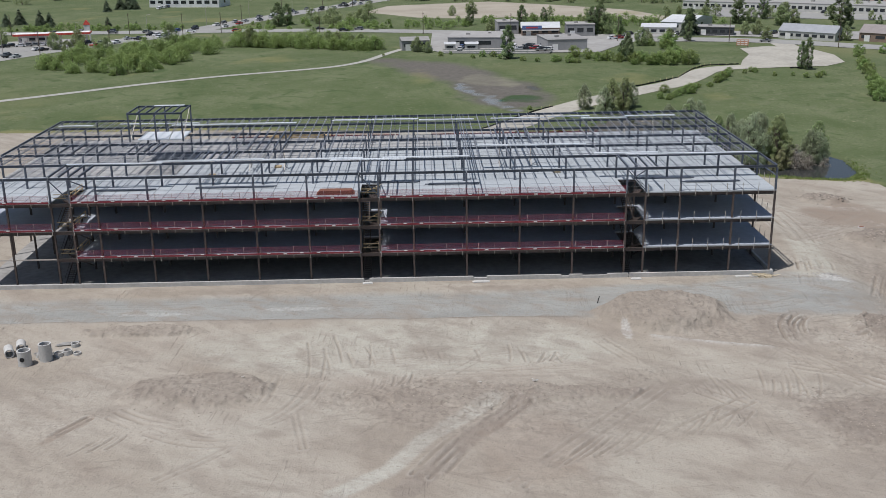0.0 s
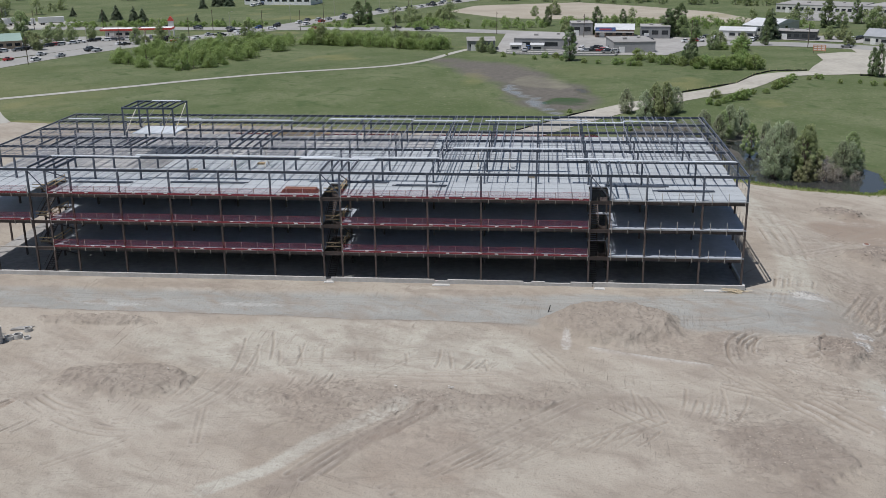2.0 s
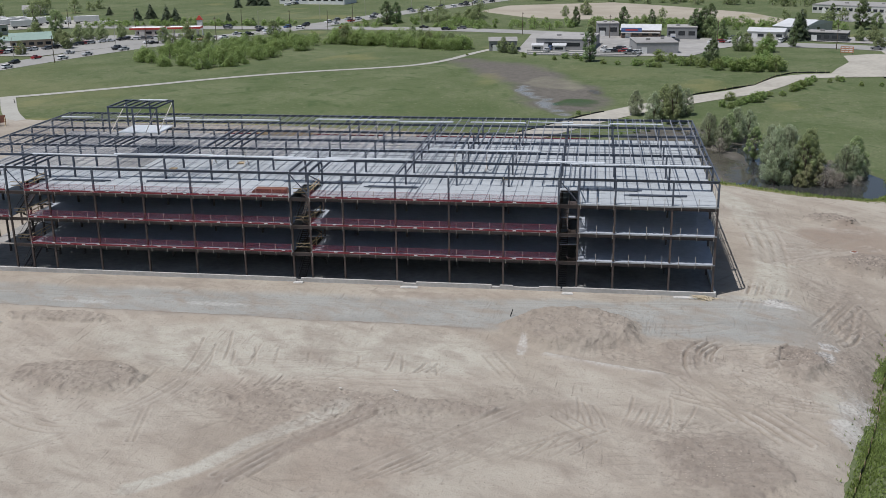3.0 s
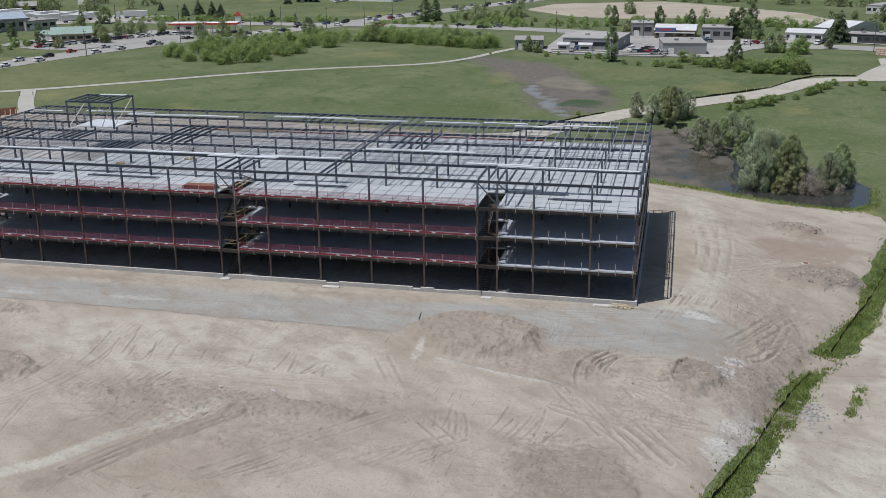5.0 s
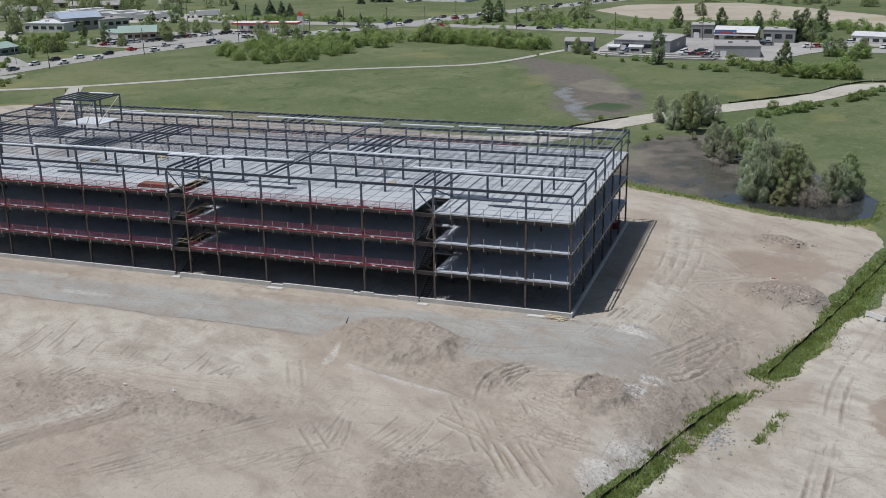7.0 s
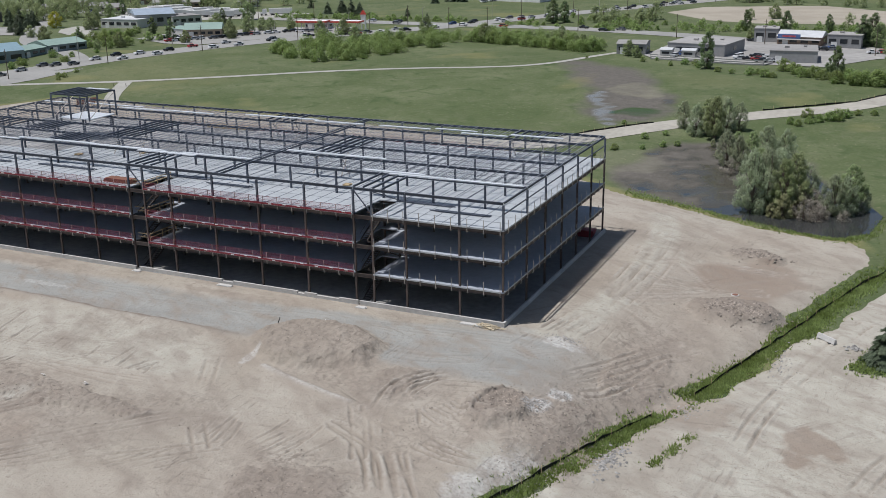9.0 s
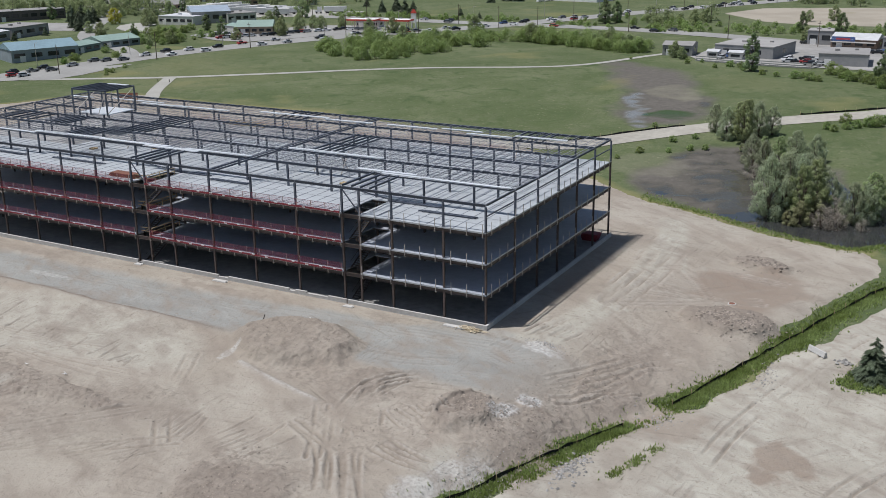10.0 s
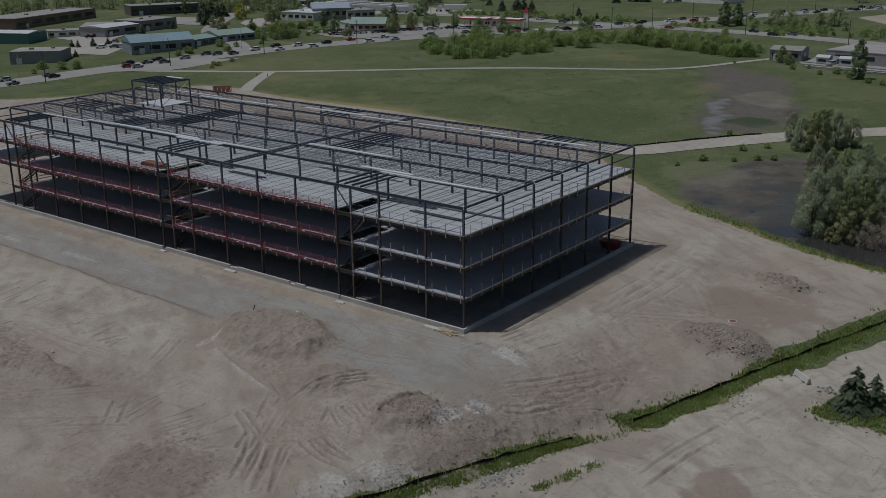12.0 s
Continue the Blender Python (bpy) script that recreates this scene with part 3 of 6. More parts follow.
SCOOP = np.array([(58.9, 120.6), (58.6, 123.2), (59.3, 126), (61, 127.9), (63.6, 127.3), (65, 125), (63, 122.6)], float)
FAN = [[(62, 162), (70.4, 168.8), (77, 174.5)], [(62, 169), (72.5, 172.2), (78, 174.8)], [(63, 175), (70.6, 175.1), (78, 175.4)], [(67.5, 188), (69.5, 180.2), (73, 176)], [(85.5, 183), (80, 179), (77, 176)], [(66, 160.5), (73, 166.5), (78, 173)], [(71, 186), (74, 179), (77, 174)], [(64, 172), (71, 173.6), (80, 178)]]


def dirt_sheet(name, xs, ys, label):
    X, Y = np.meshgrid(xs, ys)
    depth = site_depth(X, Y)
    z = height(X, Y) + 0.05 + 0.3 * (fractal(X, Y, 9, 3) - 0.47) + 0.1 * (fractal(X, Y, 1.5, 8) - 0.47)
    z = z - 0.25 * smooth(2.5, -1.5, depth)
    dark, rough = np.zeros_like(X), np.zeros_like(X)
    for k, (cx, cy, rx, ry, h) in enumerate(MOUNDS):
        s = blob(X, Y, cx, cy, rx, ry, 60 + k, (0.4, 0.6, 0.5, 0.8, 0.8, 0.8, 1.5, 0.8, 0.8, 0.8, 0.8)[k])
        z += h * s * (0.75 + 0.5 * fractal(X, Y, 1.6, 20 + k))
        rough = np.maximum(rough, s)
        dark = np.maximum(dark, s * (0.4, 0.55, 0.75, 0.6, 0.45, 0.4, 0.45, 0.35, 0.3, 0.25, 0.25)[k])
    z += 0.24 * rough * (fractal(X, Y, 1.5, 31, 5) - 0.47) + 0.14 * smooth(0.5, 0.62, fractal(X, Y, 16, 33)) * (fractal(X, Y, 1.3, 34) - 0.47)
    crest = np.exp(-(line_distance(X, Y, np.array([(-10, 105.9), (0.8, 110), (7.1, 108.4), (18.5, 107.3), (27.3, 112)])) / 2.4) ** 2)
    rough = np.maximum(rough, crest * 0.9)
    z += 0.35 * crest * fractal(X, Y, 1.6, 36) + 0.3 * np.exp(-(line_distance(X, Y, np.array([(30.2, 122.8), (36.7, 120.7), (44.5, 118.6)])) / 0.5) ** 2)
    rocky = rough + 0.9 * blob(X, Y, 49, 98, 7, 9, 63, 1.2) + blob(X, Y, 68, 126, 7, 9, 65) * 0.9 + 0.4 * blob(X, Y, 12, 102, 22, 5, 64, 1.0) + 0.6 * blob(X, Y, 72, 146, 6, 12, 63, 1.0) + 0.35 * smooth(0.5, 0.66, fractal(X, Y, 14, 62))
    rocky = rocky + 0.7 * blob(X, Y, 56, 118, 6, 9, 46, 1.3) + 0.8 * blob(X, Y, 44, 124.5, 9, 3.2, 47, 1.2, turn=8) + 0.6 * blob(X, Y, 54, 128, 6, 2.6, 48, 1.2) + 0.5 * blob(X, Y, 1, 106, 11, 5, 49, 1.2) + 0.5 * blob(X, Y, 72, 156, 8, 9, 50, 1.4)
    rocky = np.clip(rocky, 0, 1.2) * (0.35 + 0.9 * fractal(X, Y, 3.5, 66))
    lumps = np.abs(2 * value_noise(X / 0.85, Y / 0.85, 140) - 1) * 0.6 + np.abs(2 * value_noise(X / 0.45, Y / 0.45, 141) - 1) * 0.4
    z += 0.3 * np.clip(rocky, 0, 1) * (0.42 - lumps)
    scoop = smooth(-0.12, 0.3, inside(X, Y, SCOOP) + 0.5 * (fractal(X, Y, 1.2, 142) - 0.47))
    z -= scoop * (0.45 - 0.07 * (X - 58.9)) * smooth(120.2, 122.4, Y)
    z += 0.12 * np.exp(-(line_distance(X, Y, SCOOP[1:5]) / 0.7) ** 2) * (1 - scoop)
    rut, ridge = np.zeros_like(X), np.zeros_like(X)
    for lines, wide, deep in ((TRACKS, 0.18, 1.0), (RAKES, 0.13, 1.0)):
        for pts in lines:
            p = np.asarray(pts)
            lo, hi = p.min(0) - 1.5, p.max(0) + 1.5
            i0, i1 = np.searchsorted(xs, (lo[0], hi[0]))
            j0, j1 = np.searchsorted(ys, (lo[1], hi[1]))
            if i1 > i0 and j1 > j0:
                box = (slice(j0, j1), slice(i0, i1))
                q = line_distance(X[box], Y[box], p)
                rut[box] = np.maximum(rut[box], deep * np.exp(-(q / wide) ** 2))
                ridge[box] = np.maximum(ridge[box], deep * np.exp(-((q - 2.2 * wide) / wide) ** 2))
    broken = smooth(0.28, 0.5, fractal(X, Y, 5, 12)) * (0.5 + 0.7 * fractal(X, Y, 0.8, 13))
    south = smooth(128.6, 131.4, Y + 0.02 * X + 1.2 * (fractal(X, Y, 6, 57) - 0.47))
    band = south * smooth(140.8, 138.6, Y - 0.06 * np.maximum(X - 8, 0) + 2.0 * (fractal(X, Y, 8, 58) - 0.47)) * smooth(72, 58, X)
    quiet = 1 - 0.7 * smooth(0.2, 0.8, band)
    quiet = quiet * (0.65 + 0.45 * smooth(26, 40, X)) * (0.6 + 0.7 * smooth(0.35, 0.6, fractal(X, Y, 9, 15)))
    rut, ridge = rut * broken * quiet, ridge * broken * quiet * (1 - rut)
    z += 0.13 * ridge - 0.24 * rut
    z += 0.35 * np.exp(-((Y + 0.02 * X - 129.6 + 1.2 * (fractal(X, Y, 6, 57) - 0.47)) / 0.8) ** 2) * smooth(24, 10, X) * smooth(-70, -50, X)
    flat = smooth(2.2, 0.4, np.maximum(np.abs(X + 7.5) - 61, np.abs(Y - 168.8) - 23.5))
    z = z * (1 - flat) + (0.85) * flat
    z -= 0.3 * band * (1 - flat) * smooth(30, 16, X)
    me, used = grid_mesh(name, xs, ys, z, depth > -1.2)

    def put(key, v):
        attribute(me, key, v.ravel()[used])
    edge = fractal(X, Y, 4, 55) - 0.47
    band = band * (1 - 0.95 * smooth(0.0, 0.12, rough))
    put("grey", np.clip(band * smooth(-0.32, 0.05, edge + 0.2) + 0.6 * blob(X, Y, 52, 141, 9, 5, 80), 0, 1))
    white = 0.7 * blob(X, Y, 62.2, 143.0, 2.8, 1.6, 70, 0.7, turn=-6) + 0.9 * blob(X, Y, 64.8, 126.2, 1.5, 2.2, 71, 0.5, turn=-25) + 0.9 * blob(X, Y, 66.3, 130.2, 1.5, 1.5, 72, 0.5, turn=-25) + 0.5 * blob(X, Y, 66.3, 111.5, 3.6, 7, 73, 1.3, turn=-22) + 0.5 * blob(X, Y, 27, 124.5, 0.7, 2.4, 69) + 0.3 * blob(X, Y, -38, 134, 6, 0.6, 68, 1.5) + 0.3 * blob(X, Y, -18, 135, 5, 0.7, 67, 1.5)
    white = white + 0.42 * np.exp(-(line_distance(X, Y, np.array([(30.2, 122.8), (36.7, 120.7), (44.5, 118.6)])) / 0.4) ** 2) + 0.1 * smooth(1.3, 0.9, line_distance(X, Y, np.array([(-9, 86), (-3.7, 90.5), (0, 97), (8, 106)])) + 0.5 * edge)
    put("white", np.clip(white, 0, 1))
    put("clod", np.clip((rocky + 0.7 * scoop) * (1 - 0.85 * smooth(0.1, 0.6, band)), 0, 1))
    easterly = smooth(-1, 2, inside(X, Y, EAST))
    haul = smooth(5, 2.5, line_distance(X, Y, np.array([(85, 104), (87.5, 128), (88, 137), (88.8, 145), (92, 153), (96, 162), (100, 178), (106, 200)])))
    pale = 0.9 * blob(X, Y, 66.3, 113, 4.5, 6.5, 73) + easterly * np.clip(0.65 + 0.6 * haul + 0.5 * smooth(0.4, 0.6, fractal(X, Y, 13, 91)), 0, 1) + 0.8 * smooth(3.4, 1.4, line_distance(X, Y, np.array([(56, 141), (61.5, 147), (63.5, 160), (64.5, 176), (63, 196), (60, 206)])))
    pale = pale + 0.75 * blob(X, Y, -4, 121, 27, 8.5, 75, 0.6) + 0.9 * smooth(1.6, 0.8, line_distance(X, Y, np.array([(-9, 86), (-3.7, 90.5), (0, 97), (8, 106)])) + 0.6 * edge)
    pale = pale + 0.3 * smooth(0.45, 0.7, fractal(X, Y, 22, 76))
    for pts in FAN:
        pale = pale + 0.75 * np.exp(-(line_distance(X, Y, np.array(pts)) / 0.42) ** 2) * smooth(0.3, 0.5, fractal(X, Y, 2.5, 78))
    put("pale", np.clip(pale, 0, 1))
    dark = dark + 0.85 * smooth(1.7, 0.9, line_distance(X, Y, np.array([(-2.5, 86), (1.5, 92), (5, 97.5), (11, 104.5)])) + 1.2 * edge) + 0.3 * blob(X, Y, 49, 98, 7, 9, 83, 1.6) + 0.35 * blob(X, Y, 20, 100, 18, 4, 84, turn=35) + 0.3 * blob(X, Y, 75, 150, 6, 12, 85) + 0.35 * smooth(0.56, 0.7, fractal(X, Y, 12, 61))
    # Shade along the north foot of the low step, put into the colour.
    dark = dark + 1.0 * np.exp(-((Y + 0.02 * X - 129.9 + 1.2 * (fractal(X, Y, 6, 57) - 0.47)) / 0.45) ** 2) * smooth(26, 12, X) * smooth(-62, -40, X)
    dark = dark + 0.45 * blob(X, Y, 12, 141.2, 9, 1.2, 144, 1.4) + 0.35 * blob(X, Y, -30, 141.6, 12, 1.0, 145, 1.4)
    dark = dark + 0.75 * scoop + 0.3 * blob(X, Y, 75, 175, 11, 9, 143, 1.2) + 0.12 * np.clip(rocky - 0.3, 0, 1)
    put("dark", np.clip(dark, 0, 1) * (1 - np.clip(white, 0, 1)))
    put("rust", np.clip(0.65 * blob(X, Y, 93.2, 133.4, 3.3, 4.4, 86, 1.5, turn=-30) + 0.6 * blob(X, Y, 80, 180, 10, 9, 87, 1.2) + 0.3 * blob(X, Y, 12, 94, 7, 8, 88) + 0.5 * blob(X, Y, -39.3, 101, 0.9, 4, 89, turn=-30) + 0.4 * blob(X, Y, 81, 137, 3.5, 4, 92, 1.3), 0, 1))
    # Narrower broken core of that shade line, painted through the rut colour.
    scarp_shade = np.exp(-((Y + 0.02 * X - 130.1 + 1.2 * (fractal(X, Y, 6, 57) - 0.47)) / 0.38) ** 2) * smooth(26, 12, X) * smooth(-66, -50, X) * smooth(0.3, 0.42, fractal(X, Y, 5, 16))
    put("rut", np.maximum(rut, 0.95 * scarp_shade))
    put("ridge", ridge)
    me.materials.append(DIRT)
    return tagged(new(name, me), label, "bare ground", kind="structure")


DIRT = dirt_material()
dirt_sheet("bare_earth", np.arange(-60, 112.1, 0.16), np.arange(82, 150.1, 0.16), "pale brown graded earth with wheel ruts and heaps")
dirt_sheet("bare_earth_side", np.arange(-60.3, 136, 0.4), np.arange(149.8, 222, 0.4), "pale brown earth with dark heaps beside the frame")
dirt_sheet("bare_earth_east", np.arange(110.5, 172, 1.0), np.arange(-90, 216, 1.5), "pale gravelly earth of the haul area")
dirt_sheet("bare_earth_west", np.arange(-206, -56.5, 1.5), np.arange(-90, 280, 2.0), "pale sandy earth at the end of the frame")
dirt_sheet("bare_earth_north", np.arange(-60.5, 60, 1.0), np.arange(221.4, 272, 1.0), "pale sandy earth behind the frame")
dirt_sheet("bare_earth_south", np.arange(-60.5, 112.6, 1.0), np.arange(-90, 83.5, 1.5), "pale brown graded earth")


def ribbon(name, pts, width, mat, label, lift=0.07, category="road", step=4.0, kind="structure"):
    """A way of constant width that follows the ground."""
    p = np.array(pts, float)
    for _ in range(2):
        q = [p[0]]
        for a, b in zip(p[:-1], p[1:]):
            q += [a * 0.75 + b * 0.25, a * 0.25 + b * 0.75]
        p = np.array(q + [p[-1]])
    d = np.gradient(p, axis=0)
    d /= np.linalg.norm(d, axis=1)[:, None]
    nrm = np.stack([-d[:, 1], d[:, 0]], 1)
    s = Shape()
    cols = 5
    for c, e in zip(p, nrm):
        for j in range(cols):
            w = c + e * width * (j / (cols - 1) - 0.5)
            s.v.append((w[0], w[1], float(height(w[0], w[1])) + lift))
    for i in range(len(p) - 1):
        for j in range(cols - 1):
            k = i * cols + j
            s.f.append((k, k + 1, k + cols + 1, k + cols))
    me = s.mesh(name, mat)
    return tagged(new(name, me), label, category, kind=kind), p


HIGHWAY = [(-232, 60), (-224, 160), (-217, 235), (-213, 267), (-206.5, 287), (-199, 308), (-191, 335), (-183, 362), (-174, 392), (-160, 424), (-140, 457), (-116, 492), (-98, 540), (-76, 592), (-48, 650), (0, 750)]
_, highway = ribbon("road_highway", HIGHWAY, 16, ASPHALT, "pale grey worn asphalt highway with traffic", 0.10)
CROSS = [(-430, 520), (-300, 512), (-220, 508), (-150, 504), (-60, 503), (-20, 494), (20, 480), (60, 464), (92, 438), (120, 436), (150, 424), (182, 396), (240, 352), (320, 300)]
_, crossroad = ribbon("road_crossing", CROSS, 15, ASPHALT, "grey asphalt street past the shops", 0.13)
ribbon("road_side", [(-196, 330), (-222, 350), (-246, 358), (-271, 374), (-300, 404), (-352, 467), (-405, 525)], 8, ASPHALT, "narrow pale side street between workshops", 0.16)
ribbon("footpath", [(-204, 276), (-188, 281), (-173, 288), (-160, 293), (-145, 300), (-123, 313), (-109, 322), (-95, 332), (-78, 343), (-62, 352), (-45, 359.5), (-30, 368), (-20, 382), (-13, 404), (-7, 418)], 3.0, PATH_MAT, "pale gravel footpath across the meadow", 0.09, "path")
ribbon("path_apron", [(-126, 268), (-132, 275), (-138, 284), (-147, 299)], 4.6, PATH_MAT, "pale gravel apron that leads to the path", 0.12, "path")
ribbon("haul_road", [(-8, 256), (10, 257), (19, 259), (26, 269), (36, 281), (46, 292), (60, 304), (70, 312), (81, 320), (90, 332), (97, 345), (108, 350.5), (126, 352), (138, 362), (143, 385), (146, 402), (148, 425)], 8.5, HAUL, "pale gravel haul road with a silt fence beside it", 0.10)


def patch(name, poly, mat, label, lift, category="yard"):
    s = Shape()
    s.quad(*[(x, y, float(height(x, y)) + lift) for x, y in poly])
    return tagged(new(name, s.mesh(name, mat)), label, category, kind="structure")


patch("road_junction", [(-206, 270), (-196, 277), (-186, 282), (-183, 292), (-182, 316), (-194, 306), (-204, 286)], ASPHALT, "pale asphalt junction beside the highway", 0.13, "road")
patch("gravel_lot", [(118, 348), (140, 349), (150, 358), (154, 378), (152, 402), (138, 408), (126, 402), (124, 384), (116, 366), (112, 355)], HAUL, "pale gravel turning place beside the haul road", 0.14)
patch("shop_yard", [(4, 412), (9, 404), (40, 399), (70, 398), (84, 424), (100, 440), (84, 462), (34, 482), (6, 482)], YARD, "pale asphalt yard between the shops", 0.18)
patch("shop_yard_east", [(84, 442), (120, 452), (200, 418), (215, 452), (120, 470), (80, 462)], YARD, "pale asphalt forecourt of the roadside shops", 0.22)
patch("bank_lot", [(-186, 388), (-168, 424), (-150, 448), (-160, 478), (-206, 462), (-212, 428), (-232, 420), (-230, 400), (-204, 388)], ASPHALT, "grey asphalt car park", 0.18)
patch("truck_yard", [(-222, 516), (-226, 545), (-345, 545), (-345, 500), (-262, 490)], PATH_MAT, "pale yard with parked trailers", 0.18)
patch("workshop_yard", [(-242, 297), (-262, 292), (-300, 318), (-340, 322), (-332, 352), (-296, 348), (-284, 330), (-258, 320)], PATH_MAT, "pale asphalt yard of the workshops", 0.18)
patch("turning_circle", [(-258, 404), (-266, 400), (-276, 404), (-290, 412), (-300, 424), (-304, 438), (-296, 444), (-286, 436), (-280, 424), (-268, 414)], PATH_MAT, "pale asphalt turning circle of the side street", 0.2)
patch("hall_yard", [(-300, 395), (-322, 388), (-340, 400), (-352, 420), (-330, 428), (-306, 412)], YARD, "grey asphalt yard between the halls", 0.2)
patch("loading_yard", [(-345, 352), (-330, 346), (-316, 372), (-326, 396), (-352, 392), (-368, 372)], YARD, "grey asphalt loading yard", 0.22)
patch("mall_lot", [(140, 545), (260, 490), (330, 540), (200, 620)], ASPHALT, "grey asphalt car park of the large stores", 0.2)

# ---- pond ----
def water_material():
    m = bpy.data.materials.new("pond_water")
    m.use_nodes = True
    n, l = m.node_tree.nodes, m.node_tree.links
    b = n["Principled BSDF"]
    b.inputs["Base Color"].default_value, b.inputs["Roughness"].default_value = (0.04, 0.042, 0.042, 1), 0.05
    tc, t, bp = n.new("ShaderNodeTexCoord"), n.new("ShaderNodeTexNoise"), n.new("ShaderNodeBump")
    t.inputs["Scale"].default_value, t.inputs["Detail"].default_value = 0.8, 5
    bp.inputs["Strength"].default_value, bp.inputs["Distance"].default_value = 0.04, 0.1
    l.new(tc.outputs["Object"], t.inputs["Vector"])
    l.new(t.outputs[0], bp.inputs["Height"])
    l.new(bp.outputs[0], b.inputs["Normal"])
    return m


WATER = water_material()


def water_sheet(name, poly, z, label, grow=0.0):
    c = np.mean(poly, 0)
    s = Shape()
    s.quad(*[(c[0] + (x - c[0]) * (1 + grow), c[1] + (y - c[1]) * (1 + grow), z) for x, y in poly])
    return tagged(new(name, s.mesh(name, WATER)), label, "water", kind="structure")


water_sheet("water_pond", POND, -0.45, "dark still pond water that mirrors the sky")

# ---- the steel frame ----
XS = [-68.0, -61.4, -54.85, -48.1, -40.5, -32.6, -24.85, -17.0, -9.3, -1.34, 6.65, 14.62, 22.65, 30.6, 38.65, 46.67, 52.93]
YS = [145.63, 154.5, 162.1, 169.6, 177.0, 184.5, 191.85]
BASE, D1, D2, D3, TOP = 0.85, 5.55, 9.82, 14.1, 17.85
CORES = [-54.85, -9.3, 30.6]
CORE_W, CORE_D = 2.85, 7.6
XL, XR, YF, YB = XS[0], XS[-1], YS[0], YS[-1]
frame_building = thing("steel_frame_building", "unfinished three-storey steel building frame on concrete footings", "building", (0, 0, BASE))
frame_building.matrix_basis = Matrix.Identity(4)


def column_mesh(name, z0, z1, mat, w=0.26):
    s, t = Shape(), 0.03
    s.box(-w / 2, -w / 2, z0, w / 2, -w / 2 + t, z1)
    s.box(-w / 2, w / 2 - t, z0, w / 2, w / 2, z1)
    s.box(-t / 2, -w / 2 + t, z0, t / 2, w / 2 - t, z1)
    s.box(-w * 0.7, -w * 0.7, z0, w * 0.7, w * 0.7, z0 + 0.03)
    return s.mesh(name, mat)


LOWER = column_mesh("column", BASE, D3, STEEL_BROWN)
UPPER = column_mesh("upper_column", D3, TOP - 0.42, STEEL)
for i, x in enumerate(XS):
    for j, y in enumerate(YS):
        part("column", LOWER, None, frame_building, "brown primed steel column" if j == 0 else "", (x, y, 0))
        part("upper_column", UPPER, None, frame_building, at=(x, y, 0))
for cx in CORES:
    for y in (YS[0], YS[1] - 0.9):
        part("column", LOWER, None, frame_building, "brown stair-core column", (cx + CORE_W, y, 0))
        part("upper_column", UPPER, None, frame_building, at=(cx + CORE_W, y, 0))

# roof girders along the rows, and beams along the ends and the joint
for j, y in enumerate(YS):
    for a, b in zip(XS[:-1], XS[1:]):
        g = part("roof_girder", Shape().ibeam((a + 0.02, y, TOP - 0.21), (b - 0.02, y, TOP - 0.21), 0.38, 0.18), STEEL, frame_building)
for x in (XL, XR):
    for a, b in zip(YS[:-1], YS[1:]):
        part("end_beam", Shape().ibeam((x, a + 0.15, TOP - 0.15), (x, b - 0.15, TOP - 0.15), 0.3, 0.17), STEEL, frame_building)
        part("girt", Shape().bar((x, a + 0.15, TOP - 1.65), (x, b - 0.15, TOP - 1.65), 0.12, 0.16), STEEL, frame_building)
for a, b in zip(YS[:-1], YS[1:]):
    for x in (7.05, 8.05):
        part("joint_beam", Shape().ibeam((x, a + 0.15, TOP - 0.15), (x, b - 0.15, TOP - 0.12), 0.24, 0.13), STEEL, frame_building)

# open-web roof joists behind the front row of bays
def joist_mesh(length):
    s, dz = Shape(), 0.42
    s.box(-0.06, 0, -0.05, 0.06, length, 0.0)
    s.box(-0.035, 0.5, -dz, 0.035, length - 0.5, -dz + 0.04)
    n = 10
    for k in range(n):
        a, b = 0.3 + (length - 0.6) * k / n, 0.3 + (length - 0.6) * (k + 1) / n
        za, zb = (-0.03, -dz + 0.03) if k % 2 == 0 else (-dz + 0.03, -0.03)
        s.bar((0, a, za), (0, b, zb), 0.026)
    return s.mesh("joist", JOIST)


for j in range(1, 6):
    length = YS[j + 1] - YS[j] - 0.1
    me = joist_mesh(length)
    for a, b in zip(XS[:-1], XS[1:]):
        n = 5 if b - a > 7 else 4
        for k in range(n):
            x = a + (b - a) * (k + 0.5) / n
            if (j == 3 and -50.5 < x < -40) or (j in (2, 3) and (-28.6 < x < -22 or 12.8 < x < 18.6)):
                continue
            part("joist", me, None, frame_building, at=(x, YS[j] + 0.05, TOP + 0.05))
        if not (j == 3 and -50.5 < a < -39):
            for u in (0.33, 0.67):
                y = YS[j] + u * length
                part("bridging", Shape().bar((a + 0.2, y, TOP - 0.34), (b - 0.2, y, TOP - 0.34), 0.05), JOIST, frame_building)

# tight beams over shafts and the stair cores
def shaft(x0, x1, y0, y1, n, braces=True):
    for k in range(n):
        x = x0 + (x1 - x0) * k / (n - 1)
        part("shaft_beam", Shape().ibeam((x, y0, TOP + 0.02), (x, y1, TOP + 0.02), 0.26, 0.2), STEEL, frame_building)
    if braces:
        for x in (x0, x1):
            part("shaft_brace", Shape().bar((x, y0 + 1.2, D3 + 0.1), (x, y0 + 3.6, TOP - 0.3), 0.13), RAIL, frame_building, "pale diagonal shaft brace")
            part("shaft_brace", Shape().bar((x, y0 + 3.6, D3 + 0.1), (x, y0 + 1.2, TOP - 0.3), 0.13), RAIL, frame_building, "pale diagonal shaft brace")


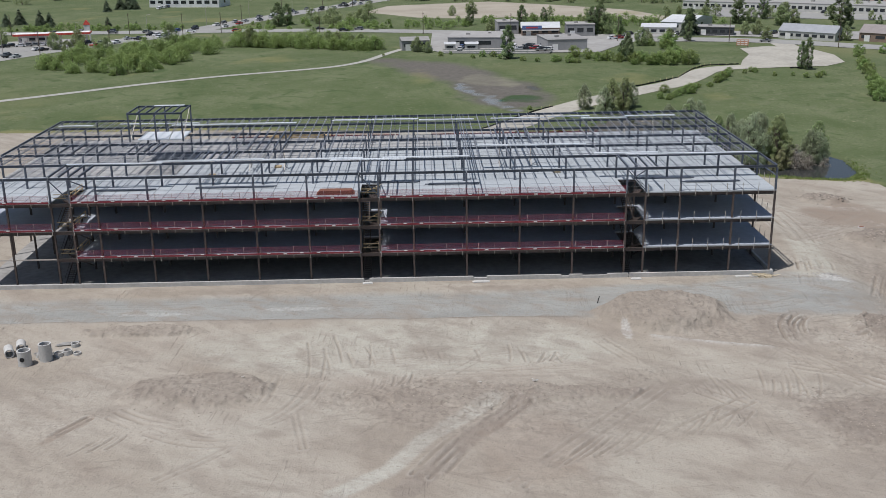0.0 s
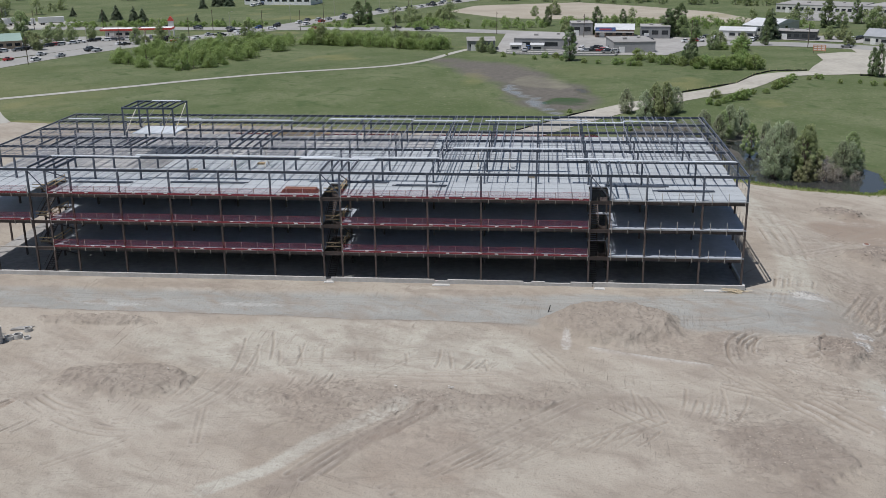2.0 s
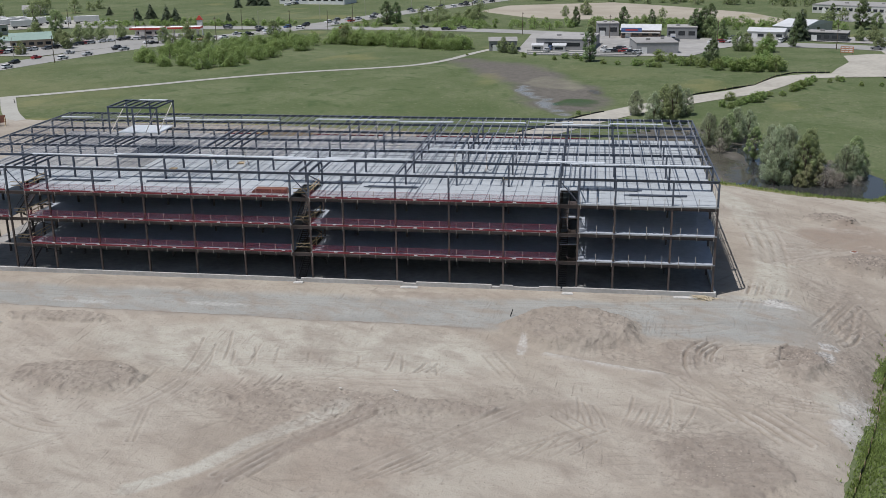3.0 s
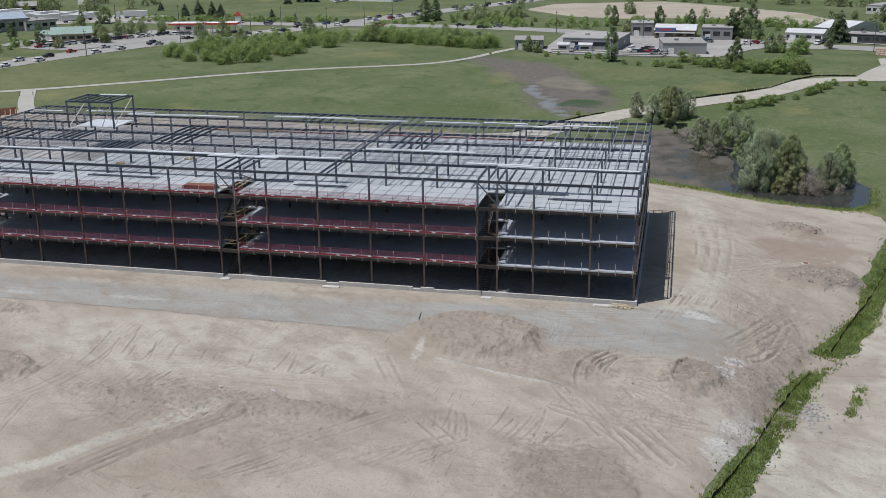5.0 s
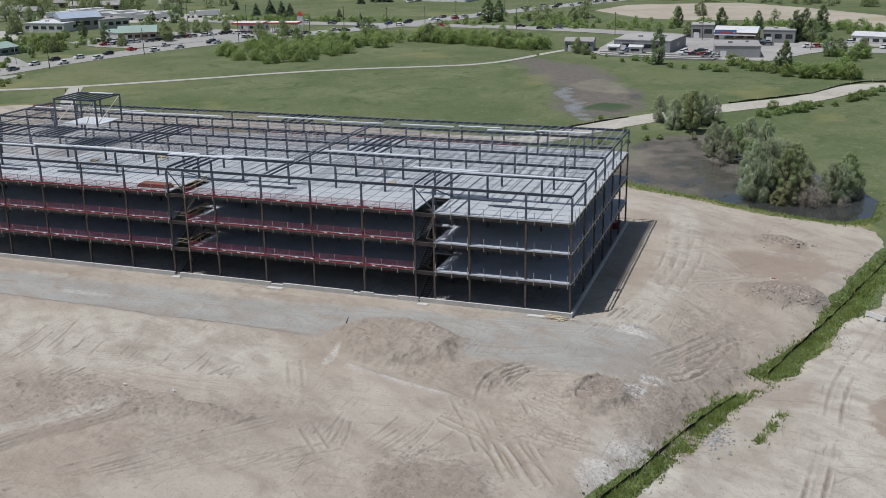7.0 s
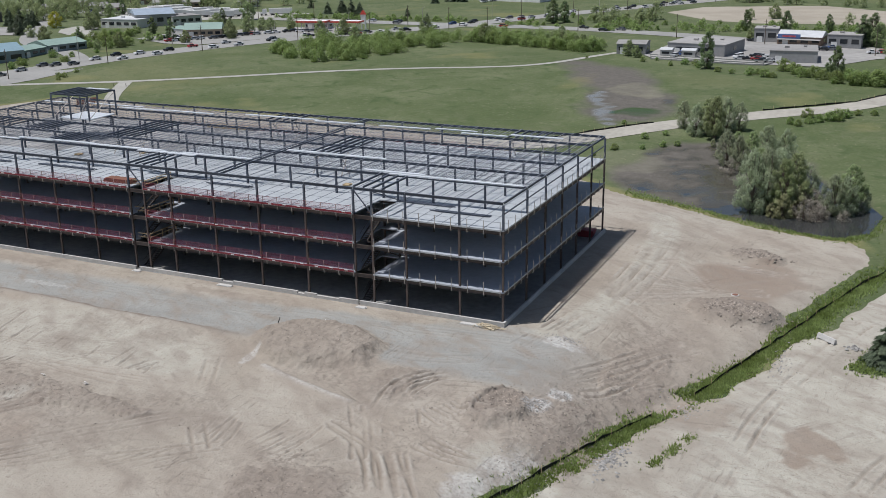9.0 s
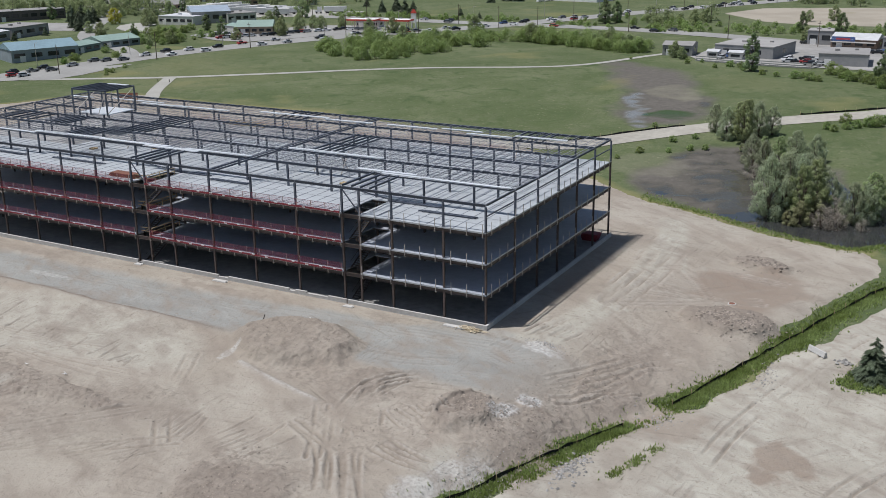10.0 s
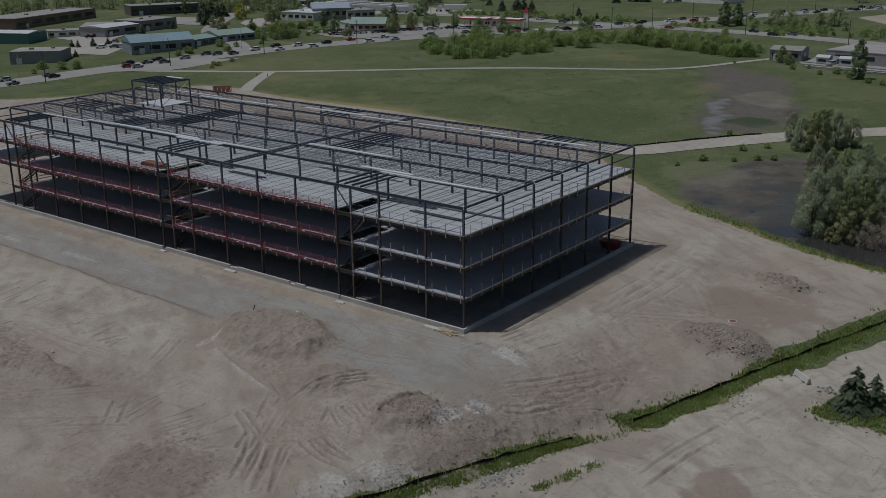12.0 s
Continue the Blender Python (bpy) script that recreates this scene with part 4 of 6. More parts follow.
shaft(13.0, 18.2, 162.3, 169.4, 5)
shaft(13.0, 18.2, 169.8, 176.8, 5, False)
shaft(-28.3, -22.6, 162.3, 169.4, 5)
shaft(-28.3, -22.6, 169.8, 176.8, 5, False)
shaft(-35.4, -29.6, 154.7, 161.9, 6, False)
shaft(-47.6, -42.4, 162.3, 169.4, 5, False)
shaft(38.2, 43.6, 184.7, 191.6, 5)
shaft(-10.0, -4.8, 184.7, 191.6, 4)
shaft(-61.0, -52.3, 162.3, 169.4, 5, False)
for cx in CORES:
    shaft(cx, cx + CORE_W + 1.6, YF + 0.3, YS[1] - 0.2, 4, False)
    part("brace", Shape().bar((cx + 0.1, YF, TOP - 0.45), (cx + CORE_W - 0.1, YF, D3 + 0.3), 0.14), STEEL, frame_building)
    part("brace", Shape().bar((cx + CORE_W, YF + 0.2, TOP - 0.45), (cx + CORE_W, YS[1] - 1.1, D3 + 0.3), 0.14), STEEL, frame_building)
    for z in (D1, D2):
        part("brace", Shape().bar((cx + CORE_W, YF + 0.3, z - 0.5), (cx + CORE_W, YS[1] - 1.2, z - 3.9), 0.14), STEEL_BROWN, frame_building)

# floor decks with the stair openings left out
def deck(z, x_start, name, mat, label):
    """Metal deck in strips between the beams, each sheet with raised ribs."""
    cuts = sorted({x_start, XR + 0.12, *[c for c in CORES if c >= x_start], *[c + CORE_W for c in CORES if c >= x_start]})
    floor = part(name, Shape().box(x_start, YF + 0.2 + CORE_D, z - 0.16, XR + 0.12, YB - 0.8, z - 0.004), mat, frame_building, label)
    s = Shape()
    for a, b in zip(cuts[:-1], cuts[1:]):
        if any(abs(a - c) < 0.01 for c in CORES):
            continue
        s.box(a, YF - 0.22, z - 0.16, b, YF + 0.2 + CORE_D, z)
    part("deck_sheet", s, mat, floor)
    return floor


GALV_FLOOR = material("dusty_floor_deck", (0.4, 0.43, 0.49), 0.55, 0.1, 0.15, 1.2)
deck(D1, -52.0, "floor_deck", GALV_FLOOR, "grey metal floor deck in shade")
deck(D2, XL, "floor_deck", GALV_FLOOR, "grey metal floor deck in shade")
top_deck = deck(D3, XL, "top_floor_deck", GALV, "bright galvanised metal deck with dark seams")
# Duller grey overlay on the rear left of the top deck.
DULL = material("dull_grey_deck", (0.34, 0.335, 0.33), 0.8, 0.0, 0.25, 0.9)
for a, b, y0, y1 in ((XL, -40.0, 162.0, YB - 0.85), (-40.0, -18.0, 169.5, YB - 0.85), (-18.0, 4.0, 180.5, YB - 0.85)):
    part("dusty_sheet", Shape().box(a, y0, D3, b, y1, D3 + 0.012), DULL, top_deck, "duller grey sheets over the rear left of the deck")
for k in range(int((XR - XL) / 2.02)):
    x = XL + 1.0 + k * 2.02
    y0 = YF - 0.2
    if any(c - 0.1 < x < c + CORE_W + 0.1 for c in CORES):
        y0 = YF + 0.3 + CORE_D
    part("deck_seam", Shape().box(x - 0.06, y0, D3, x + 0.06, YB - 0.85, D3 + 0.03), SEAM, top_deck)
for y in (148.6, 151.5, 158.2, 165.8, 173.3, 180.7):
    part("deck_lap", Shape().box(XL + 0.1, y, D3 + 0.032, XR, y + 0.05, D3 + 0.045), SEAM, top_deck)

# edge beams under the decks
for z in (D1, D2, D3):
    for a, b in zip(XS[:-1], XS[1:]):
        if z == D1 and b < -54:
            part("edge_beam", Shape().bar((a, YF, z - 0.3), (b, YF, z - 0.3), 0.14, 0.16), RAIL, frame_building, "thin pale edge tube")
            continue
        part("edge_beam", Shape().ibeam((a + 0.14, YF, z - 0.45), (b - 0.14, YF, z - 0.45), 0.5, 0.2), STEEL_BROWN, frame_building)
        part("deck_edge", Shape().box(a + 0.1, YF - 0.26, z - 0.18, b - 0.1, YF - 0.225, z + 0.02) if not any(abs(a - c) < 0.01 for c in CORES)
             else Shape().box(a + CORE_W + 0.1, YF - 0.26, z - 0.18, b - 0.1, YF - 0.225, z + 0.02), GALV, frame_building)
    for a, b in zip(YS[:-1], YS[1:]):
        part("edge_beam", Shape().ibeam((XR, a + 0.14, z - 0.45), (XR, b - 0.14, z - 0.45), 0.5, 0.2), STEEL_BROWN, frame_building)
        part("deck_edge", Shape().box(XR + 0.125, a, z - 0.18, XR + 0.16, b, z + 0.02), GALV, frame_building)
    for y in YS[1:6]:
        part("floor_girder", Shape().ibeam((XL if z > D1 else -52, y, z - 0.43), (XR, y, z - 0.43), 0.5, 0.2), STEEL_BROWN, frame_building)

# guardrails: posts, wires, red netting and toe strips
POST = Shape()
POST.box(-0.035, -0.035, -0.75, 0.035, 0.035, 1.15)
POST.box(-0.035, -0.035, -0.75, 0.035, 0.2, -0.68)
POST.box(-0.06, 0.035, -0.1, 0.06, 0.14, 0.0)
POST_MESH = POST.mesh("guardrail_post", RAIL)
TAG_MESH = Shape().box(-0.26, -0.03, 0.07, 0.26, -0.005, 0.22).mesh("white_tag", WHITE)


def rail_run(x0, x1, z, netted):
    y = YF - 0.34
    n = max(1, round((x1 - x0) / 2.44))
    for k in range(n + 1):
        x = x0 + (x1 - x0) * k / n
        part("guardrail_post", POST_MESH, None, frame_building, at=(x, y, z))
        if netted and k < n and (k * 7 + int(z)) % 5:
            part("white_tag", TAG_MESH, None, frame_building, at=(x + (x1 - x0) / n * 0.5, y - 0.05, z + (0.02 if k % 3 else -0.1)))
    if netted:
        for h in (0.55, 1.1):
            part("guard_wire", Shape().bar((x0, y, z + h), (x1, y, z + h), 0.025), RED, frame_building)
        part("toe_strip", Shape().box(x0, y - 0.05, z - 0.1, x1, y - 0.036, z + 0.2), RED, frame_building, "solid red toe strip")
        part("safety_netting", Shape().box(x0, y - 0.045, z + 0.21, x1, y - 0.04, z + 1.08), NET, frame_building, "translucent red debris netting")


for z in (D1, D2, D3):
    if z > D1:
        rail_run(XL, CORES[0] - 0.2, z, True)
    rail_run(CORES[0] + CORE_W + 0.2, CORES[1] - 0.2, z, True)
    rail_run(CORES[1] + CORE_W + 0.2, CORES[2] - 0.2, z, True)
    rail_run(CORES[2] + CORE_W + 0.3, XR - 0.3, z, False)
    for k in range(19):
        part("guardrail_post", POST_MESH, None, frame_building, at=Matrix.Translation((XR + 0.26, YF + 1.2 + k * 2.44, z)) @ pose(0, 0, 0, 0, 0, 90))
    if z == D3:
        for a, b in ((-36, -4), (2, 34)):
            part("safety_netting", Shape().box(a, YB - 0.75, z + 0.02, b, YB - 0.745, z + 0.95), NET, frame_building, "translucent red netting at the rear edge")
            part("toe_strip", Shape().box(a, YB - 0.742, z - 0.1, b, YB - 0.73, z + 0.2), RED, frame_building, "solid red toe strip")

# stair flights and landing frames in the cores
for cx in CORES:
    for z0, z1 in ((BASE, D1), (D1, D2), (D2, D3)):
        s = Shape()
        zm = (z0 + z1) / 2
        for xa, ya, yb, za, zb in ((cx + 0.75, YF + 1.2, YF + 5.6, z0, zm), (cx + 2.0, YF + 5.6, YF + 1.2, zm, z1)):
            for off in (-0.55, 0.55):
                s.bar((xa + off, ya, za), (xa + off, yb, zb), 0.06, 0.25)
                s.bar((xa + off, ya, za + 1.0), (xa + off, yb, zb + 1.0), 0.05)
            for k in range(11):
                u = (k + 0.5) / 11
                y, z = ya + (yb - ya) * u, za + (zb - za) * u
                s.box(xa - 0.52, y - 0.13, z, xa + 0.52, y + 0.13, z + 0.04)
        s.box(cx + 0.2, YF + 5.7, zm - 0.1, cx + CORE_W - 0.2, YF + 7.0, zm)
        part("stair_flight", s, STEEL_BROWN, frame_building, "brown steel stair flights")
    for z in (D1, D2, D3):
        if cx > 20:
            continue
        s = Shape()
        for u in (0.5, 1.05):
            s.bar((cx + 0.3, YF + 0.6, z + u), (cx + CORE_W - 0.2, YF + 0.6, z + u), 0.09, 0.12)
            s.bar((cx + CORE_W - 0.2, YF + 0.6, z + u), (cx + CORE_W - 0.2, YF + 6.8, z + u), 0.09, 0.12)
        for y in (0.6, 3.5, 6.8):
            s.box(cx + CORE_W - 0.26, YF + y - 0.05, z - 0.1, cx + CORE_W - 0.16, YF + y + 0.05, z + 1.15)
        s.bar((cx + 0.9, YF + 1.0, z + 0.5), (cx + CORE_W + 0.4, YF + 2.2, z + 1.3), 0.12, 0.05)
        part("landing_rail", s, WOOD, frame_building, "raw lumber landing guard")

# the roof house
PX0, PX1, PY0, PY1, PZ = -49.5, -40.5, 171.0, 178.3, 22.75
for x in (PX0, (PX0 + PX1) / 2, PX1):
    for y in (PY0, PY1):
        part("roof_house_post", Shape().box(x - 0.12, y - 0.12, TOP, x + 0.12, y + 0.12, PZ - 0.3), STEEL, frame_building)
for y in (PY0, PY1):
    part("roof_house_beam", Shape().ibeam((PX0 - 0.2, y, PZ - 0.15), (PX1 + 0.2, y, PZ - 0.15), 0.32, 0.2), STEEL, frame_building)
for k in range(7):
    x = PX0 + (PX1 - PX0) * k / 6
    part("roof_house_beam", Shape().ibeam((x, PY0, PZ - 0.1), (x, PY1, PZ - 0.1), 0.26, 0.16), STEEL, frame_building)
part("roof_house_floor", Shape().box(PX0 + 1.2, PY0 + 0.3, TOP + 0.16, PX1 - 0.1, PY1 - 0.3, TOP + 0.3), GALV_BRIGHT, frame_building, "bright metal deck of the roof house")
for y0, y1 in ((PY0, PY1),):
    for x in (PX0 + 0.1, PX1 - 0.1):
        part("roof_house_brace", Shape().bar((x, y0, TOP + 0.3), (x, y1, PZ - 0.4), 0.1), RAIL, frame_building, "pale diagonal brace")
part("roof_house_brace", Shape().bar((PX1 - 2.4, PY0, TOP + 0.3), (PX1 - 0.1, PY0, PZ - 0.4), 0.1), RAIL, frame_building)
part("roof_house_brace", Shape().bar((PX0 + 0.1, PY1, TOP + 0.3), (PX0 + 4.0, PY1, PZ - 0.4), 0.1), RAIL, frame_building)
part("roof_house_sheet", Shape().box(PX0 + 3, PY1 - 1.1, PZ + 0.06, PX1 - 0.8, PY1 - 0.3, PZ + 0.16), GALV_BRIGHT, frame_building)

# footings
footing = tagged(part("foundation_wall", Shape().box(XL - 0.4, YF - 0.75, 0.3, -9.0, YF - 0.45, 1.5), CONCRETE), "pale cast concrete foundation wall", "wall", kind="structure")
for a, b, z in ((-8.2, 7.6, 1.5), (7.6, 9.6, 1.25), (9.6, 21.0, 1.5), (21.0, 22.2, 1.22), (22.2, 24.2, 1.5), (24.2, 28.0, 1.28), (28.0, 31.2, 1.5), (31.4, XR + 0.5, 1.5)):
    part("wall_panel", Shape().box(a + 0.01, YF - 0.75, 0.3, b - 0.01, YF - 0.45, z), CONCRETE, footing)
part("wall_panel", Shape().box(XR + 0.2, YF - 0.44, 0.3, XR + 0.5, YB + 0.4, 1.5), CONCRETE, footing)
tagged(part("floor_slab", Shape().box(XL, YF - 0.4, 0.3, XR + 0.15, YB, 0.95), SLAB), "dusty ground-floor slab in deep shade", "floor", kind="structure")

# ---- loose things on the frame ----
rb = random.Random(3)
SHEET_MESH = Shape().box(-0.5, -0.3, 0, 0.5, 0.3, 0.026).box(-0.5, -0.04, 0.026, 0.5, 0.04, 0.034).mesh("sheet", GALV_BRIGHT)


def bundle(x0, x1, y, turn=0.0, z=TOP + 0.06):
    ob = thing("sheet_bundle", "stack of bright galvanised roof sheets lying on the girders", "metal sheets", ((x0 + x1) / 2, y, z), turn, "roof sheet stacks")
    for k in range(5):
        o = rb.uniform(-0.25, 0.25)
        part("sheet", SHEET_MESH, None, ob, at=Matrix.Translation((o * 0.06 * (x1 - x0), o * 0.3, 0.034 * k)) @ Matrix.Diagonal((x1 - x0, 1, 1, 1)))


for x0, x1, y in ((-54.4, -40.0, 153.6), (-41, -33, 154.6), (-39.5, -24.7, 154.9), (-24.8, -9.2, 154.6), (-14, -2.5, 153.7), (-6, 7.4, 154.6), (9.2, 18, 162.4), (14.2, 27.0, 162.2), (27, 37, 154.9), (32, 41, 153.9), (41, 52.5, 153.9),
                 (-66.4, -60.2, 185.6), (-55.3, -41, 186.6), (-45.5, -33, 184.8), (-37, -22.8, 185.2), (-16.2, -0.6, 186.9), (-0.3, 9.8, 185.8), (13, 23, 186), (23.8, 31.5, 186.9), (29.7, 38, 184.9), (38, 47.3, 186.3)):
    bundle(x0, x1, y, rb.uniform(-1.2, 1.2))
# Beams added along dark deck stripes that are mostly the sheet stacks' shadows.
for x0, x1, y in ((-50, -41, 151.6), (-34.7, -22.7, 152.2), (-7.7, -0.6, 153.6), (0.7, 8.6, 151.9), (33.6, 42.2, 153.1), (40.3, 48.7, 150.4)):
    st = thing("loose_beams", "blue-grey steel beams laid along shadow stripes of the sheet stacks", "steel beams", ((x0 + x1) / 2, y, D3 + 0.05), 0, "loose beams on the deck")
    for k in range(4):
        o, half = rb.uniform(-0.6, 0.6), (x1 - x0) / 2
        part("beam", Shape().ibeam((o - half, 0.22 * k, 0.09), (o + half, 0.22 * k + rb.uniform(-0.1, 0.1), 0.09), 0.14, 0.12), STEEL, st)
st = thing("sheet_stack", "rusty brown stack of sheets on the deck edge", "metal sheets", (-12.95, 147.8, D3 + 0.05))
for k in range(6):
    part("sheet", Shape().box(-2.85 + 0.1 * k, -0.8, 0.1 * k, 2.85 - 0.08 * k, 0.8, 0.08 + 0.1 * k), RUSTY, st)
crates = thing("dunnage_stack", "wooden dunnage stacked at the rear of the deck", "lumber", (-23, 190.4, D3 + 0.08))
for k in range(9):
    part("timber", Shape().bar((-5 + rb.uniform(-1, 1), 0.24 * (k % 4) - 0.4, 0.12 + 0.26 * (k // 4)), (5 + rb.uniform(-1, 1), 0.24 * (k % 4) - 0.4, 0.12 + 0.26 * (k // 4)), 0.2, 0.24), WOOD, crates)
for x, y in ((21.8, 158.5), (-24, 165.5), (-34, 160.2)):
    st = thing("lumber_pile", "small pile of pale lumber on the deck", "lumber", (x, y, D3 + 0.05), 0, "lumber on the deck")
    for k in range(4):
        part("timber", Shape().box(-0.5, 0.3 * k, 0, 0.6, 0.3 * k + 0.22, 0.2), WOOD, st)

# ---- plants ----
def quads_mesh(name, co, leaf, stems=None):
    """One mesh of loose leaf quads, with the wood of the stems if they are given."""
    co = np.asarray(co, np.float32).reshape(-1, 3)
    quads = np.arange(len(co)).reshape(-1, 4)
    index = np.zeros(len(quads), np.int32)
    if stems is not None:
        wood = np.array(stems.f) + len(co)
        co, quads = np.concatenate([co, np.array(stems.v, np.float32)]), np.concatenate([quads, wood])
        index = np.concatenate([index, np.ones(len(wood), np.int32)])
    me = bpy.data.meshes.new(name)
    me.vertices.add(len(co))
    me.vertices.foreach_set("co", co.ravel())
    me.loops.add(quads.size)
    me.loops.foreach_set("vertex_index", quads.ravel().astype(np.int32))
    me.polygons.add(len(quads))
    me.polygons.foreach_set("loop_start", np.arange(0, quads.size, 4, dtype=np.int32))
    me.materials.append(leaf)
    if stems is not None:
        me.materials.append(BARK)
    me.polygons.foreach_set("material_index", index)
    me.update(calc_edges=True)
    return me


def leaf_quads(centres, radii, count, size, rng_l, flat=0.85, up=0.9, spill=0.45, droop=0.0):
    """Leaves on the shells of many small clumps; each faces outwards and a little to the sky."""
    weight = radii ** 2
    pick = rng_l.choice(len(radii), count, p=weight / weight.sum())
    d = rng_l.normal(size=(count, 3))
    d /= np.linalg.norm(d, axis=1)[:, None]
    reach = radii[pick] * (1 - spill + spill * 1.25 * rng_l.rand(count) ** 0.7)
    pos = centres[pick] + d * reach[:, None] * np.array([1, 1, flat])
    pos[:, 2] -= droop * radii[pick] * rng_l.rand(count)
    face = d + np.array([0, 0, up]) + 0.35 * rng_l.normal(size=(count, 3))
    e1 = np.cross(face, rng_l.normal(size=(count, 3)))
    e1 /= np.linalg.norm(e1, axis=1)[:, None] + 1e-6
    e2 = np.cross(e1, face)
    e2 /= np.linalg.norm(e2, axis=1)[:, None] + 1e-6
    w = (size * rng_l.uniform(0.6, 1.35, count))[:, None]
    return np.stack([pos - e1 * w, pos + e2 * w * 0.6, pos + e1 * w, pos - e2 * w * 0.6], 1)


def tree_kind(name, label, h, width, count, size, leaf, seed, low=0.1, many=40, stems=3, clump=0.12, droop=0.0, category="tree", peak=0.45):
    """Several leaning stems with side limbs, and at their ends a crown of many small clumps with gaps between."""
    rng_t = np.random.RandomState(seed)
    wood = Shape()
    lines = []
    for k in range(stems):
        a, lean = 2 * math.pi * (k + rng_t.rand()) / stems, width * (0.0 if stems == 1 else rng_t.uniform(0.08, 0.24))
        top = h * rng_t.uniform(0.72, 0.9)
        pts = [Vector((lean * u ** 1.3 * math.cos(a) + rng_t.normal() * 0.02 * h * u, lean * u ** 1.3 * math.sin(a) + rng_t.normal() * 0.02 * h * u, top * u - 0.25)) for u in np.linspace(0, 1, 6)]
        r0 = h * 0.02 * rng_t.uniform(0.7, 1.1)
        for i in range(5):
            wood.tube(pts[i], pts[i + 1], r0 * (1 - i * 0.18), r0 * (1 - (i + 1) * 0.18), 6, False)
        lines.append(pts)
    cen, rad = [], []
    swell = [rng_t.uniform(0.75, 1.15) for _ in range(7)]
    for k in range(many):
        u = (k + rng_t.rand()) / many
        env = width / 2 * max(0.12, math.sin(math.pi * (0.2 + 0.8 * u) ** (0.69 / max(0.2, 0.69 * peak + 0.35)))) ** 0.75
        a = k * 2.399 + rng_t.normal() * 0.3
        env *= swell[int(a / 0.9) % 7]
        r = env * (0.35 + 0.6 * rng_t.rand() ** 0.5)
        z = h * (low + (0.95 - low) * u)
        q = Vector((r * math.cos(a), r * math.sin(a), z))
        cen.append(q)
        rad.append(width * clump * rng_t.uniform(0.65, 1.35) * (1.15 - 0.4 * u))
        best = min((p for line in lines for p in line), key=lambda p: (p - q).length + max(0, p.z - q.z + 0.15 * h) * 3)
        wood.tube(best, q, h * 0.006, h * 0.002, 4, False)
    ob = thing(name, label, category)
    part("trunk", wood, BARK, ob)
    part("crown", quads_mesh("crown", leaf_quads(np.array([tuple(c) for c in cen]), np.array(rad), count, size, rng_t, droop=droop), leaf), None, ob)
    return ob


def spruce_kind(name, label, h, width, seed, count=5200):
    """A straight stem with drooping whorls of boughs, each bough a fan of needle sprays."""
    rnd = random.Random(seed)
    ob = thing(name, label, "tree")
    part("trunk", Shape().tube((0, 0, -0.2), (0, 0, h * 0.97), h * 0.02, 0.02, 7), BARK, ob)
    s = Shape()
    tiers = 15
    boughs = []
    for k in range(tiers):
        u = k / tiers
        for j in range(int(10 - 6 * u)):
            boughs.append((u + rnd.uniform(-0.02, 0.02), rnd.uniform(0, 6.283), width / 2 * (1 - u) ** 0.85 * rnd.uniform(0.72, 1.12)))
    weights = [b[2] ** 1.2 for b in boughs]
    for _ in range(count):
        u, a, reach = rnd.choices(boughs, weights)[0]
        q = rnd.random() ** 0.7
        side_off = rnd.gauss(0, 0.13) * reach * (0.4 + 0.6 * q)
        z = h * (0.05 + 0.93 * u) + reach * (0.12 - 0.42 * q * q) + rnd.gauss(0, 0.05)
        c = Vector((reach * q * math.cos(a) - side_off * math.sin(a), reach * q * math.sin(a) + side_off * math.cos(a), max(0.05, z)))
        out = Vector((math.cos(a), math.sin(a), -0.45 + rnd.uniform(-0.2, 0.2))) * rnd.uniform(0.2, 0.4)
        side = Vector((-math.sin(a), math.cos(a), rnd.uniform(-0.3, 0.3))) * rnd.uniform(0.08, 0.15)
        s.quad(c - out * 0.5 - side, c - out * 0.5 + side, c + out)
    part("crown", s, NEEDLE, ob)
    return ob


def place(kind, spots, group, rnd, lo=0.8, hi=1.2):
    """Copies of one of several kinds, each turned and scaled a little."""
    for x, y, *rest in spots:
        k = rnd.choice(kind) if isinstance(kind, list) else kind
        f = (rest[0] if rest else 1.0) * rnd.uniform(lo, hi)
        slim = rest[1] if len(rest) > 1 else 1.0
        m = Matrix.Translation((x, y, float(height(x, y)) - 0.05)) @ pose(0, 0, 0, 0, 0, rnd.uniform(0, 360))
        ob = copy_thing(k, m)
        ob.scale = (f * slim * rnd.uniform(0.92, 1.08), f * slim * rnd.uniform(0.92, 1.08), f)
        tagged(ob, group=group)


def discard(kinds):
    for k in kinds:
        for o in list(k.children_recursive) + [k]:
            bpy.data.objects.remove(o)


rt = random.Random(11)
willows = [tree_kind("willow_tree", "full grey-green willow standing at the pond's edge", 10.5, 8.0, 12000, 0.13, WILLOW, s, 0.08, 62, 5, 0.11, 0.5, peak=0.5) for s in (1, 2, 3)]
poplars = [tree_kind("poplar_tree", "upright mid-green tree among the pond willows", 10.5, 6.0, 9500, 0.13, POPLAR, s, 0.13, 50, 3, 0.11, 0.2, peak=0.4) for s in (4, 6)]
place(willows, [(46.5, 286, 0.66, 0.8), (51, 279, 0.8, 0.8), (57.5, 284, 0.9, 0.8), (60, 287, 0.7, 0.8), (63, 254, 0.8, 0.8), (66, 251, 0.8, 0.75), (70.5, 262, 0.85, 0.8), (74, 266, 0.7, 0.8), (73.4, 220.4, 1.12, 0.72), (75.8, 222.2, 1.18, 0.72), (77.4, 229, 1.05, 0.75), (74.4, 231, 0.92, 0.75), (82.6, 230.5, 0.82, 0.75), (79.2, 237, 0.92, 0.8), (76, 245, 0.82, 0.8), (87.8, 223, 0.86, 0.75), (89.8, 224, 0.78, 0.75), (92.6, 228, 0.6, 0.75)], "pond willows", rt, 0.95, 1.06)
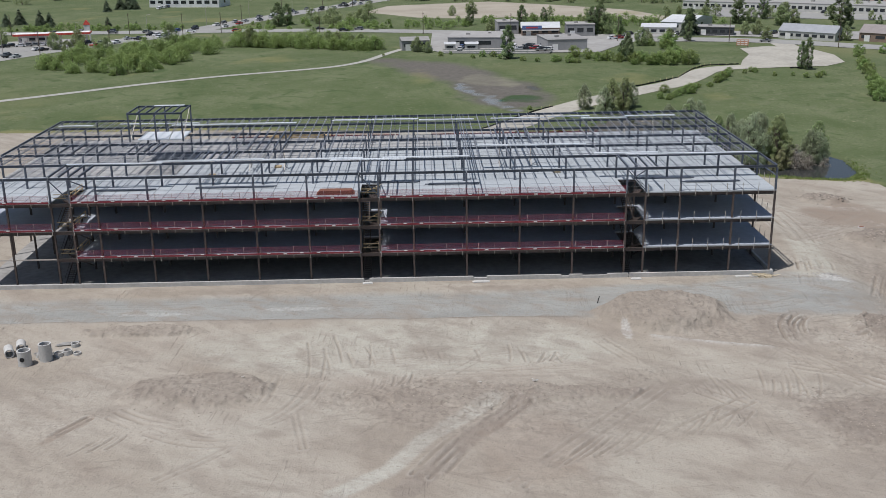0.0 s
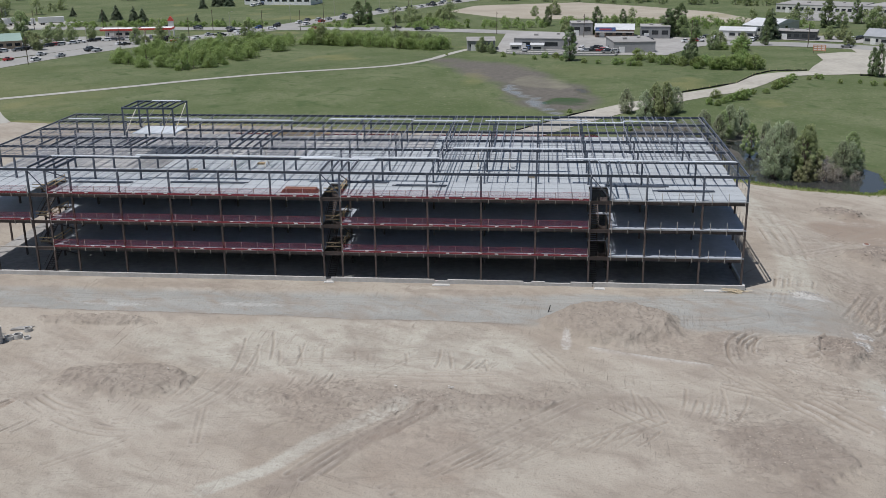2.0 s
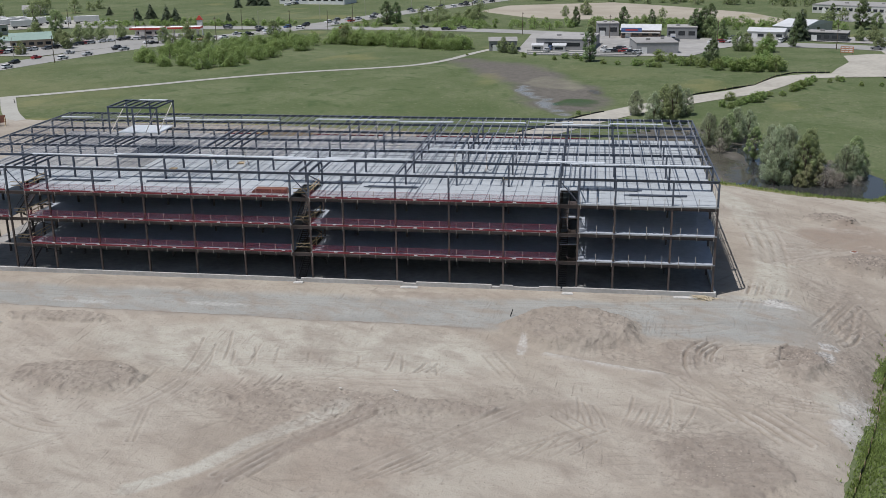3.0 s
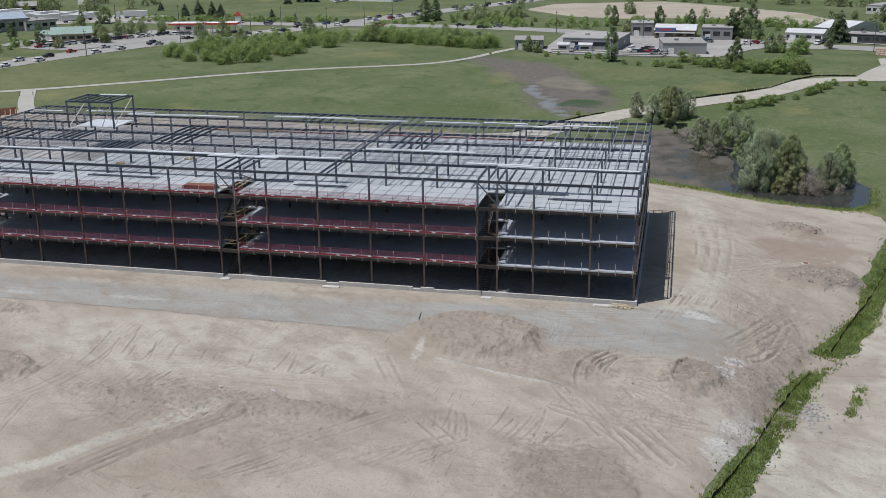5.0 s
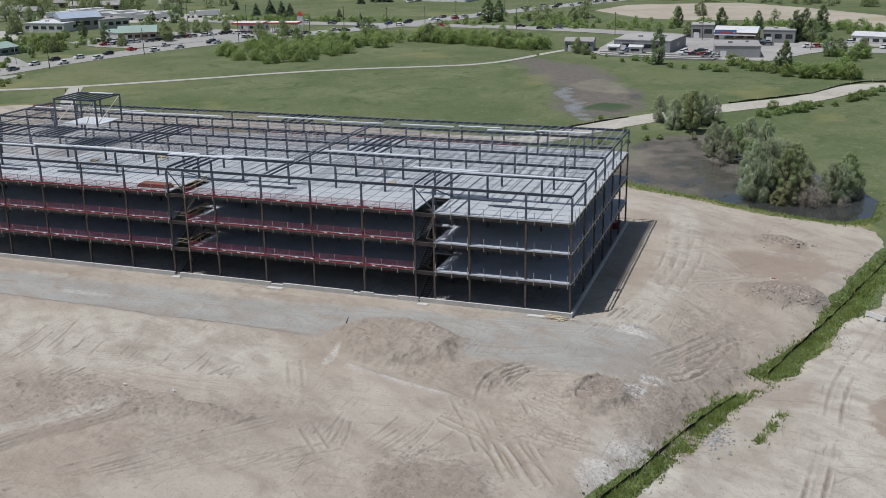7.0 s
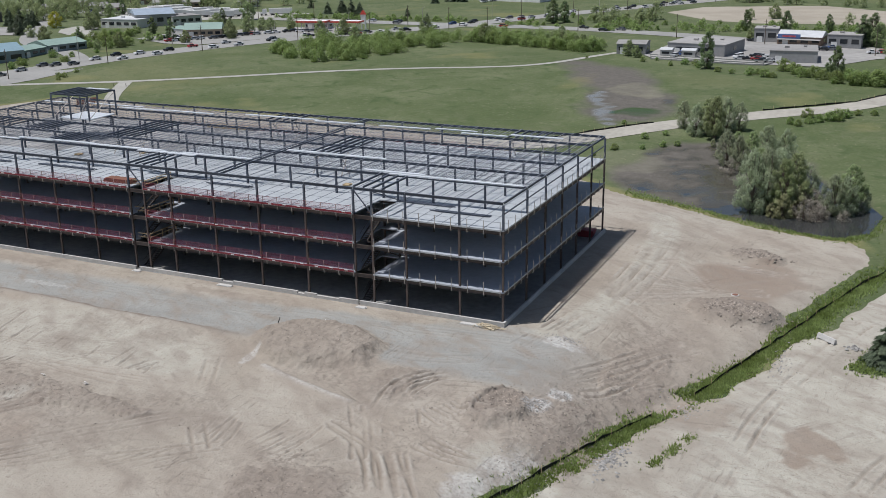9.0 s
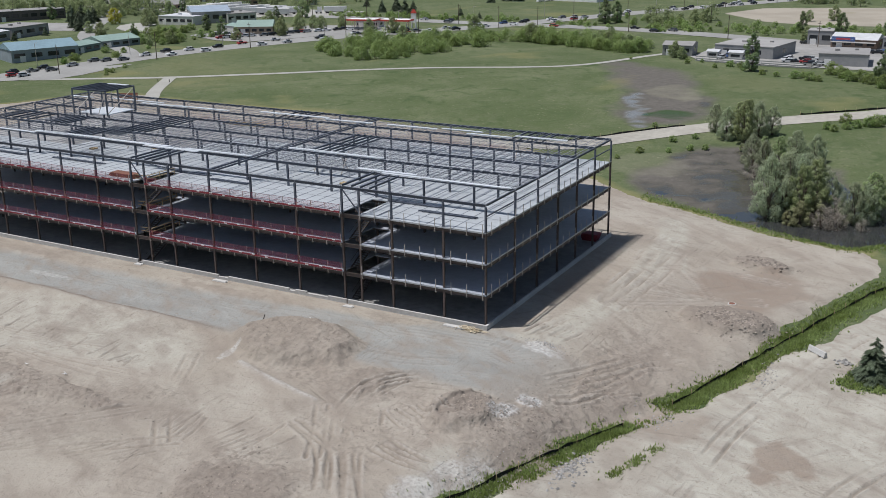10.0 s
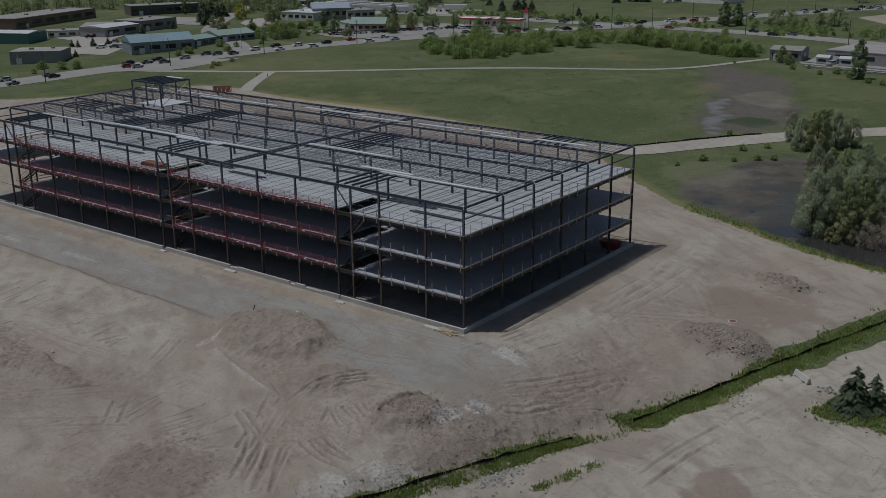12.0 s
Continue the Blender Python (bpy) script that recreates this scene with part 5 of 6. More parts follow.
place(poplars, [(53.5, 280, 0.92, 0.9), (56, 276.5, 1.1, 0.9), (54.5, 287, 0.8, 0.9), (68, 256, 0.84, 0.9), (64.2, 259, 0.66, 0.9), (79.2, 220.6, 1.04, 0.85), (80.8, 224.2, 1.12, 0.9), (90.6, 226.4, 1.0, 0.9), (72, 241, 0.82, 0.9)], "pond poplars", rt, 0.95, 1.06)
thickets = [tree_kind("twig_thicket", "grey-brown leafless thicket at the water", 3.4, 3.4, 1000, 0.1, TWIG, s, 0.1, 16, 7, 0.17, category="shrub") for s in (5, 7)]
place(thickets, [(83.2, 218.4, 1.2), (84.8, 217.6, 1.1), (82.6, 222, 1.4), (85.2, 221, 1.4), (84, 224.5, 1.5), (86, 218.5, 0.9), (81.4, 218.8, 0.9), (86.8, 225, 1.1), (92, 226), (65, 247, 0.9), (60, 266, 0.8), (90, 219.6, 0.7)], "thickets", rt)
yellow_willow = [tree_kind("pale_willow", "small yellow-green willow leaning over the water", 5.0, 3.2, 2600, 0.12, YELLOW_GREEN, 8, 0.1, 22, 3, 0.16, 0.6)]
place(yellow_willow, [(79.6, 217.6, 1.1), (77.6, 217.4, 0.7), (81.2, 220.4, 1.3), (57, 270, 0.45)], "pale willows", rt)

broad = [tree_kind("broadleaf_tree", "full green broadleaf tree", 9.0, 7.4, 4200, 0.22, LEAF, s, 0.08, 30, 2, 0.15) for s in (21, 22, 23)]
tall = [tree_kind("tall_tree", "tall dark green tree with an uneven crown", 12.0, 5.6, 4200, 0.22, DARK_LEAF, s, 0.06, 34, 2, 0.15, peak=0.35) for s in (31, 32)]
bushes = [tree_kind("bush", "rounded bright green bush in the meadow", 3.6, 5.0, 1400, 0.19, BUSH, s, 0.08, 16, 5, 0.17, category="bush", peak=0.3) for s in (41, 42, 43)]
spruces = [spruce_kind("spruce_tree", "dark green spruce with drooping tiers", 5.6, 5.2, s, 7500) for s in (51, 52)]
yellow = [tree_kind("yellow_tree", "yellow-leaved round tree beside the side street", 9.0, 7.5, 2600, 0.26, YELLOW_LEAF, 61, 0.1, 24, 2, 0.16)]


def growth(name, label, spots, h, width, count, size, leaf, seed, low=0.1, clumps=12):
    """Many overlapping plants that nobody could count, as one mesh of leaves on short stems."""
    rng_g = np.random.RandomState(seed)
    verts, stems = [], Shape()
    for x, y, f in spots:
        z0 = float(height(x, y))
        hh, ww = h * f * rng_g.uniform(0.8, 1.2), width * f ** 0.8 * rng_g.uniform(0.85, 1.2)
        u = (np.arange(clumps) + rng_g.rand(clumps)) / clumps
        reach = ww / 2 * np.sin(np.pi * (0.3 + 0.68 * u)) * rng_g.uniform(0.35, 0.95, clumps)
        a = np.arange(clumps) * 2.4 + rng_g.normal(size=clumps) * 0.4
        cen = np.stack([x + reach * np.cos(a), y + reach * np.sin(a), z0 + hh * (low + (0.9 - low) * u)], 1)
        rad = ww * rng_g.uniform(0.13, 0.24, clumps)
        q = leaf_quads(cen, rad, int(count * min(1.6, f)), size, rng_g)
        q[:, :, 2] = np.maximum(q[:, :, 2], z0 + 0.05)
        verts.append(q)
        stems.tube((x, y, z0 - 0.2), (x, y, z0 + hh * 0.7), 0.03 * hh, 0.01 * hh, 5, False)
    return tagged(new(name, quads_mesh(name, np.concatenate(verts), leaf, stems)), label, "trees" if h > 5 else "hedge", kind="stuff")


HEDGE = np.array([(-142, 375), (-129, 363), (-105, 353), (-93, 361), (-88, 378), (-86, 402), (-79, 426), (-88, 448), (-108, 446), (-127, 428), (-142, 400)], float)
hedge = []
while len(hedge) < 150:
    x, y = rt.uniform(-149, -78), rt.uniform(352, 450)
    if inside(x, y, HEDGE) > 0:
        hedge.append((x, y, rt.choice((0.5, 0.7, 0.9, 1.0, 1.2, 1.5)) * rt.uniform(0.85, 1.15)))
for k in range(95):
    u = k / 94
    hedge.append((-80 + 62 * u + rt.uniform(-2, 2), 436 - 20 * u + rt.uniform(-2, 18), rt.choice((0.8, 1.1, 1.4, 1.7)) * rt.uniform(0.9, 1.1)))
crest = [(x, y, f * 0.68) for x, y, f in hedge if rt.random() < 0.4]
shrubs = [tree_kind("hedge_shrub", "rounded mid-green shrub standing in the hedge", 4.4, 5.4, 1300, 0.2, BUSH, s, 0.06, 18, 4, 0.16, category="shrub", peak=0.35) for s in (44, 45, 46)]
place(shrubs, crest, "hedge shrubs", rt, 0.8, 1.15)
discard(shrubs)
growth("hedge", "dense bright green hedge along the meadow", hedge, 3.5, 5.6, 700, 0.2, BUSH, 1, 0.1)
place(broad, [(-70 + 4.6 * k + rt.uniform(-1.5, 1.5), 436 - 1.7 * k + rt.uniform(0, 9), rt.uniform(0.55, 0.85)) for k in range(12)] + [(-128, 424, 0.7), (-104, 358, 0.5), (-98, 400, 0.5), (-116, 396, 0.5), (-142, 418, 0.7)], "hedge trees", rt)

# bushes along the haul road and below the workshops
row = [(71, 298, 0.54), (73, 296, 0.50), (74, 307, 0.61), (75.5, 299.5, 0.58), (77.5, 302, 0.65), (80, 304.5, 0.68), (81.5, 305.5, 0.72), (83.5, 309, 0.61), (86, 313, 0.50), (90, 314, 0.40), (94, 321, 0.61), (95.5, 323, 0.58), (97, 325.5, 0.65), (99, 330, 0.50), (100.5, 332, 0.65), (103, 338, 0.54), (108, 337, 0.43), (112, 338.5, 0.50), (116, 331, 0.36), (111, 340, 0.50), (125, 327, 0.50), (129, 327, 0.58), (132, 331, 0.50), (122, 331, 0.36)]
row += [(38, 376, 0.5), (43, 374, 0.5), (49, 372, 0.65), (51, 375, 0.5), (54, 369, 0.75), (57, 368, 0.5), (58, 385, 1.3), (62, 379, 0.9), (65, 373, 0.9), (68.5, 373, 1.0), (72, 369, 0.8), (76, 361, 0.7)]
row += [(77 + 1.35 * k + rt.uniform(-1, 1), 362 + rt.uniform(-3, 14), rt.uniform(0.8, 1.3)) for k in range(16)]
row += [(165, 382, 1.0), (174, 381, 1.0), (160, 372, 0.8), (155, 356, 0.7), (147, 332, 1.2), (149, 340, 1.0), (144, 322, 1.0), (140, 310, 1.1), (135, 297, 1.3), (138, 302, 1.0), (133, 290, 0.9), (152, 348, 0.9), (97, 405, 1.2), (100, 413, 1.4), (103, 423, 1.0), (94, 416, 0.8), (88, 452, 1.0)]
row += [(-176, 300, 0.5), (-179, 309, 0.4), (-174, 295, 0.35), (-201, 327, 0.7), (-209, 338, 0.6), (-209, 352, 0.5), (-217, 336, 0.8), (-211, 309, 0.8), (-212, 316, 0.8), (-228, 267, 0.9), (-236, 264, 0.9), (-224, 271, 0.9), (-229, 256, 0.5), (-204, 328, 0.6), (-179, 300, 0.45), (-215, 317, 0.7)]
row += [(rt.uniform(-250, -214), rt.uniform(366, 400), rt.uniform(0.5, 1.3)) for k in range(26)] + [(rt.uniform(-262, -238), rt.uniform(380, 425), rt.uniform(0.6, 1.2)) for k in range(12)]
row += [(42, 262, 0.3), (36, 259, 0.4), (46, 266, 0.4), (40, 272, 0.4), (33, 252, 0.25), (49, 268, 0.35), (31, 286, 0.35), (44, 277, 0.4)]
row += [(20, 386, 0.5), (24, 391, 0.6), (8, 394, 0.5), (12, 399, 0.4), (30, 384, 0.5), (28, 390, 0.6), (-14, 398, 0.3)]
place(bushes, row, "field bushes", rt, 0.85, 1.15)
place(tall, [(33, 383, 1.05), (75.5, 371.5, 0.9), (73.8, 373, 0.6), (131, 343, 0.98, 0.75), (129.6, 345, 0.75, 0.8), (77, 462, 1.0), (81, 464, 1.1), (88, 452, 0.75), (118, 452, 1.0), (113, 431, 0.7), (155, 502, 1.05, 1.4), (192, 470, 1.25, 1.4), (174, 522, 1.0), (-244, 379, 0.6), (-231, 467, 0.8), (-237, 420, 0.7, 1.3), (-71, 524, 1.0, 1.3), (-67, 530, 0.9, 1.3)], "tall trees", rt, 0.95, 1.1)
place(broad, [(-1, 409, 0.75), (3, 405, 0.6), (90, 417, 0.75), (84, 462, 0.95), (94, 424, 0.6), (101, 416, 0.7), (143, 451, 0.6), (148, 450, 0.7), (177, 500, 1.0), (182, 499, 0.9), (177, 424, 0.8), (-197, 394, 0.75), (-188, 415, 0.75), (-192, 434, 0.85), (-187, 445, 0.85), (-183, 457, 0.8), (-196, 425, 0.7), (-290, 438, 0.85), (-285, 429, 1.0), (-218, 362, 0.55), (-153, 436, 0.75), (-146, 445, 0.8), (-236, 391, 0.6), (-110, 459, 0.9), (-48, 470, 0.6)], "field trees", rt)
place(spruces, [(-247, 578, 1.2), (-215, 545, 1.3), (-212, 556, 1.5), (-194, 536, 1.7), (-190, 538, 1.3), (-161, 540, 1.1), (-188, 632, 1.6), (-184, 648, 2.0), (-180, 652, 2.2), (-176, 648, 1.8), (-143, 528, 0.8), (-230, 466, 1.5, 0.7), (-244, 378, 1.0, 0.7), (-345, 433, 1.5), (-325, 427, 1.3), (-330, 431, 1.5), (-298, 396, 1.5, 0.7), (-302, 398, 1.3, 0.7), (-314, 405, 1.2), (-312, 408, 1.4), (-335, 431, 1.9), (-331, 436, 1.7), (-297, 374, 0.9), (-292, 352, 0.8), (116.5, 451, 1.7, 0.7), (119.5, 453, 2.1, 0.7), (77, 464, 1.9, 0.8)], "dark conifers", rt)
place(spruces, [(-279, 305, 0.7), (-276, 306, 0.75), (-272, 311, 0.8), (-263, 311, 0.5), (-271, 318, 0.6), (-214, 311, 0.5), (-255, 287, 0.8), (-252, 289, 0.7), (-308, 330, 0.6)], "yard conifers", rt)
place(spruces, [(99.6, 157.1, 1.0), (101.6, 158.0, 0.85), (105.0, 158.4, 0.75)], "site spruces", rt, 0.97, 1.03)
place(yellow, [(-310, 431, 0.85)], "", rt)
town = [(-365, 437), (-396, 475), (-370, 463), (-345, 471), (-315, 465), (-219, 446), (-205, 438), (-238, 499), (-195, 450), (-169, 427), (-285, 390), (-263, 377), (-214, 371), (-208, 397), (-410, 470), (-389, 499), (-333, 507), (-352, 448), (-378, 452), (-318, 480), (-305, 470)]
town += [(25, 514), (47, 476), (61, 508), (88, 504), (140, 558), (163, 506), (145, 428), (187, 461), (197, 472), (33, 480), (150, 539), (172, 490), (18, 570), (29, 578), (204, 455), (136, 500), (76, 480)]
town = [(x, y, rt.uniform(0.5, 1.0)) for x, y in town if line_distance(x, y, highway) > 11]
place(broad + tall, town, "town trees", rt)

woods = [(rt.uniform(-440, -330), rt.uniform(455, 640), rt.uniform(0.8, 1.5)) for _ in range(110)] + [(rt.uniform(-335, -275), rt.uniform(545, 640), rt.uniform(0.7, 1.2)) for _ in range(22)]
woods += [(rt.uniform(-470, -405), rt.uniform(290, 470), rt.uniform(0.9, 1.6)) for _ in range(60)] + [(rt.uniform(-420, 60), rt.uniform(690, 900), rt.uniform(0.8, 1.6)) for _ in range(90)]
woods += [(60 + 9 * k + rt.uniform(-3, 3), 528 + rt.uniform(-12, 12), rt.uniform(0.5, 0.95)) for k in range(9)] + [(rt.uniform(-62, -20), rt.uniform(515, 560), rt.uniform(0.6, 1.1)) for _ in range(14)]
woods += [(rt.uniform(140, 330), rt.uniform(505, 545), rt.uniform(0.5, 0.9)) for _ in range(22)] + [(rt.uniform(60, 330), rt.uniform(700, 860), rt.uniform(1.0, 1.6)) for _ in range(70)]
woods += [(rt.uniform(-10, 170), 0, rt.uniform(0.5, 1.0)) for _ in range(40)]
woods = [(x, y or 690 - 0.35 * max(0, x) + rt.uniform(-8, 14), f) for x, y, f in woods]
woods = [w for w in woods if inside(w[0], w[1], BARE) < -4 and line_distance(w[0], w[1], highway) > 16]
growth("distant_trees", "loose woods of green broadleaf trees far off", woods, 8.5, 7.5, 620, 0.36, LEAF, 2, 0.08)
scrub = [(rt.uniform(-40, 150), 503 + rt.uniform(-8, 30), rt.uniform(0.4, 0.95)) for _ in range(130)] + [(-230 + 1.6 * k, 512 + 0.1 * k + rt.uniform(-5, 12), rt.uniform(0.3, 0.8)) for k in range(80)]
scrub += [(rt.uniform(-100, -40), rt.uniform(505, 560), rt.uniform(0.3, 0.7)) for _ in range(30)]
scrub = [w for w in scrub if line_distance(w[0], w[1], highway) > 13 and inside(w[0], w[1], BARE) < -2]
growth("distant_scrub", "bright green scrub along the street", scrub, 4.4, 5.5, 300, 0.32, BUSH, 3)
discard(willows + poplars + thickets + yellow_willow + broad + tall + bushes + spruces + yellow)

# grass along the ditch, the pond's bank and the spruce island
s = Shape()
tufts = []
while len(tufts) < 14000:
    k = rt.random()
    if k < 0.78:
        i = rt.randrange(len(FENCE) - 1)
        u = rt.random()
        p = FENCE[i] * (1 - u) + FENCE[i + 1] * u
        x, y = p[0] + rt.gauss(0.6, 1.4), p[1] + rt.gauss(0, 1.0)
    elif k < 0.86:
        i = rt.randrange(2, 8)
        u = rt.random()
        p = POND[i] * (1 - u) + POND[i + 1] * u
        x, y = p[0] + rt.gauss(0, 1.0), p[1] - 2.2 + rt.gauss(0, 1.6)
    else:
        x, y = rt.uniform(95.5, 112), rt.uniform(152.5, 161)
    if rt.random() < 0.012:
        u = rt.choice((0.05, 0.15, 0.45, 0.55, 0.9)) + rt.gauss(0, 0.06)
        x, y = 78.8 + 2.8 * u + rt.gauss(0, 0.35), 122.8 + 8 * u + rt.gauss(0, 0.4)
        tufts.append((x, y))
        continue
    deep = float(site_depth(np.array(x), np.array(y)))
    if deep < 0.3 or (deep < 2.0 and rt.random() < 0.12):
        tufts.append((x, y))
for x, y in tufts:
    z = float(height(x, y))
    for _ in range(3):
        a, h, w = rt.uniform(0, 6.28), rt.uniform(0.12, 0.5), rt.uniform(0.05, 0.12)
        dx, dy = math.cos(a), math.sin(a)
        s.quad((x - dx * w, y - dy * w, z), (x + dx * w, y + dy * w, z), (x + dy * 0.2, y - dx * 0.2, z + h))
        x, y = x + rt.uniform(-0.25, 0.25), y + rt.uniform(-0.25, 0.25)
tagged(new("grass", s.mesh("grass", GRASS_TUFT)), "rough green grass along the ditch and the pond", "grass", kind="stuff")

# ---- the site's small things ----
def rock(s, x, y, z, r, rnd):
    k = len(s.v)
    ring = [(math.cos(a), math.sin(a)) for a in (0.2, 1.5, 2.8, 4.0, 5.2)]
    for cx, cy in ring:
        f = r * rnd.uniform(0.7, 1.2)
        s.v.append((x + cx * f, y + cy * f, z + r * rnd.uniform(-0.1, 0.25)))
    s.v += [(x + rnd.uniform(-0.3, 0.3) * r, y + rnd.uniform(-0.3, 0.3) * r, z + r * rnd.uniform(0.55, 0.95)), (x, y, z - 0.4 * r)]
    for i in range(5):
        s.f += [(k + i, k + (i + 1) % 5, k + 5), (k + (i + 1) % 5, k + i, k + 6)]


def drape(x, y):
    return float(height(x, y)) + 0.05


deps = bpy.context.evaluated_depsgraph_get()
deps.update()


def on_earth(x, y):
    hit, place_, _, _, _, _ = scene.ray_cast(deps, (x, y, 4.0), (0, 0, -1), distance=9)
    return place_.z if hit else drape(x, y)


for name, mat, label, groups in (("earth_clods", CLOD, "scattered dark earth clods on the heaps", [(61.8, 124.8, 3.2, 3.0, 460, 0.1), (68, 125, 5, 6, 420, 0.09), (56, 118, 6, 8, 300, 0.07), (80.8, 164.6, 5.5, 3.0, 800, 0.13), (79.5, 191, 4, 1.8, 240, 0.16), (49, 98, 5, 6, 500, 0.07), (31.5, 129.5, 7, 5, 300, 0.07), (-27, 107, 7, 4, 260, 0.07), (9, 106, 17, 3.0, 700, 0.075), (69, 136, 6, 12, 700, 0.075), (20, 95, 40, 12, 300, 0.05)]),
                                 ("broken_stone", STONE, "pale broken stones and gravel", [(67, 114, 3.0, 5, 420, 0.06), (74.6, 122, 1.3, 3, 260, 0.15), (64.8, 126.2, 1.1, 1.6, 160, 0.08), (66.3, 130.2, 1.1, 1.0, 120, 0.08), (-49, 121.5, 1.4, 1.0, 160, 0.16), (62.3, 144.3, 2.6, 0.8, 130, 0.09), (79, 138, 3, 4, 160, 0.1), (88, 153, 1.5, 6, 120, 0.1)])):
    s = Shape()
    for cx, cy, sx, sy, n, r in groups:
        for _ in range(n):
            x, y = rt.gauss(cx, sx * 0.55), rt.gauss(cy, sy * 0.55)
            rock(s, x, y, on_earth(x, y), r * rt.uniform(0.4, 1.5) ** 1.3, rt)
    tagged(new(name, s.mesh(name, mat)), label, "stones", kind="stuff")


def pipe_thing(x, y, r, h, upright=True, turn=0.0, hole=False):
    ob = thing("concrete_pipe", "pale grey precast concrete manhole ring lying on the earth" if not upright else "pale grey precast concrete manhole section standing on the earth", "concrete pipe", (x, y, on_earth(x, y) - 0.03), turn, "precast sections")
    s, n = Shape(), 24
    for q, z in ((r, 0.0), (r, h), (r * 0.8, h), (r * 0.8, 0.0)):
        s.v += [(q * math.cos(2 * math.pi * k / n), q * math.sin(2 * math.pi * k / n), z) for k in range(n)]
    for c in range(4):
        for k in range(n):
            a, b, d = c * n + k, c * n + (k + 1) % n, (c + 1) % 4 * n
            s.f.append((a, b, d + (k + 1) % n, d + k))
    body = part("ring", s, PIPE, ob, at=None if upright else pose(0, -h / 2, r, -90, 0, 0))
    if hole:
        # Black disc on the ring's side in place of a hole in shade.
        part("pipe_opening", Shape().tube((0, -r * 0.98, h * 0.5), (0, -r - 0.03, h * 0.5), r * 0.36, r * 0.36, 14), BLACK, body, "black disc that stands for the shaded round opening")


pipe_thing(-53.7, 121.5, 0.6, 2.0, False, 25)
pipe_thing(-52.7, 123.0, 0.6, 2.0, False, 20)
pipe_thing(-50.6, 118.6, 0.85, 2.0, hole=True)
pipe_thing(-48.4, 119.9, 0.8, 2.3)
pipe_thing(-47.2, 121.1, 0.6, 0.5)
pipe_thing(-46.2, 121.5, 0.6, 0.6)
pipe_thing(-45.9, 123.7, 0.55, 0.5)
pipe_thing(-44.9, 121.3, 0.5, 0.3)
stack = thing("timber_stack", "loose weathered timber beside the concrete pipes", "lumber", (-47, 124, on_earth(-47, 124)))
for k in range(6):
    part("timber", Shape().bar((-1.2 + rt.uniform(-0.3, 0.3), -0.4 + 0.2 * k, 0.1), (1.1 + rt.uniform(-0.3, 0.3), 0.2 * k, 0.14), 0.18, 0.08), STONE, stack)

s = Shape()
zm = on_earth(78.8, 172.6)
s.tube((78.8, 172.6, zm - 0.1), (78.8, 172.6, zm + 0.12), 0.62, 0.6, 18)
mh = tagged(part("manhole", s, PIPE), "pale concrete manhole rim in the earth", "manhole")
part("manhole_cover", Shape().tube((78.8, 172.6, zm + 0.1), (78.8, 172.6, zm + 0.15), 0.45, 0.45, 16), RUSTY, mh, "rusty round iron cover")

PALEWOOD = material("scrap_lumber", (0.55, 0.47, 0.34), 0.85, 0.0, 0.25, 5)
zl = on_earth(51.8, 144.2)
heap = thing("lumber_heap", "tangled heap of pale scrap lumber by the wall corner", "lumber", (51.8, 144.0, zl))
for _ in range(70):
    x, y, a = rt.gauss(0, 0.7), rt.gauss(0, 0.3), rt.uniform(0, 3.14)
    z = rt.uniform(0.03, 0.35)
    part("board", Shape().bar((x - math.cos(a) * 0.7, y - math.sin(a) * 0.4, z), (x + math.cos(a) * 0.7, y + math.sin(a) * 0.4, z + rt.uniform(-0.1, 0.1)), 0.09, 0.05), PALEWOOD, heap)
for x0, x1, y in ((47.4, 50.8, 144.0), (-9.2, -7.7, 144.4), (7.4, 10.0, 144.0), (31.4, 33.0, 143.8)):
    z = on_earth((x0 + x1) / 2, y)
    s = Shape().box(x0, y - 0.35, z + 0.02, x1, y + 0.35, z + 0.1)
    s.box(x0 + 0.2, y - 0.3, z + 0.1, x1 - 0.1, y + 0.38, z + 0.16)
    tagged(part("board_sheet", s, PIPE), "pale flat board lying beside the foundation wall", "boards", "boards by the wall")
for x, y, r in ((13.2, 110.2, 0.5), (6.5, 110.1, 0.3), (30.5, 137.2, 0.25), (-22, 112, 0.3)):
    z = on_earth(x, y)
    s = Shape()
    for k in range(4):
        s.quad(*[(x + rt.uniform(-1, 1) * r, y + rt.uniform(-1, 1) * r, z + rt.uniform(0.05, 0.3)) for _ in range(3)])
    tagged(part("plastic_scrap", s, WHITE), "crumpled white plastic scrap on the earth", "scrap", "scraps")
s = Shape().tube((24.7, 134.2, on_earth(24.7, 134.2)), (25.0, 134.4, on_earth(24.7, 134.2) + 1.0), 0.08, 0.05, 6)
tagged(part("marker_stake", s, BLACK), "dark stake standing at the heap", "stake")
for x, y, a in ((92.6, 160.4, -40),):
    b = thing("concrete_barrier", "pale concrete road barrier beside the track", "barrier", (x, y, on_earth(x, y)), a)
    s = Shape()
    s.hexa([(-1.5, -0.3, 0), (1.5, -0.3, 0), (1.5, 0.3, 0), (-1.5, 0.3, 0), (-1.5, -0.1, 0.62), (1.5, -0.1, 0.62), (1.5, 0.1, 0.62), (-1.5, 0.1, 0.62)])
    part("barrier_body", s, PIPE, b)
s = Shape()
for k in range(26):
    rock(s, rt.gauss(96, 0.5), rt.gauss(159.3, 0.35), on_earth(96, 159.3), rt.uniform(0.15, 0.35), rt)
tagged(part("rubble_heap", s, STONE), "small heap of grey rubble near the spruces", "rubble")
box = thing("site_skip", "red metal skip behind the frame", "skip", (51.0, 188.8, 0.95))
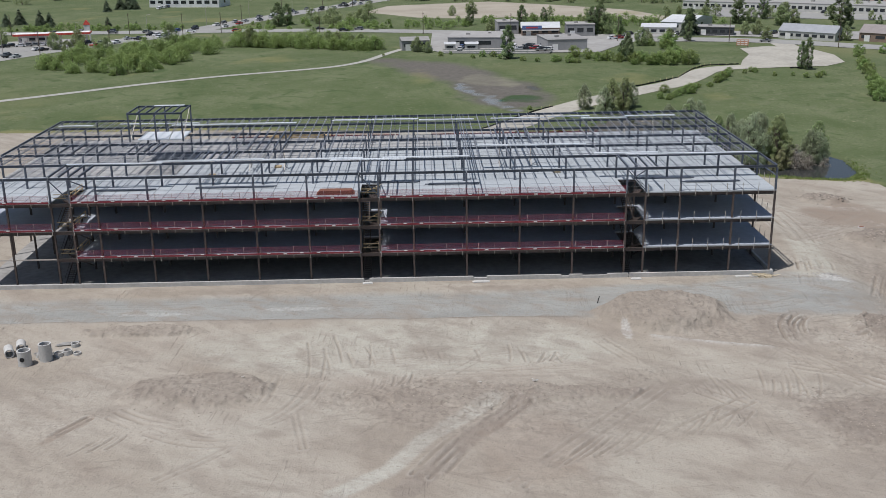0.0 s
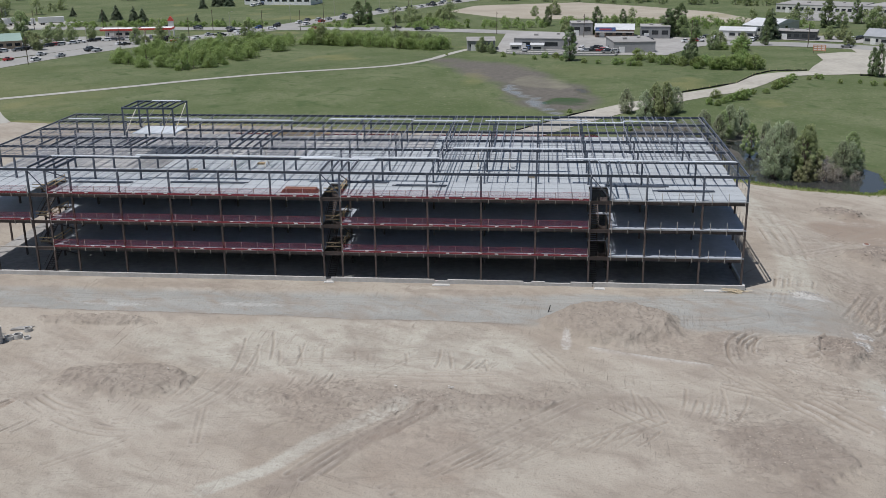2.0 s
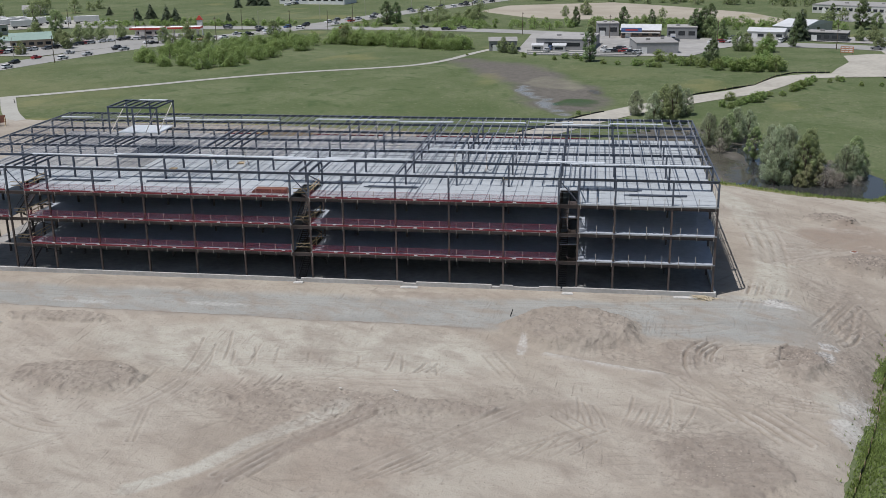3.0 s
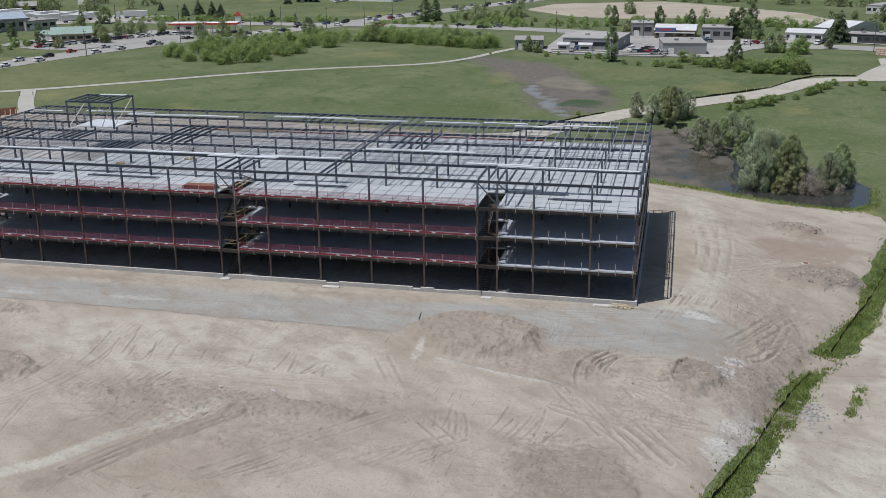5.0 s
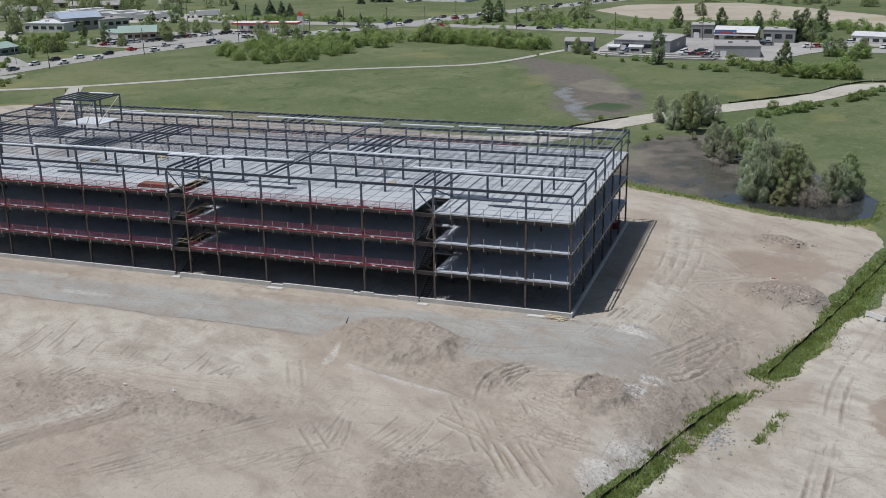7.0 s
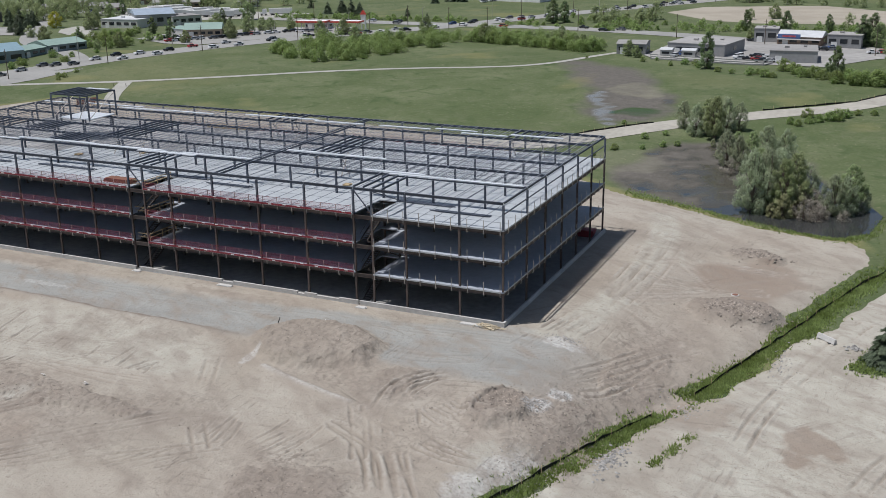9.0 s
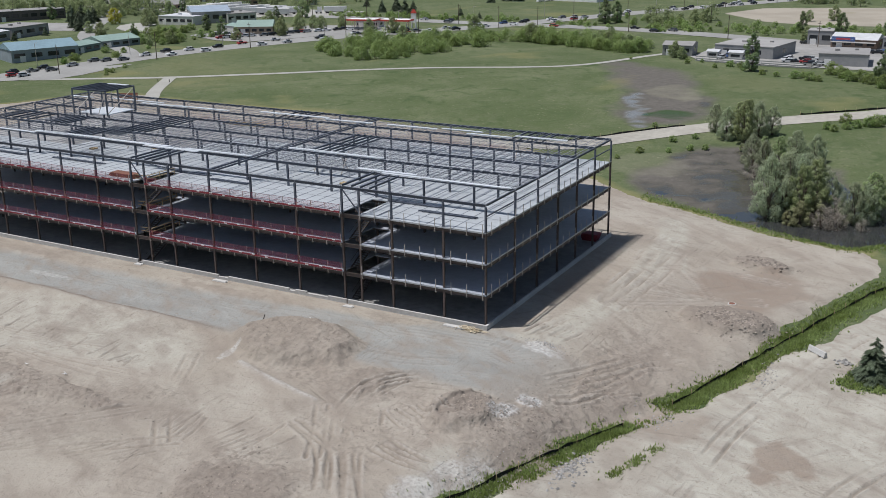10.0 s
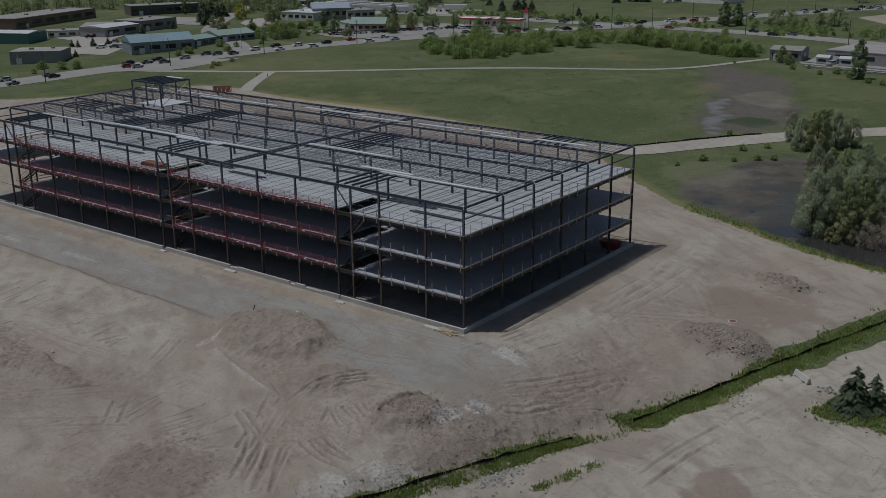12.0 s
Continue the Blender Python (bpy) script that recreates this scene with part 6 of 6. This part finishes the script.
part("skip_body", Shape().hexa([(-1.2, -0.8, 0), (1.2, -0.8, 0), (1.2, 0.8, 0), (-1.2, 0.8, 0), (-1.6, -1, 1.2), (1.6, -1, 1.2), (1.6, 1, 1.2), (-1.6, 1, 1.2)]), RED, box)


def silt_fence(pts, label, tall=0.75):
    f = thing("silt_fence", label, "fence")
    s = Shape()
    p = []
    for a, b in zip(pts[:-1], pts[1:]):
        n = max(2, int(math.dist(a, b) / 1.5))
        p += [(a[0] + (b[0] - a[0]) * k / n, a[1] + (b[1] - a[1]) * k / n) for k in range(n)]
    p.append(tuple(pts[-1]))
    zs = [float(height(x, y)) for x, y in p]
    hs = [tall * rt.uniform(0.55, 1.1) for _ in p]
    off = [rt.uniform(-0.12, 0.12) for _ in p]
    for k in range(len(p) - 1):
        (ax, ay), (bx, by) = p[k], p[k + 1]
        s.quad((ax, ay, zs[k] - 0.1), (bx, by, zs[k + 1] - 0.1), (bx + off[k + 1], by, zs[k + 1] + hs[k + 1]), (ax + off[k], ay, zs[k] + hs[k]))
    part("fabric", s, BLACK, f)
    me = Shape().box(-0.03, -0.03, -0.2, 0.03, 0.03, 1.0).mesh("stake", WOOD)
    for k in range(0, len(p), 2):
        part("stake", me, None, f, at=(p[k][0] + 0.05, p[k][1], zs[k]))


silt_fence([tuple(q) for q in FENCE[:6]], "sagging black silt fence along the grassy ditch", 0.6)
silt_fence([tuple(q) for q in FENCE[6:]], "sagging black silt fence along the grassy ditch", 0.6)
silt_fence([(16, 263), (24, 273), (33, 284.5), (38, 289)], "black silt fence along the haul road", 0.5)
silt_fence([(62, 312), (72, 320), (84, 330), (93, 347), (100, 355.5), (112, 357)], "black silt fence along the haul road", 0.5)
silt_fence([(126, 345.5), (134, 346)], "black silt fence along the haul road", 0.5)

# ---- things by the path ----
for x, y in ((-144.5, 290.2), (-140.5, 291.5)):
    z = float(height(x, y))
    s = Shape().tube((x, y, z), (x, y, z + 1.1), 0.11, 0.1, 8)
    s.tube((x, y, z + 1.1), (x, y, z + 1.16), 0.13, 0.05, 8)
    tagged(part("bollard", s, BLACK), "dark bollard at the mouth of the path", "bollard", "path bollards")
z = float(height(-128, 260))
panel = thing("propped_panel", "rusty formwork panel propped on pale timber legs", "panel", (-128, 260, z), 38)
part("panel_sheet", Shape().hexa([(-3, 0.6, 1.0), (3, 0.6, 1.0), (3, 0.7, 1.0), (-3, 0.7, 1.0), (-3, 1.2, 2.9), (3, 1.2, 2.9), (3, 1.3, 2.9), (-3, 1.3, 2.9)]), RUSTY, panel)
for k in range(5):
    x = -2.8 + 1.4 * k
    part("prop", Shape().bar((x - 0.4, -1.2, 0), (x, 1.15, 2.4), 0.14), WOOD, panel, "pale timber prop")
    part("prop", Shape().bar((x, 1.4, 0), (x, 0.6, 1.6), 0.14), WOOD, panel)

# ---- far buildings ----
def house(name, x, y, w, d, h, turn, wall, roof, label, gable=0.0, windows=4, door=True):
    """Walls, roof, windows and a door; the front faces -y before it is turned, and its left corner stands at (x, y)."""
    ob = thing(name, label, "building", (x, y, float(height(x, y)) - 0.1), turn)
    part("wall", Shape().box(0, 0, 0, w, d, h), wall, ob)
    r = Shape()
    if gable:
        r.hexa([(-0.3, -0.3, h), (w + 0.3, -0.3, h), (w + 0.3, d + 0.3, h), (-0.3, d + 0.3, h), (-0.3, d / 2 - 0.05, h + gable), (w + 0.3, d / 2 - 0.05, h + gable), (w + 0.3, d / 2 + 0.05, h + gable), (-0.3, d / 2 + 0.05, h + gable)])
    else:
        r.box(-0.15, -0.15, h, w + 0.15, d + 0.15, h + 0.25)
        r.box(w * 0.3, d * 0.4, h + 0.25, w * 0.3 + 1.6, d * 0.4 + 1.4, h + 1.0)
        r.box(w * 0.7, d * 0.6, h + 0.25, w * 0.7 + 1.2, d * 0.6 + 1.2, h + 0.85)
    part("roof", r, roof, ob)
    for k in range(windows):
        c = w * (k + 0.5) / windows
        part("window", Shape().box(c - 0.35 * w / windows, -0.06, h * 0.38, c + 0.3 * w / windows, 0.02, h * 0.72), GLASS, ob)
    if windows:
        c = d * 0.5
        part("window", Shape().box(w - 0.02, c - 1.6, h * 0.38, w + 0.06, c + 1.6, h * 0.7), GLASS, ob)
    if door:
        part("door", Shape().box(w * 0.12, -0.07, 0, w * 0.12 + 2.2, 0.03, min(2.6, h * 0.75)), WHITE, ob, "pale door")
    return ob


GREYWALL = material("grey_block_wall", (0.3, 0.3, 0.3), 0.9, 0.0, 0.12, 0.8, obj_random=0.12)
PALEWALL = material("pale_siding", (0.55, 0.54, 0.51), 0.8, 0.0, 0.1, 0.8, obj_random=0.1)
BROWNWALL = material("brown_brick_wall", (0.25, 0.18, 0.14), 0.9, 0.0, 0.15, 1.0, obj_random=0.15)
DARKROOF = material("grey_flat_roof", (0.3, 0.29, 0.28), 0.9, 0.0, 0.15, 0.5, obj_random=0.12)
WHITEROOF = material("white_metal_roof", (0.55, 0.56, 0.57), 0.6, 0.0, 0.12, 0.5)
BLUEROOF = material("slate_blue_roof", (0.2, 0.3, 0.35), 0.6, 0.0, 0.12, 0.8)
GREENROOF = material("faded_green_roof", (0.24, 0.33, 0.29), 0.7, 0.0, 0.12, 0.8)
TEALWALL = material("teal_siding", (0.1, 0.22, 0.22), 0.7, 0.0, 0.12, 0.8)

house("workshop", 11.4, 418, 22, 24, 4.4, -8, GREYWALL, DARKROOF, "long grey block workshop with a flat roof", windows=1)
house("shed", -7, 413, 11, 12, 4.0, 6, GREYWALL, DARKROOF, "grey shed beside the path", 1.0, 2)
house("yard_shed", 10.1, 412, 4.2, 4, 2.5, 0, PALEWALL, WHITEROOF, "small pale shed with a white roof", 0.7, 1, False)
house("yard_shed", 18.3, 411, 5.0, 4, 2.6, 0, PALEWALL, WHITEROOF, "small pale shed with a white roof", 0.7, 1, False)
house("block_building", 35.5, 468, 9.5, 11, 5.6, 3, GREYWALL, DARKROOF, "plain grey block building", windows=2)
st = house("store", 45.6, 461, 17, 14, 3.6, -4, BROWNWALL, WHITEROOF, "low store with a blue and red fascia", 2.0, 4)
part("fascia", Shape().box(0.2, -0.25, 2.9, 9, -0.06, 4.6), material("blue_fascia", (0.1, 0.16, 0.35), 0.5), st, "blue fascia board")
part("fascia", Shape().box(2.0, -0.29, 3.4, 7.2, -0.255, 4.1), material("red_lettering_panel", (0.5, 0.08, 0.1), 0.5), st, "red bar where the shop's name stands")
part("awning", Shape().hexa([(0.1, -1.4, 2.4), (16.8, -1.4, 2.4), (16.8, -0.06, 2.6), (0.1, -0.06, 2.6), (0.1, -1.4, 2.55), (16.8, -1.4, 2.55), (16.8, -0.06, 2.85), (0.1, -0.06, 2.85)]), DARKROOF, st, "shallow dark awning")
house("low_workshop", 50.5, 405, 16, 20, 4.2, 6, GREYWALL, DARKROOF, "low grey workshop near the meadow", windows=0)
house("corner_shop", 65, 456, 12.5, 12, 5.2, -4, GREYWALL, DARKROOF, "grey two-storey corner shop with a flat roof", windows=3)
house("roadside_hall", 98.8, 459, 15, 12, 3.4, -16, PALEWALL, WHITEROOF, "roadside hall with a white roof", 1.2, 4)
house("long_hall", 112, 478, 14, 34, 3.8, -32, PALEWALL, WHITEROOF, "long hall with a bright white roof", 2.0, 3)
house("dark_store", 122, 453, 16, 10, 3.6, -18, material("charcoal_siding", (0.06, 0.065, 0.07), 0.7), DARKROOF, "dark charcoal roadside store with windows", windows=5)
house("motel", 152.8, 436, 24, 9, 3.4, -42, PALEWALL, material("blue_grey_shingle", (0.3, 0.31, 0.33), 0.8), "long low pale building with a grey shingle roof", 2.8, 7)
house("boat_shop", 181, 421, 17, 12, 3.6, -40, BROWNWALL, material("brown_shingle", (0.27, 0.24, 0.23), 0.9), "shop with a brown hipped roof by the road", 3.0, 3)
house("large_store", 150, 590, 44, 30, 4.4, -30, PALEWALL, DARKROOF, "large pale store beyond the street", windows=14)
house("large_store", 190, 568, 70, 30, 4.8, -37, PALEWALL, DARKROOF, "large pale store beyond the street", windows=20)
house("large_store", 240, 620, 60, 34, 5.0, -37, material("pink_siding", (0.5, 0.38, 0.36), 0.8), WHITEROOF, "large pinkish store beyond the street", windows=8)
house("glass_office", -170, 662, 46, 20, 6.0, -10, material("white_panel", (0.75, 0.75, 0.75), 0.6), DARKROOF, "white office with long dark windows", windows=9)
house("blue_roofed_hall", -232, 302, 26.5, 15, 5.0, 69, material("blue_grey_siding", (0.27, 0.31, 0.34), 0.7), BLUEROOF, "blue-grey hall with a slate blue pitched roof", 2.6, 4)
house("green_roofed_wing", -226, 329.5, 14, 12, 3.2, 98, material("teal_grey_siding", (0.17, 0.22, 0.23), 0.7), GREENROOF, "low wing with a faded green roof", 1.2, 3)
house("green_roofed_wing", -228, 344.5, 19, 14, 3.2, 81, material("slate_grey_siding", (0.2, 0.24, 0.26), 0.7), GREENROOF, "low wing with a faded green roof", 1.8, 4)
house("grey_shed", -259, 264, 20, 14, 5.0, 41, GREYWALL, DARKROOF, "grey shed by the highway", windows=0)
house("teal_hall", -331, 293, 24, 14, 5.2, 23, TEALWALL, WHITEROOF, "teal hall with a pale roof", 0.8, 0)
house("grey_hall", -293, 332, 23, 16, 4.6, 102, GREYWALL, WHITEROOF, "plain grey hall with a pale roof", 0.8, 2)
house("grey_hall", -299, 357, 25, 18, 5.0, 100, GREYWALL, DARKROOF, "plain grey hall with a flat roof", windows=3)
house("long_hall", -318, 318, 22, 10, 3.2, 62, PALEWALL, DARKROOF, "long low pale hall with a flat roof", windows=5)
house("brick_hall", -366, 330, 70, 22, 5.6, 112, BROWNWALL, DARKROOF, "long brown brick hall with loading doors", windows=6)
house("office_block", -383, 412, 40, 16, 5.4, 67, material("dark_brick_wall", (0.13, 0.115, 0.11), 0.9), DARKROOF, "dark brick office block with long windows", windows=8)
house("modern_office", -286, 438, 22, 20, 4.4, 6, PALEWALL, WHITEROOF, "pale office with a flat roof beside the highway", windows=5)
house("modern_office", -270, 446, 20, 24, 6.2, 48, GREYWALL, material("blue_metal_roof", (0.32, 0.38, 0.45), 0.5), "grey office with a slanted blue metal roof", 2.4, 4)
house("modern_office", -256, 458, 16, 18, 4.6, 62, PALEWALL, DARKROOF, "pale office wing with long dark windows", windows=4)
house("bank", -212, 412, 17, 14, 3.6, 32, material("tan_brick_wall", (0.36, 0.29, 0.22), 0.9), GREENROOF, "tan brick bank with a pale green hipped roof", 2.6, 5)
house("bank_canopy", -225, 419, 13, 9, 3.4, -20, PALEWALL, GREENROOF, "pale drive-through canopy with a green roof", 1.0, 0, False)
house("kiosk", -178, 462, 12, 8, 3.4, 12, PALEWALL, DARKROOF, "pale flat-roofed shop of the filling station", windows=3)
rh = random.Random(31)
for x, y, a in ((-372, 520, 20), (-352, 512, 35), (-392, 500, 10), (-332, 560, 30), (-352, 555, 15), (-405, 545, 30), (-300, 575, 25), (-380, 575, 40)):
    house("far_house", x, y, rh.uniform(11, 15), rh.uniform(8, 10), 3.4, a, rh.choice((PALEWALL, GREYWALL, BROWNWALL)), DARKROOF, "small far house with a grey pitched roof among trees", rh.uniform(2.2, 3.0), 3)

for x, y, a in ((-176, 451, 10), (-159.5, 455, 10)):
    c = thing("filling_station_canopy", "red and white canopy over the fuel pumps", "canopy", (x, y, float(height(x, y))), a, "fuel canopies")
    part("canopy_roof", Shape().box(0, 0, 4.2, 15, 7, 5.0), REDPAINT, c)
    part("canopy_top", Shape().box(0.3, 0.3, 5.0, 14.7, 6.7, 5.05), WHITE, c)
    for px, py in ((2, 2), (13, 2), (2, 5), (13, 5)):
        part("post", Shape().box(px - 0.15, py - 0.15, 0, px + 0.15, py + 0.15, 4.2), WHITE, c)
    for px in (4.5, 7.5, 10.5):
        part("fuel_pump", Shape().box(px - 0.5, 3, 0, px + 0.5, 3.6, 1.7), WHITE, c)
z = float(height(-150, 471))
py = thing("pylon_sign", "white pylon sign with a red top", "sign", (-150, 471, z))
part("pylon_leg", Shape().box(-1.3, -0.4, 0, -0.9, 0.4, 7), WHITE, py)
part("pylon_leg", Shape().box(0.9, -0.4, 0, 1.3, 0.4, 7), WHITE, py)
part("pylon_panel", Shape().box(-0.9, -0.3, 2.5, 0.9, 0.3, 7), WHITE, py)
part("pylon_top", Shape().hexa([(-1.6, -0.5, 7), (1.6, -0.5, 7), (1.6, 0.5, 7), (-1.6, 0.5, 7), (-0.2, -0.4, 9), (0.2, -0.4, 9), (0.2, 0.4, 9), (-0.2, 0.4, 9)]), REDPAINT, py)

# ---- vehicles ----
PAINTS = [material(f"{n}_car_paint", c, 0.35, 0.0, 0.05, 1) for n, c in (("white", (0.75, 0.75, 0.75)), ("silver", (0.45, 0.46, 0.47)), ("black", (0.02, 0.02, 0.022)), ("blue", (0.05, 0.1, 0.25)), ("red", (0.35, 0.03, 0.03)), ("grey", (0.15, 0.155, 0.16)))]
PAINT_NAMES = ["white", "silver", "black", "blue", "red", "grey"]
WHEEL = Shape().tube((-0.1, 0, 0), (0.1, 0, 0), 0.33, 0.33, 12).mesh("wheel", TYRE)


def car_kind(paint, pickup):
    c = thing("car", f"{PAINT_NAMES[paint]} {'pickup truck' if pickup else 'car'} on the asphalt", "car")
    b = Shape()
    b.hexa([(-0.9, -2.25, 0.3), (0.9, -2.25, 0.3), (0.9, 2.25, 0.3), (-0.9, 2.25, 0.3), (-0.86, -2.2, 0.9), (0.86, -2.2, 0.9), (0.86, 2.15, 0.95), (-0.86, 2.15, 0.95)])
    lo, hi, l2, h2 = (-0.2, 1.2, 0.1, 0.9) if pickup else (-1.9, 1.1, -1.5, 0.5)
    b.hexa([(-0.7, l2, 1.42), (0.7, l2, 1.42), (0.7, h2, 1.42), (-0.7, h2, 1.42), (-0.66, l2 + 0.05, 1.5), (0.66, l2 + 0.05, 1.5), (0.66, h2 - 0.05, 1.5), (-0.66, h2 - 0.05, 1.5)])
    part("body", b, PAINTS[paint], c)
    part("cabin_glass", Shape().hexa([(-0.82, lo, 0.92), (0.82, lo, 0.92), (0.82, hi, 0.92), (-0.82, hi, 0.92), (-0.7, l2, 1.415), (0.7, l2, 1.415), (0.7, h2, 1.415), (-0.7, h2, 1.415)]), GLASS, c)
    for x in (-0.82, 0.82):
        for y in (-1.4, 1.4):
            part("wheel", WHEEL, None, c, at=(x, y, 0.33))
    return c


cars = [car_kind(p, k) for p in range(6) for k in (False, True)]
rc = random.Random(8)
CAR_SHARE = [5, 2, 4, 1, 6, 2, 1.2, 0.5, 0.9, 0.4, 5, 2]


def put_car(x, y, turn, lift=0.14, group="road traffic"):
    ob = copy_thing(rc.choices(cars, CAR_SHARE)[0], Matrix.Translation((x, y, float(height(x, y)) + lift)) @ pose(0, 0, 0, 0, 0, turn + rc.uniform(-2, 2)))
    tagged(ob, group=group)


def along(way, spacing, lanes, chance, lift, start=0):
    d = np.concatenate([[0], np.cumsum(np.linalg.norm(np.diff(way, axis=0), axis=1))])
    for lane in lanes:
        s = start + rc.uniform(0, spacing)
        while s < d[-1] - 5:
            i = int(np.searchsorted(d, s)) - 1
            u = (s - d[i]) / (d[i + 1] - d[i])
            p, t = way[i] * (1 - u) + way[i + 1] * u, way[i + 1] - way[i]
            t = t / np.linalg.norm(t)
            if rc.random() < chance:
                q = p + np.array([-t[1], t[0]]) * lane
                put_car(q[0], q[1], math.degrees(math.atan2(t[1], t[0])) - 90 + (180 if lane > 0 else 0), lift)
            s += spacing * rc.uniform(0.7, 1.5)


along(highway, 14, (-5.5, -2, 2, 5.5), 0.58, 0.11)
along(crossroad, 20, (-4, 3), 0.35, 0.14)
for cx, cy, n, a in ((-206, 394, 6, 60), (-218, 404, 6, 15), (-196, 408, 5, 60), (-190, 424, 6, 60), (-182, 438, 6, 60), (-172, 448, 5, 20), (16, 410, 4, 80), (44, 418, 4, 0), (56, 446, 5, 0), (80, 440, 4, 20), (110, 444, 5, 70), (150, 446, 4, 45), (-262, 308, 5, 40), (-300, 328, 5, 80), (205, 560, 12, 50), (215, 548, 12, 50), (-160, 645, 10, 80), (40, 408, 4, 8), (38, 414, 3, 80), (45, 404, 3, 10), (90, 456, 4, 20), (-272, 322, 5, 60), (-310, 344, 5, 60), (-320, 500, 6, 30), (-300, 492, 6, 30)):
    for k in range(n):
        if rc.random() < 0.8:
            put_car(cx + 2.9 * k * math.cos(radians(a - 90 + 90)), cy + 2.9 * k * math.sin(radians(a)), a + 90, 0.22, "parked cars")
discard(cars)
yard_fence = thing("yard_fence", "dark chain-link fence round the workshop yard", "fence")
fence_mesh = Shape().box(-0.04, -0.04, 0, 0.04, 0.04, 1.9).mesh("fence_post", GREYWALL)
corners = [(9, 401.5), (22, 399), (36, 396.5), (50, 395.5), (52, 403)]
for (ax, ay), (bx, by) in zip(corners[:-1], corners[1:]):
    n = int(math.dist((ax, ay), (bx, by)) / 2.6)
    for k in range(n):
        x, y = ax + (bx - ax) * k / n, ay + (by - ay) * k / n
        part("fence_post", fence_mesh, None, yard_fence, at=(x, y, float(height(x, y))))
    za, zb = float(height(ax, ay)), float(height(bx, by))
    for h in (0.3, 1.0, 1.75):
        part("fence_rail", Shape().bar((ax, ay, za + h), (bx, by, zb + h), 0.09, 0.3), GREYWALL, yard_fence)
CHASSIS = material("dark_chassis", (0.04, 0.04, 0.045), 0.7)
for k, (x, y, a) in enumerate([(-258 - 15 * (k % 5) + rc.uniform(-2, 2), 502 + 9 * (k // 5) + 5 * (k % 5) * 0.2, (-55, -30, -48)[k // 5] + rc.uniform(-3, 3)) for k in range(15)] + [(-236, 528, -62), (-322, 526, -40), (-318, 534, -40)]):
    t = thing("trailer", "white box trailer parked in the yard", "trailer", (x, y, float(height(x, y)) + 0.18), a, "box trailers")
    part("box", Shape().box(-1.25, -6.5, 1.1, 1.25, 6.5, 3.9), WHITE, t)
    part("chassis", Shape().box(-0.5, -6.2, 0.8, 0.5, 6.2, 1.1), CHASSIS, t)
    for yy in (-5, -3.9, 4.5):
        part("wheel", Shape().tube((-1.2, yy, 0.5), (1.2, yy, 0.5), 0.5, 0.5, 12), TYRE, t)
    if k == 15:
        part("tractor_cab", Shape().box(-1.2, -10.2, 0.9, 1.2, -7.9, 3.6).box(-1.1, -11.4, 0.6, 1.1, -10.2, 1.9), WHITE, t, "white lorry cab")
        for yy in (-10.8, -8.4):
            part("wheel", Shape().tube((-1.15, yy, 0.5), (1.15, yy, 0.5), 0.5, 0.5, 12), TYRE, t)

# ---- roadside board ----
zb = float(height(127.5, 404))
board = thing("roadside_board", "weathered orange and white notice board on posts", "sign", (127.5, 404, zb), -14)
part("panel", Shape().box(-2.3, -0.06, 1.0, 2.3, 0.06, 3.3), material("faded_orange_paint", (0.5, 0.24, 0.14), 0.7), board, "faded orange panel")
for zz in (1.3, 2.0, 2.7):
    for k in range(3):
        part("lettering_bar", Shape().box(-2.0 + 1.4 * k, -0.075, zz, -0.9 + 1.4 * k, -0.062, zz + 0.35), WHITE, board, "pale bar of lettering")
for xx in (-2.0, 2.0):
    part("post", Shape().box(xx - 0.08, 0.062, 0, xx + 0.08, 0.2, 3.1), BARK, board)

# ---- poles along the roads ----
def pole(x, y, h, turn, group):
    ob = thing("utility_pole", "weathered wooden utility pole with a crossarm", "pole", (x, y, float(height(x, y))), turn, group)
    part("shaft", Shape().tube((0, 0, 0), (0, 0, h), 0.17, 0.11, 8), BARK, ob)
    part("crossarm", Shape().bar((-1.2, 0, h - 0.8), (1.2, 0, h - 0.8), 0.12), BARK, ob)


def lamp(x, y, h, turn):
    ob = thing("street_lamp", "grey street lamp with a curved arm", "street lamp", (x, y, float(height(x, y))), turn, "street lamps")
    part("shaft", Shape().tube((0, 0, 0), (0, 0, h), 0.12, 0.07, 8), RAIL, ob)
    part("arm", Shape().bar((0, 0, h), (1.8, 0, h + 0.4), 0.07), RAIL, ob)
    part("lamp_head", Shape().box(1.6, -0.15, h + 0.33, 2.3, 0.15, h + 0.46), RAIL, ob)


d = np.concatenate([[0], np.cumsum(np.linalg.norm(np.diff(highway, axis=0), axis=1))])
for k, s0 in enumerate(np.arange(150, d[-1] - 10, 44)):
    i = int(np.searchsorted(d, s0)) - 1
    t = (highway[i + 1] - highway[i]) / np.linalg.norm(highway[i + 1] - highway[i])
    q = highway[i] + np.array([t[1], -t[0]]) * 10.5
    pole(q[0], q[1], 10.5, math.degrees(math.atan2(t[1], t[0])) + 90, "highway poles")
    q = highway[i] - np.array([t[1], -t[0]]) * 10.5
    lamp(q[0], q[1], 9, math.degrees(math.atan2(t[1], t[0])) - 90)
d = np.concatenate([[0], np.cumsum(np.linalg.norm(np.diff(crossroad, axis=0), axis=1))])
for s0 in np.arange(200, d[-1] - 10, 48):
    i = int(np.searchsorted(d, s0)) - 1
    t = (crossroad[i + 1] - crossroad[i]) / np.linalg.norm(crossroad[i + 1] - crossroad[i])
    q = crossroad[i] + np.array([t[1], -t[0]]) * 9.5
    pole(q[0], q[1], 10, math.degrees(math.atan2(t[1], t[0])) + 90, "street poles")
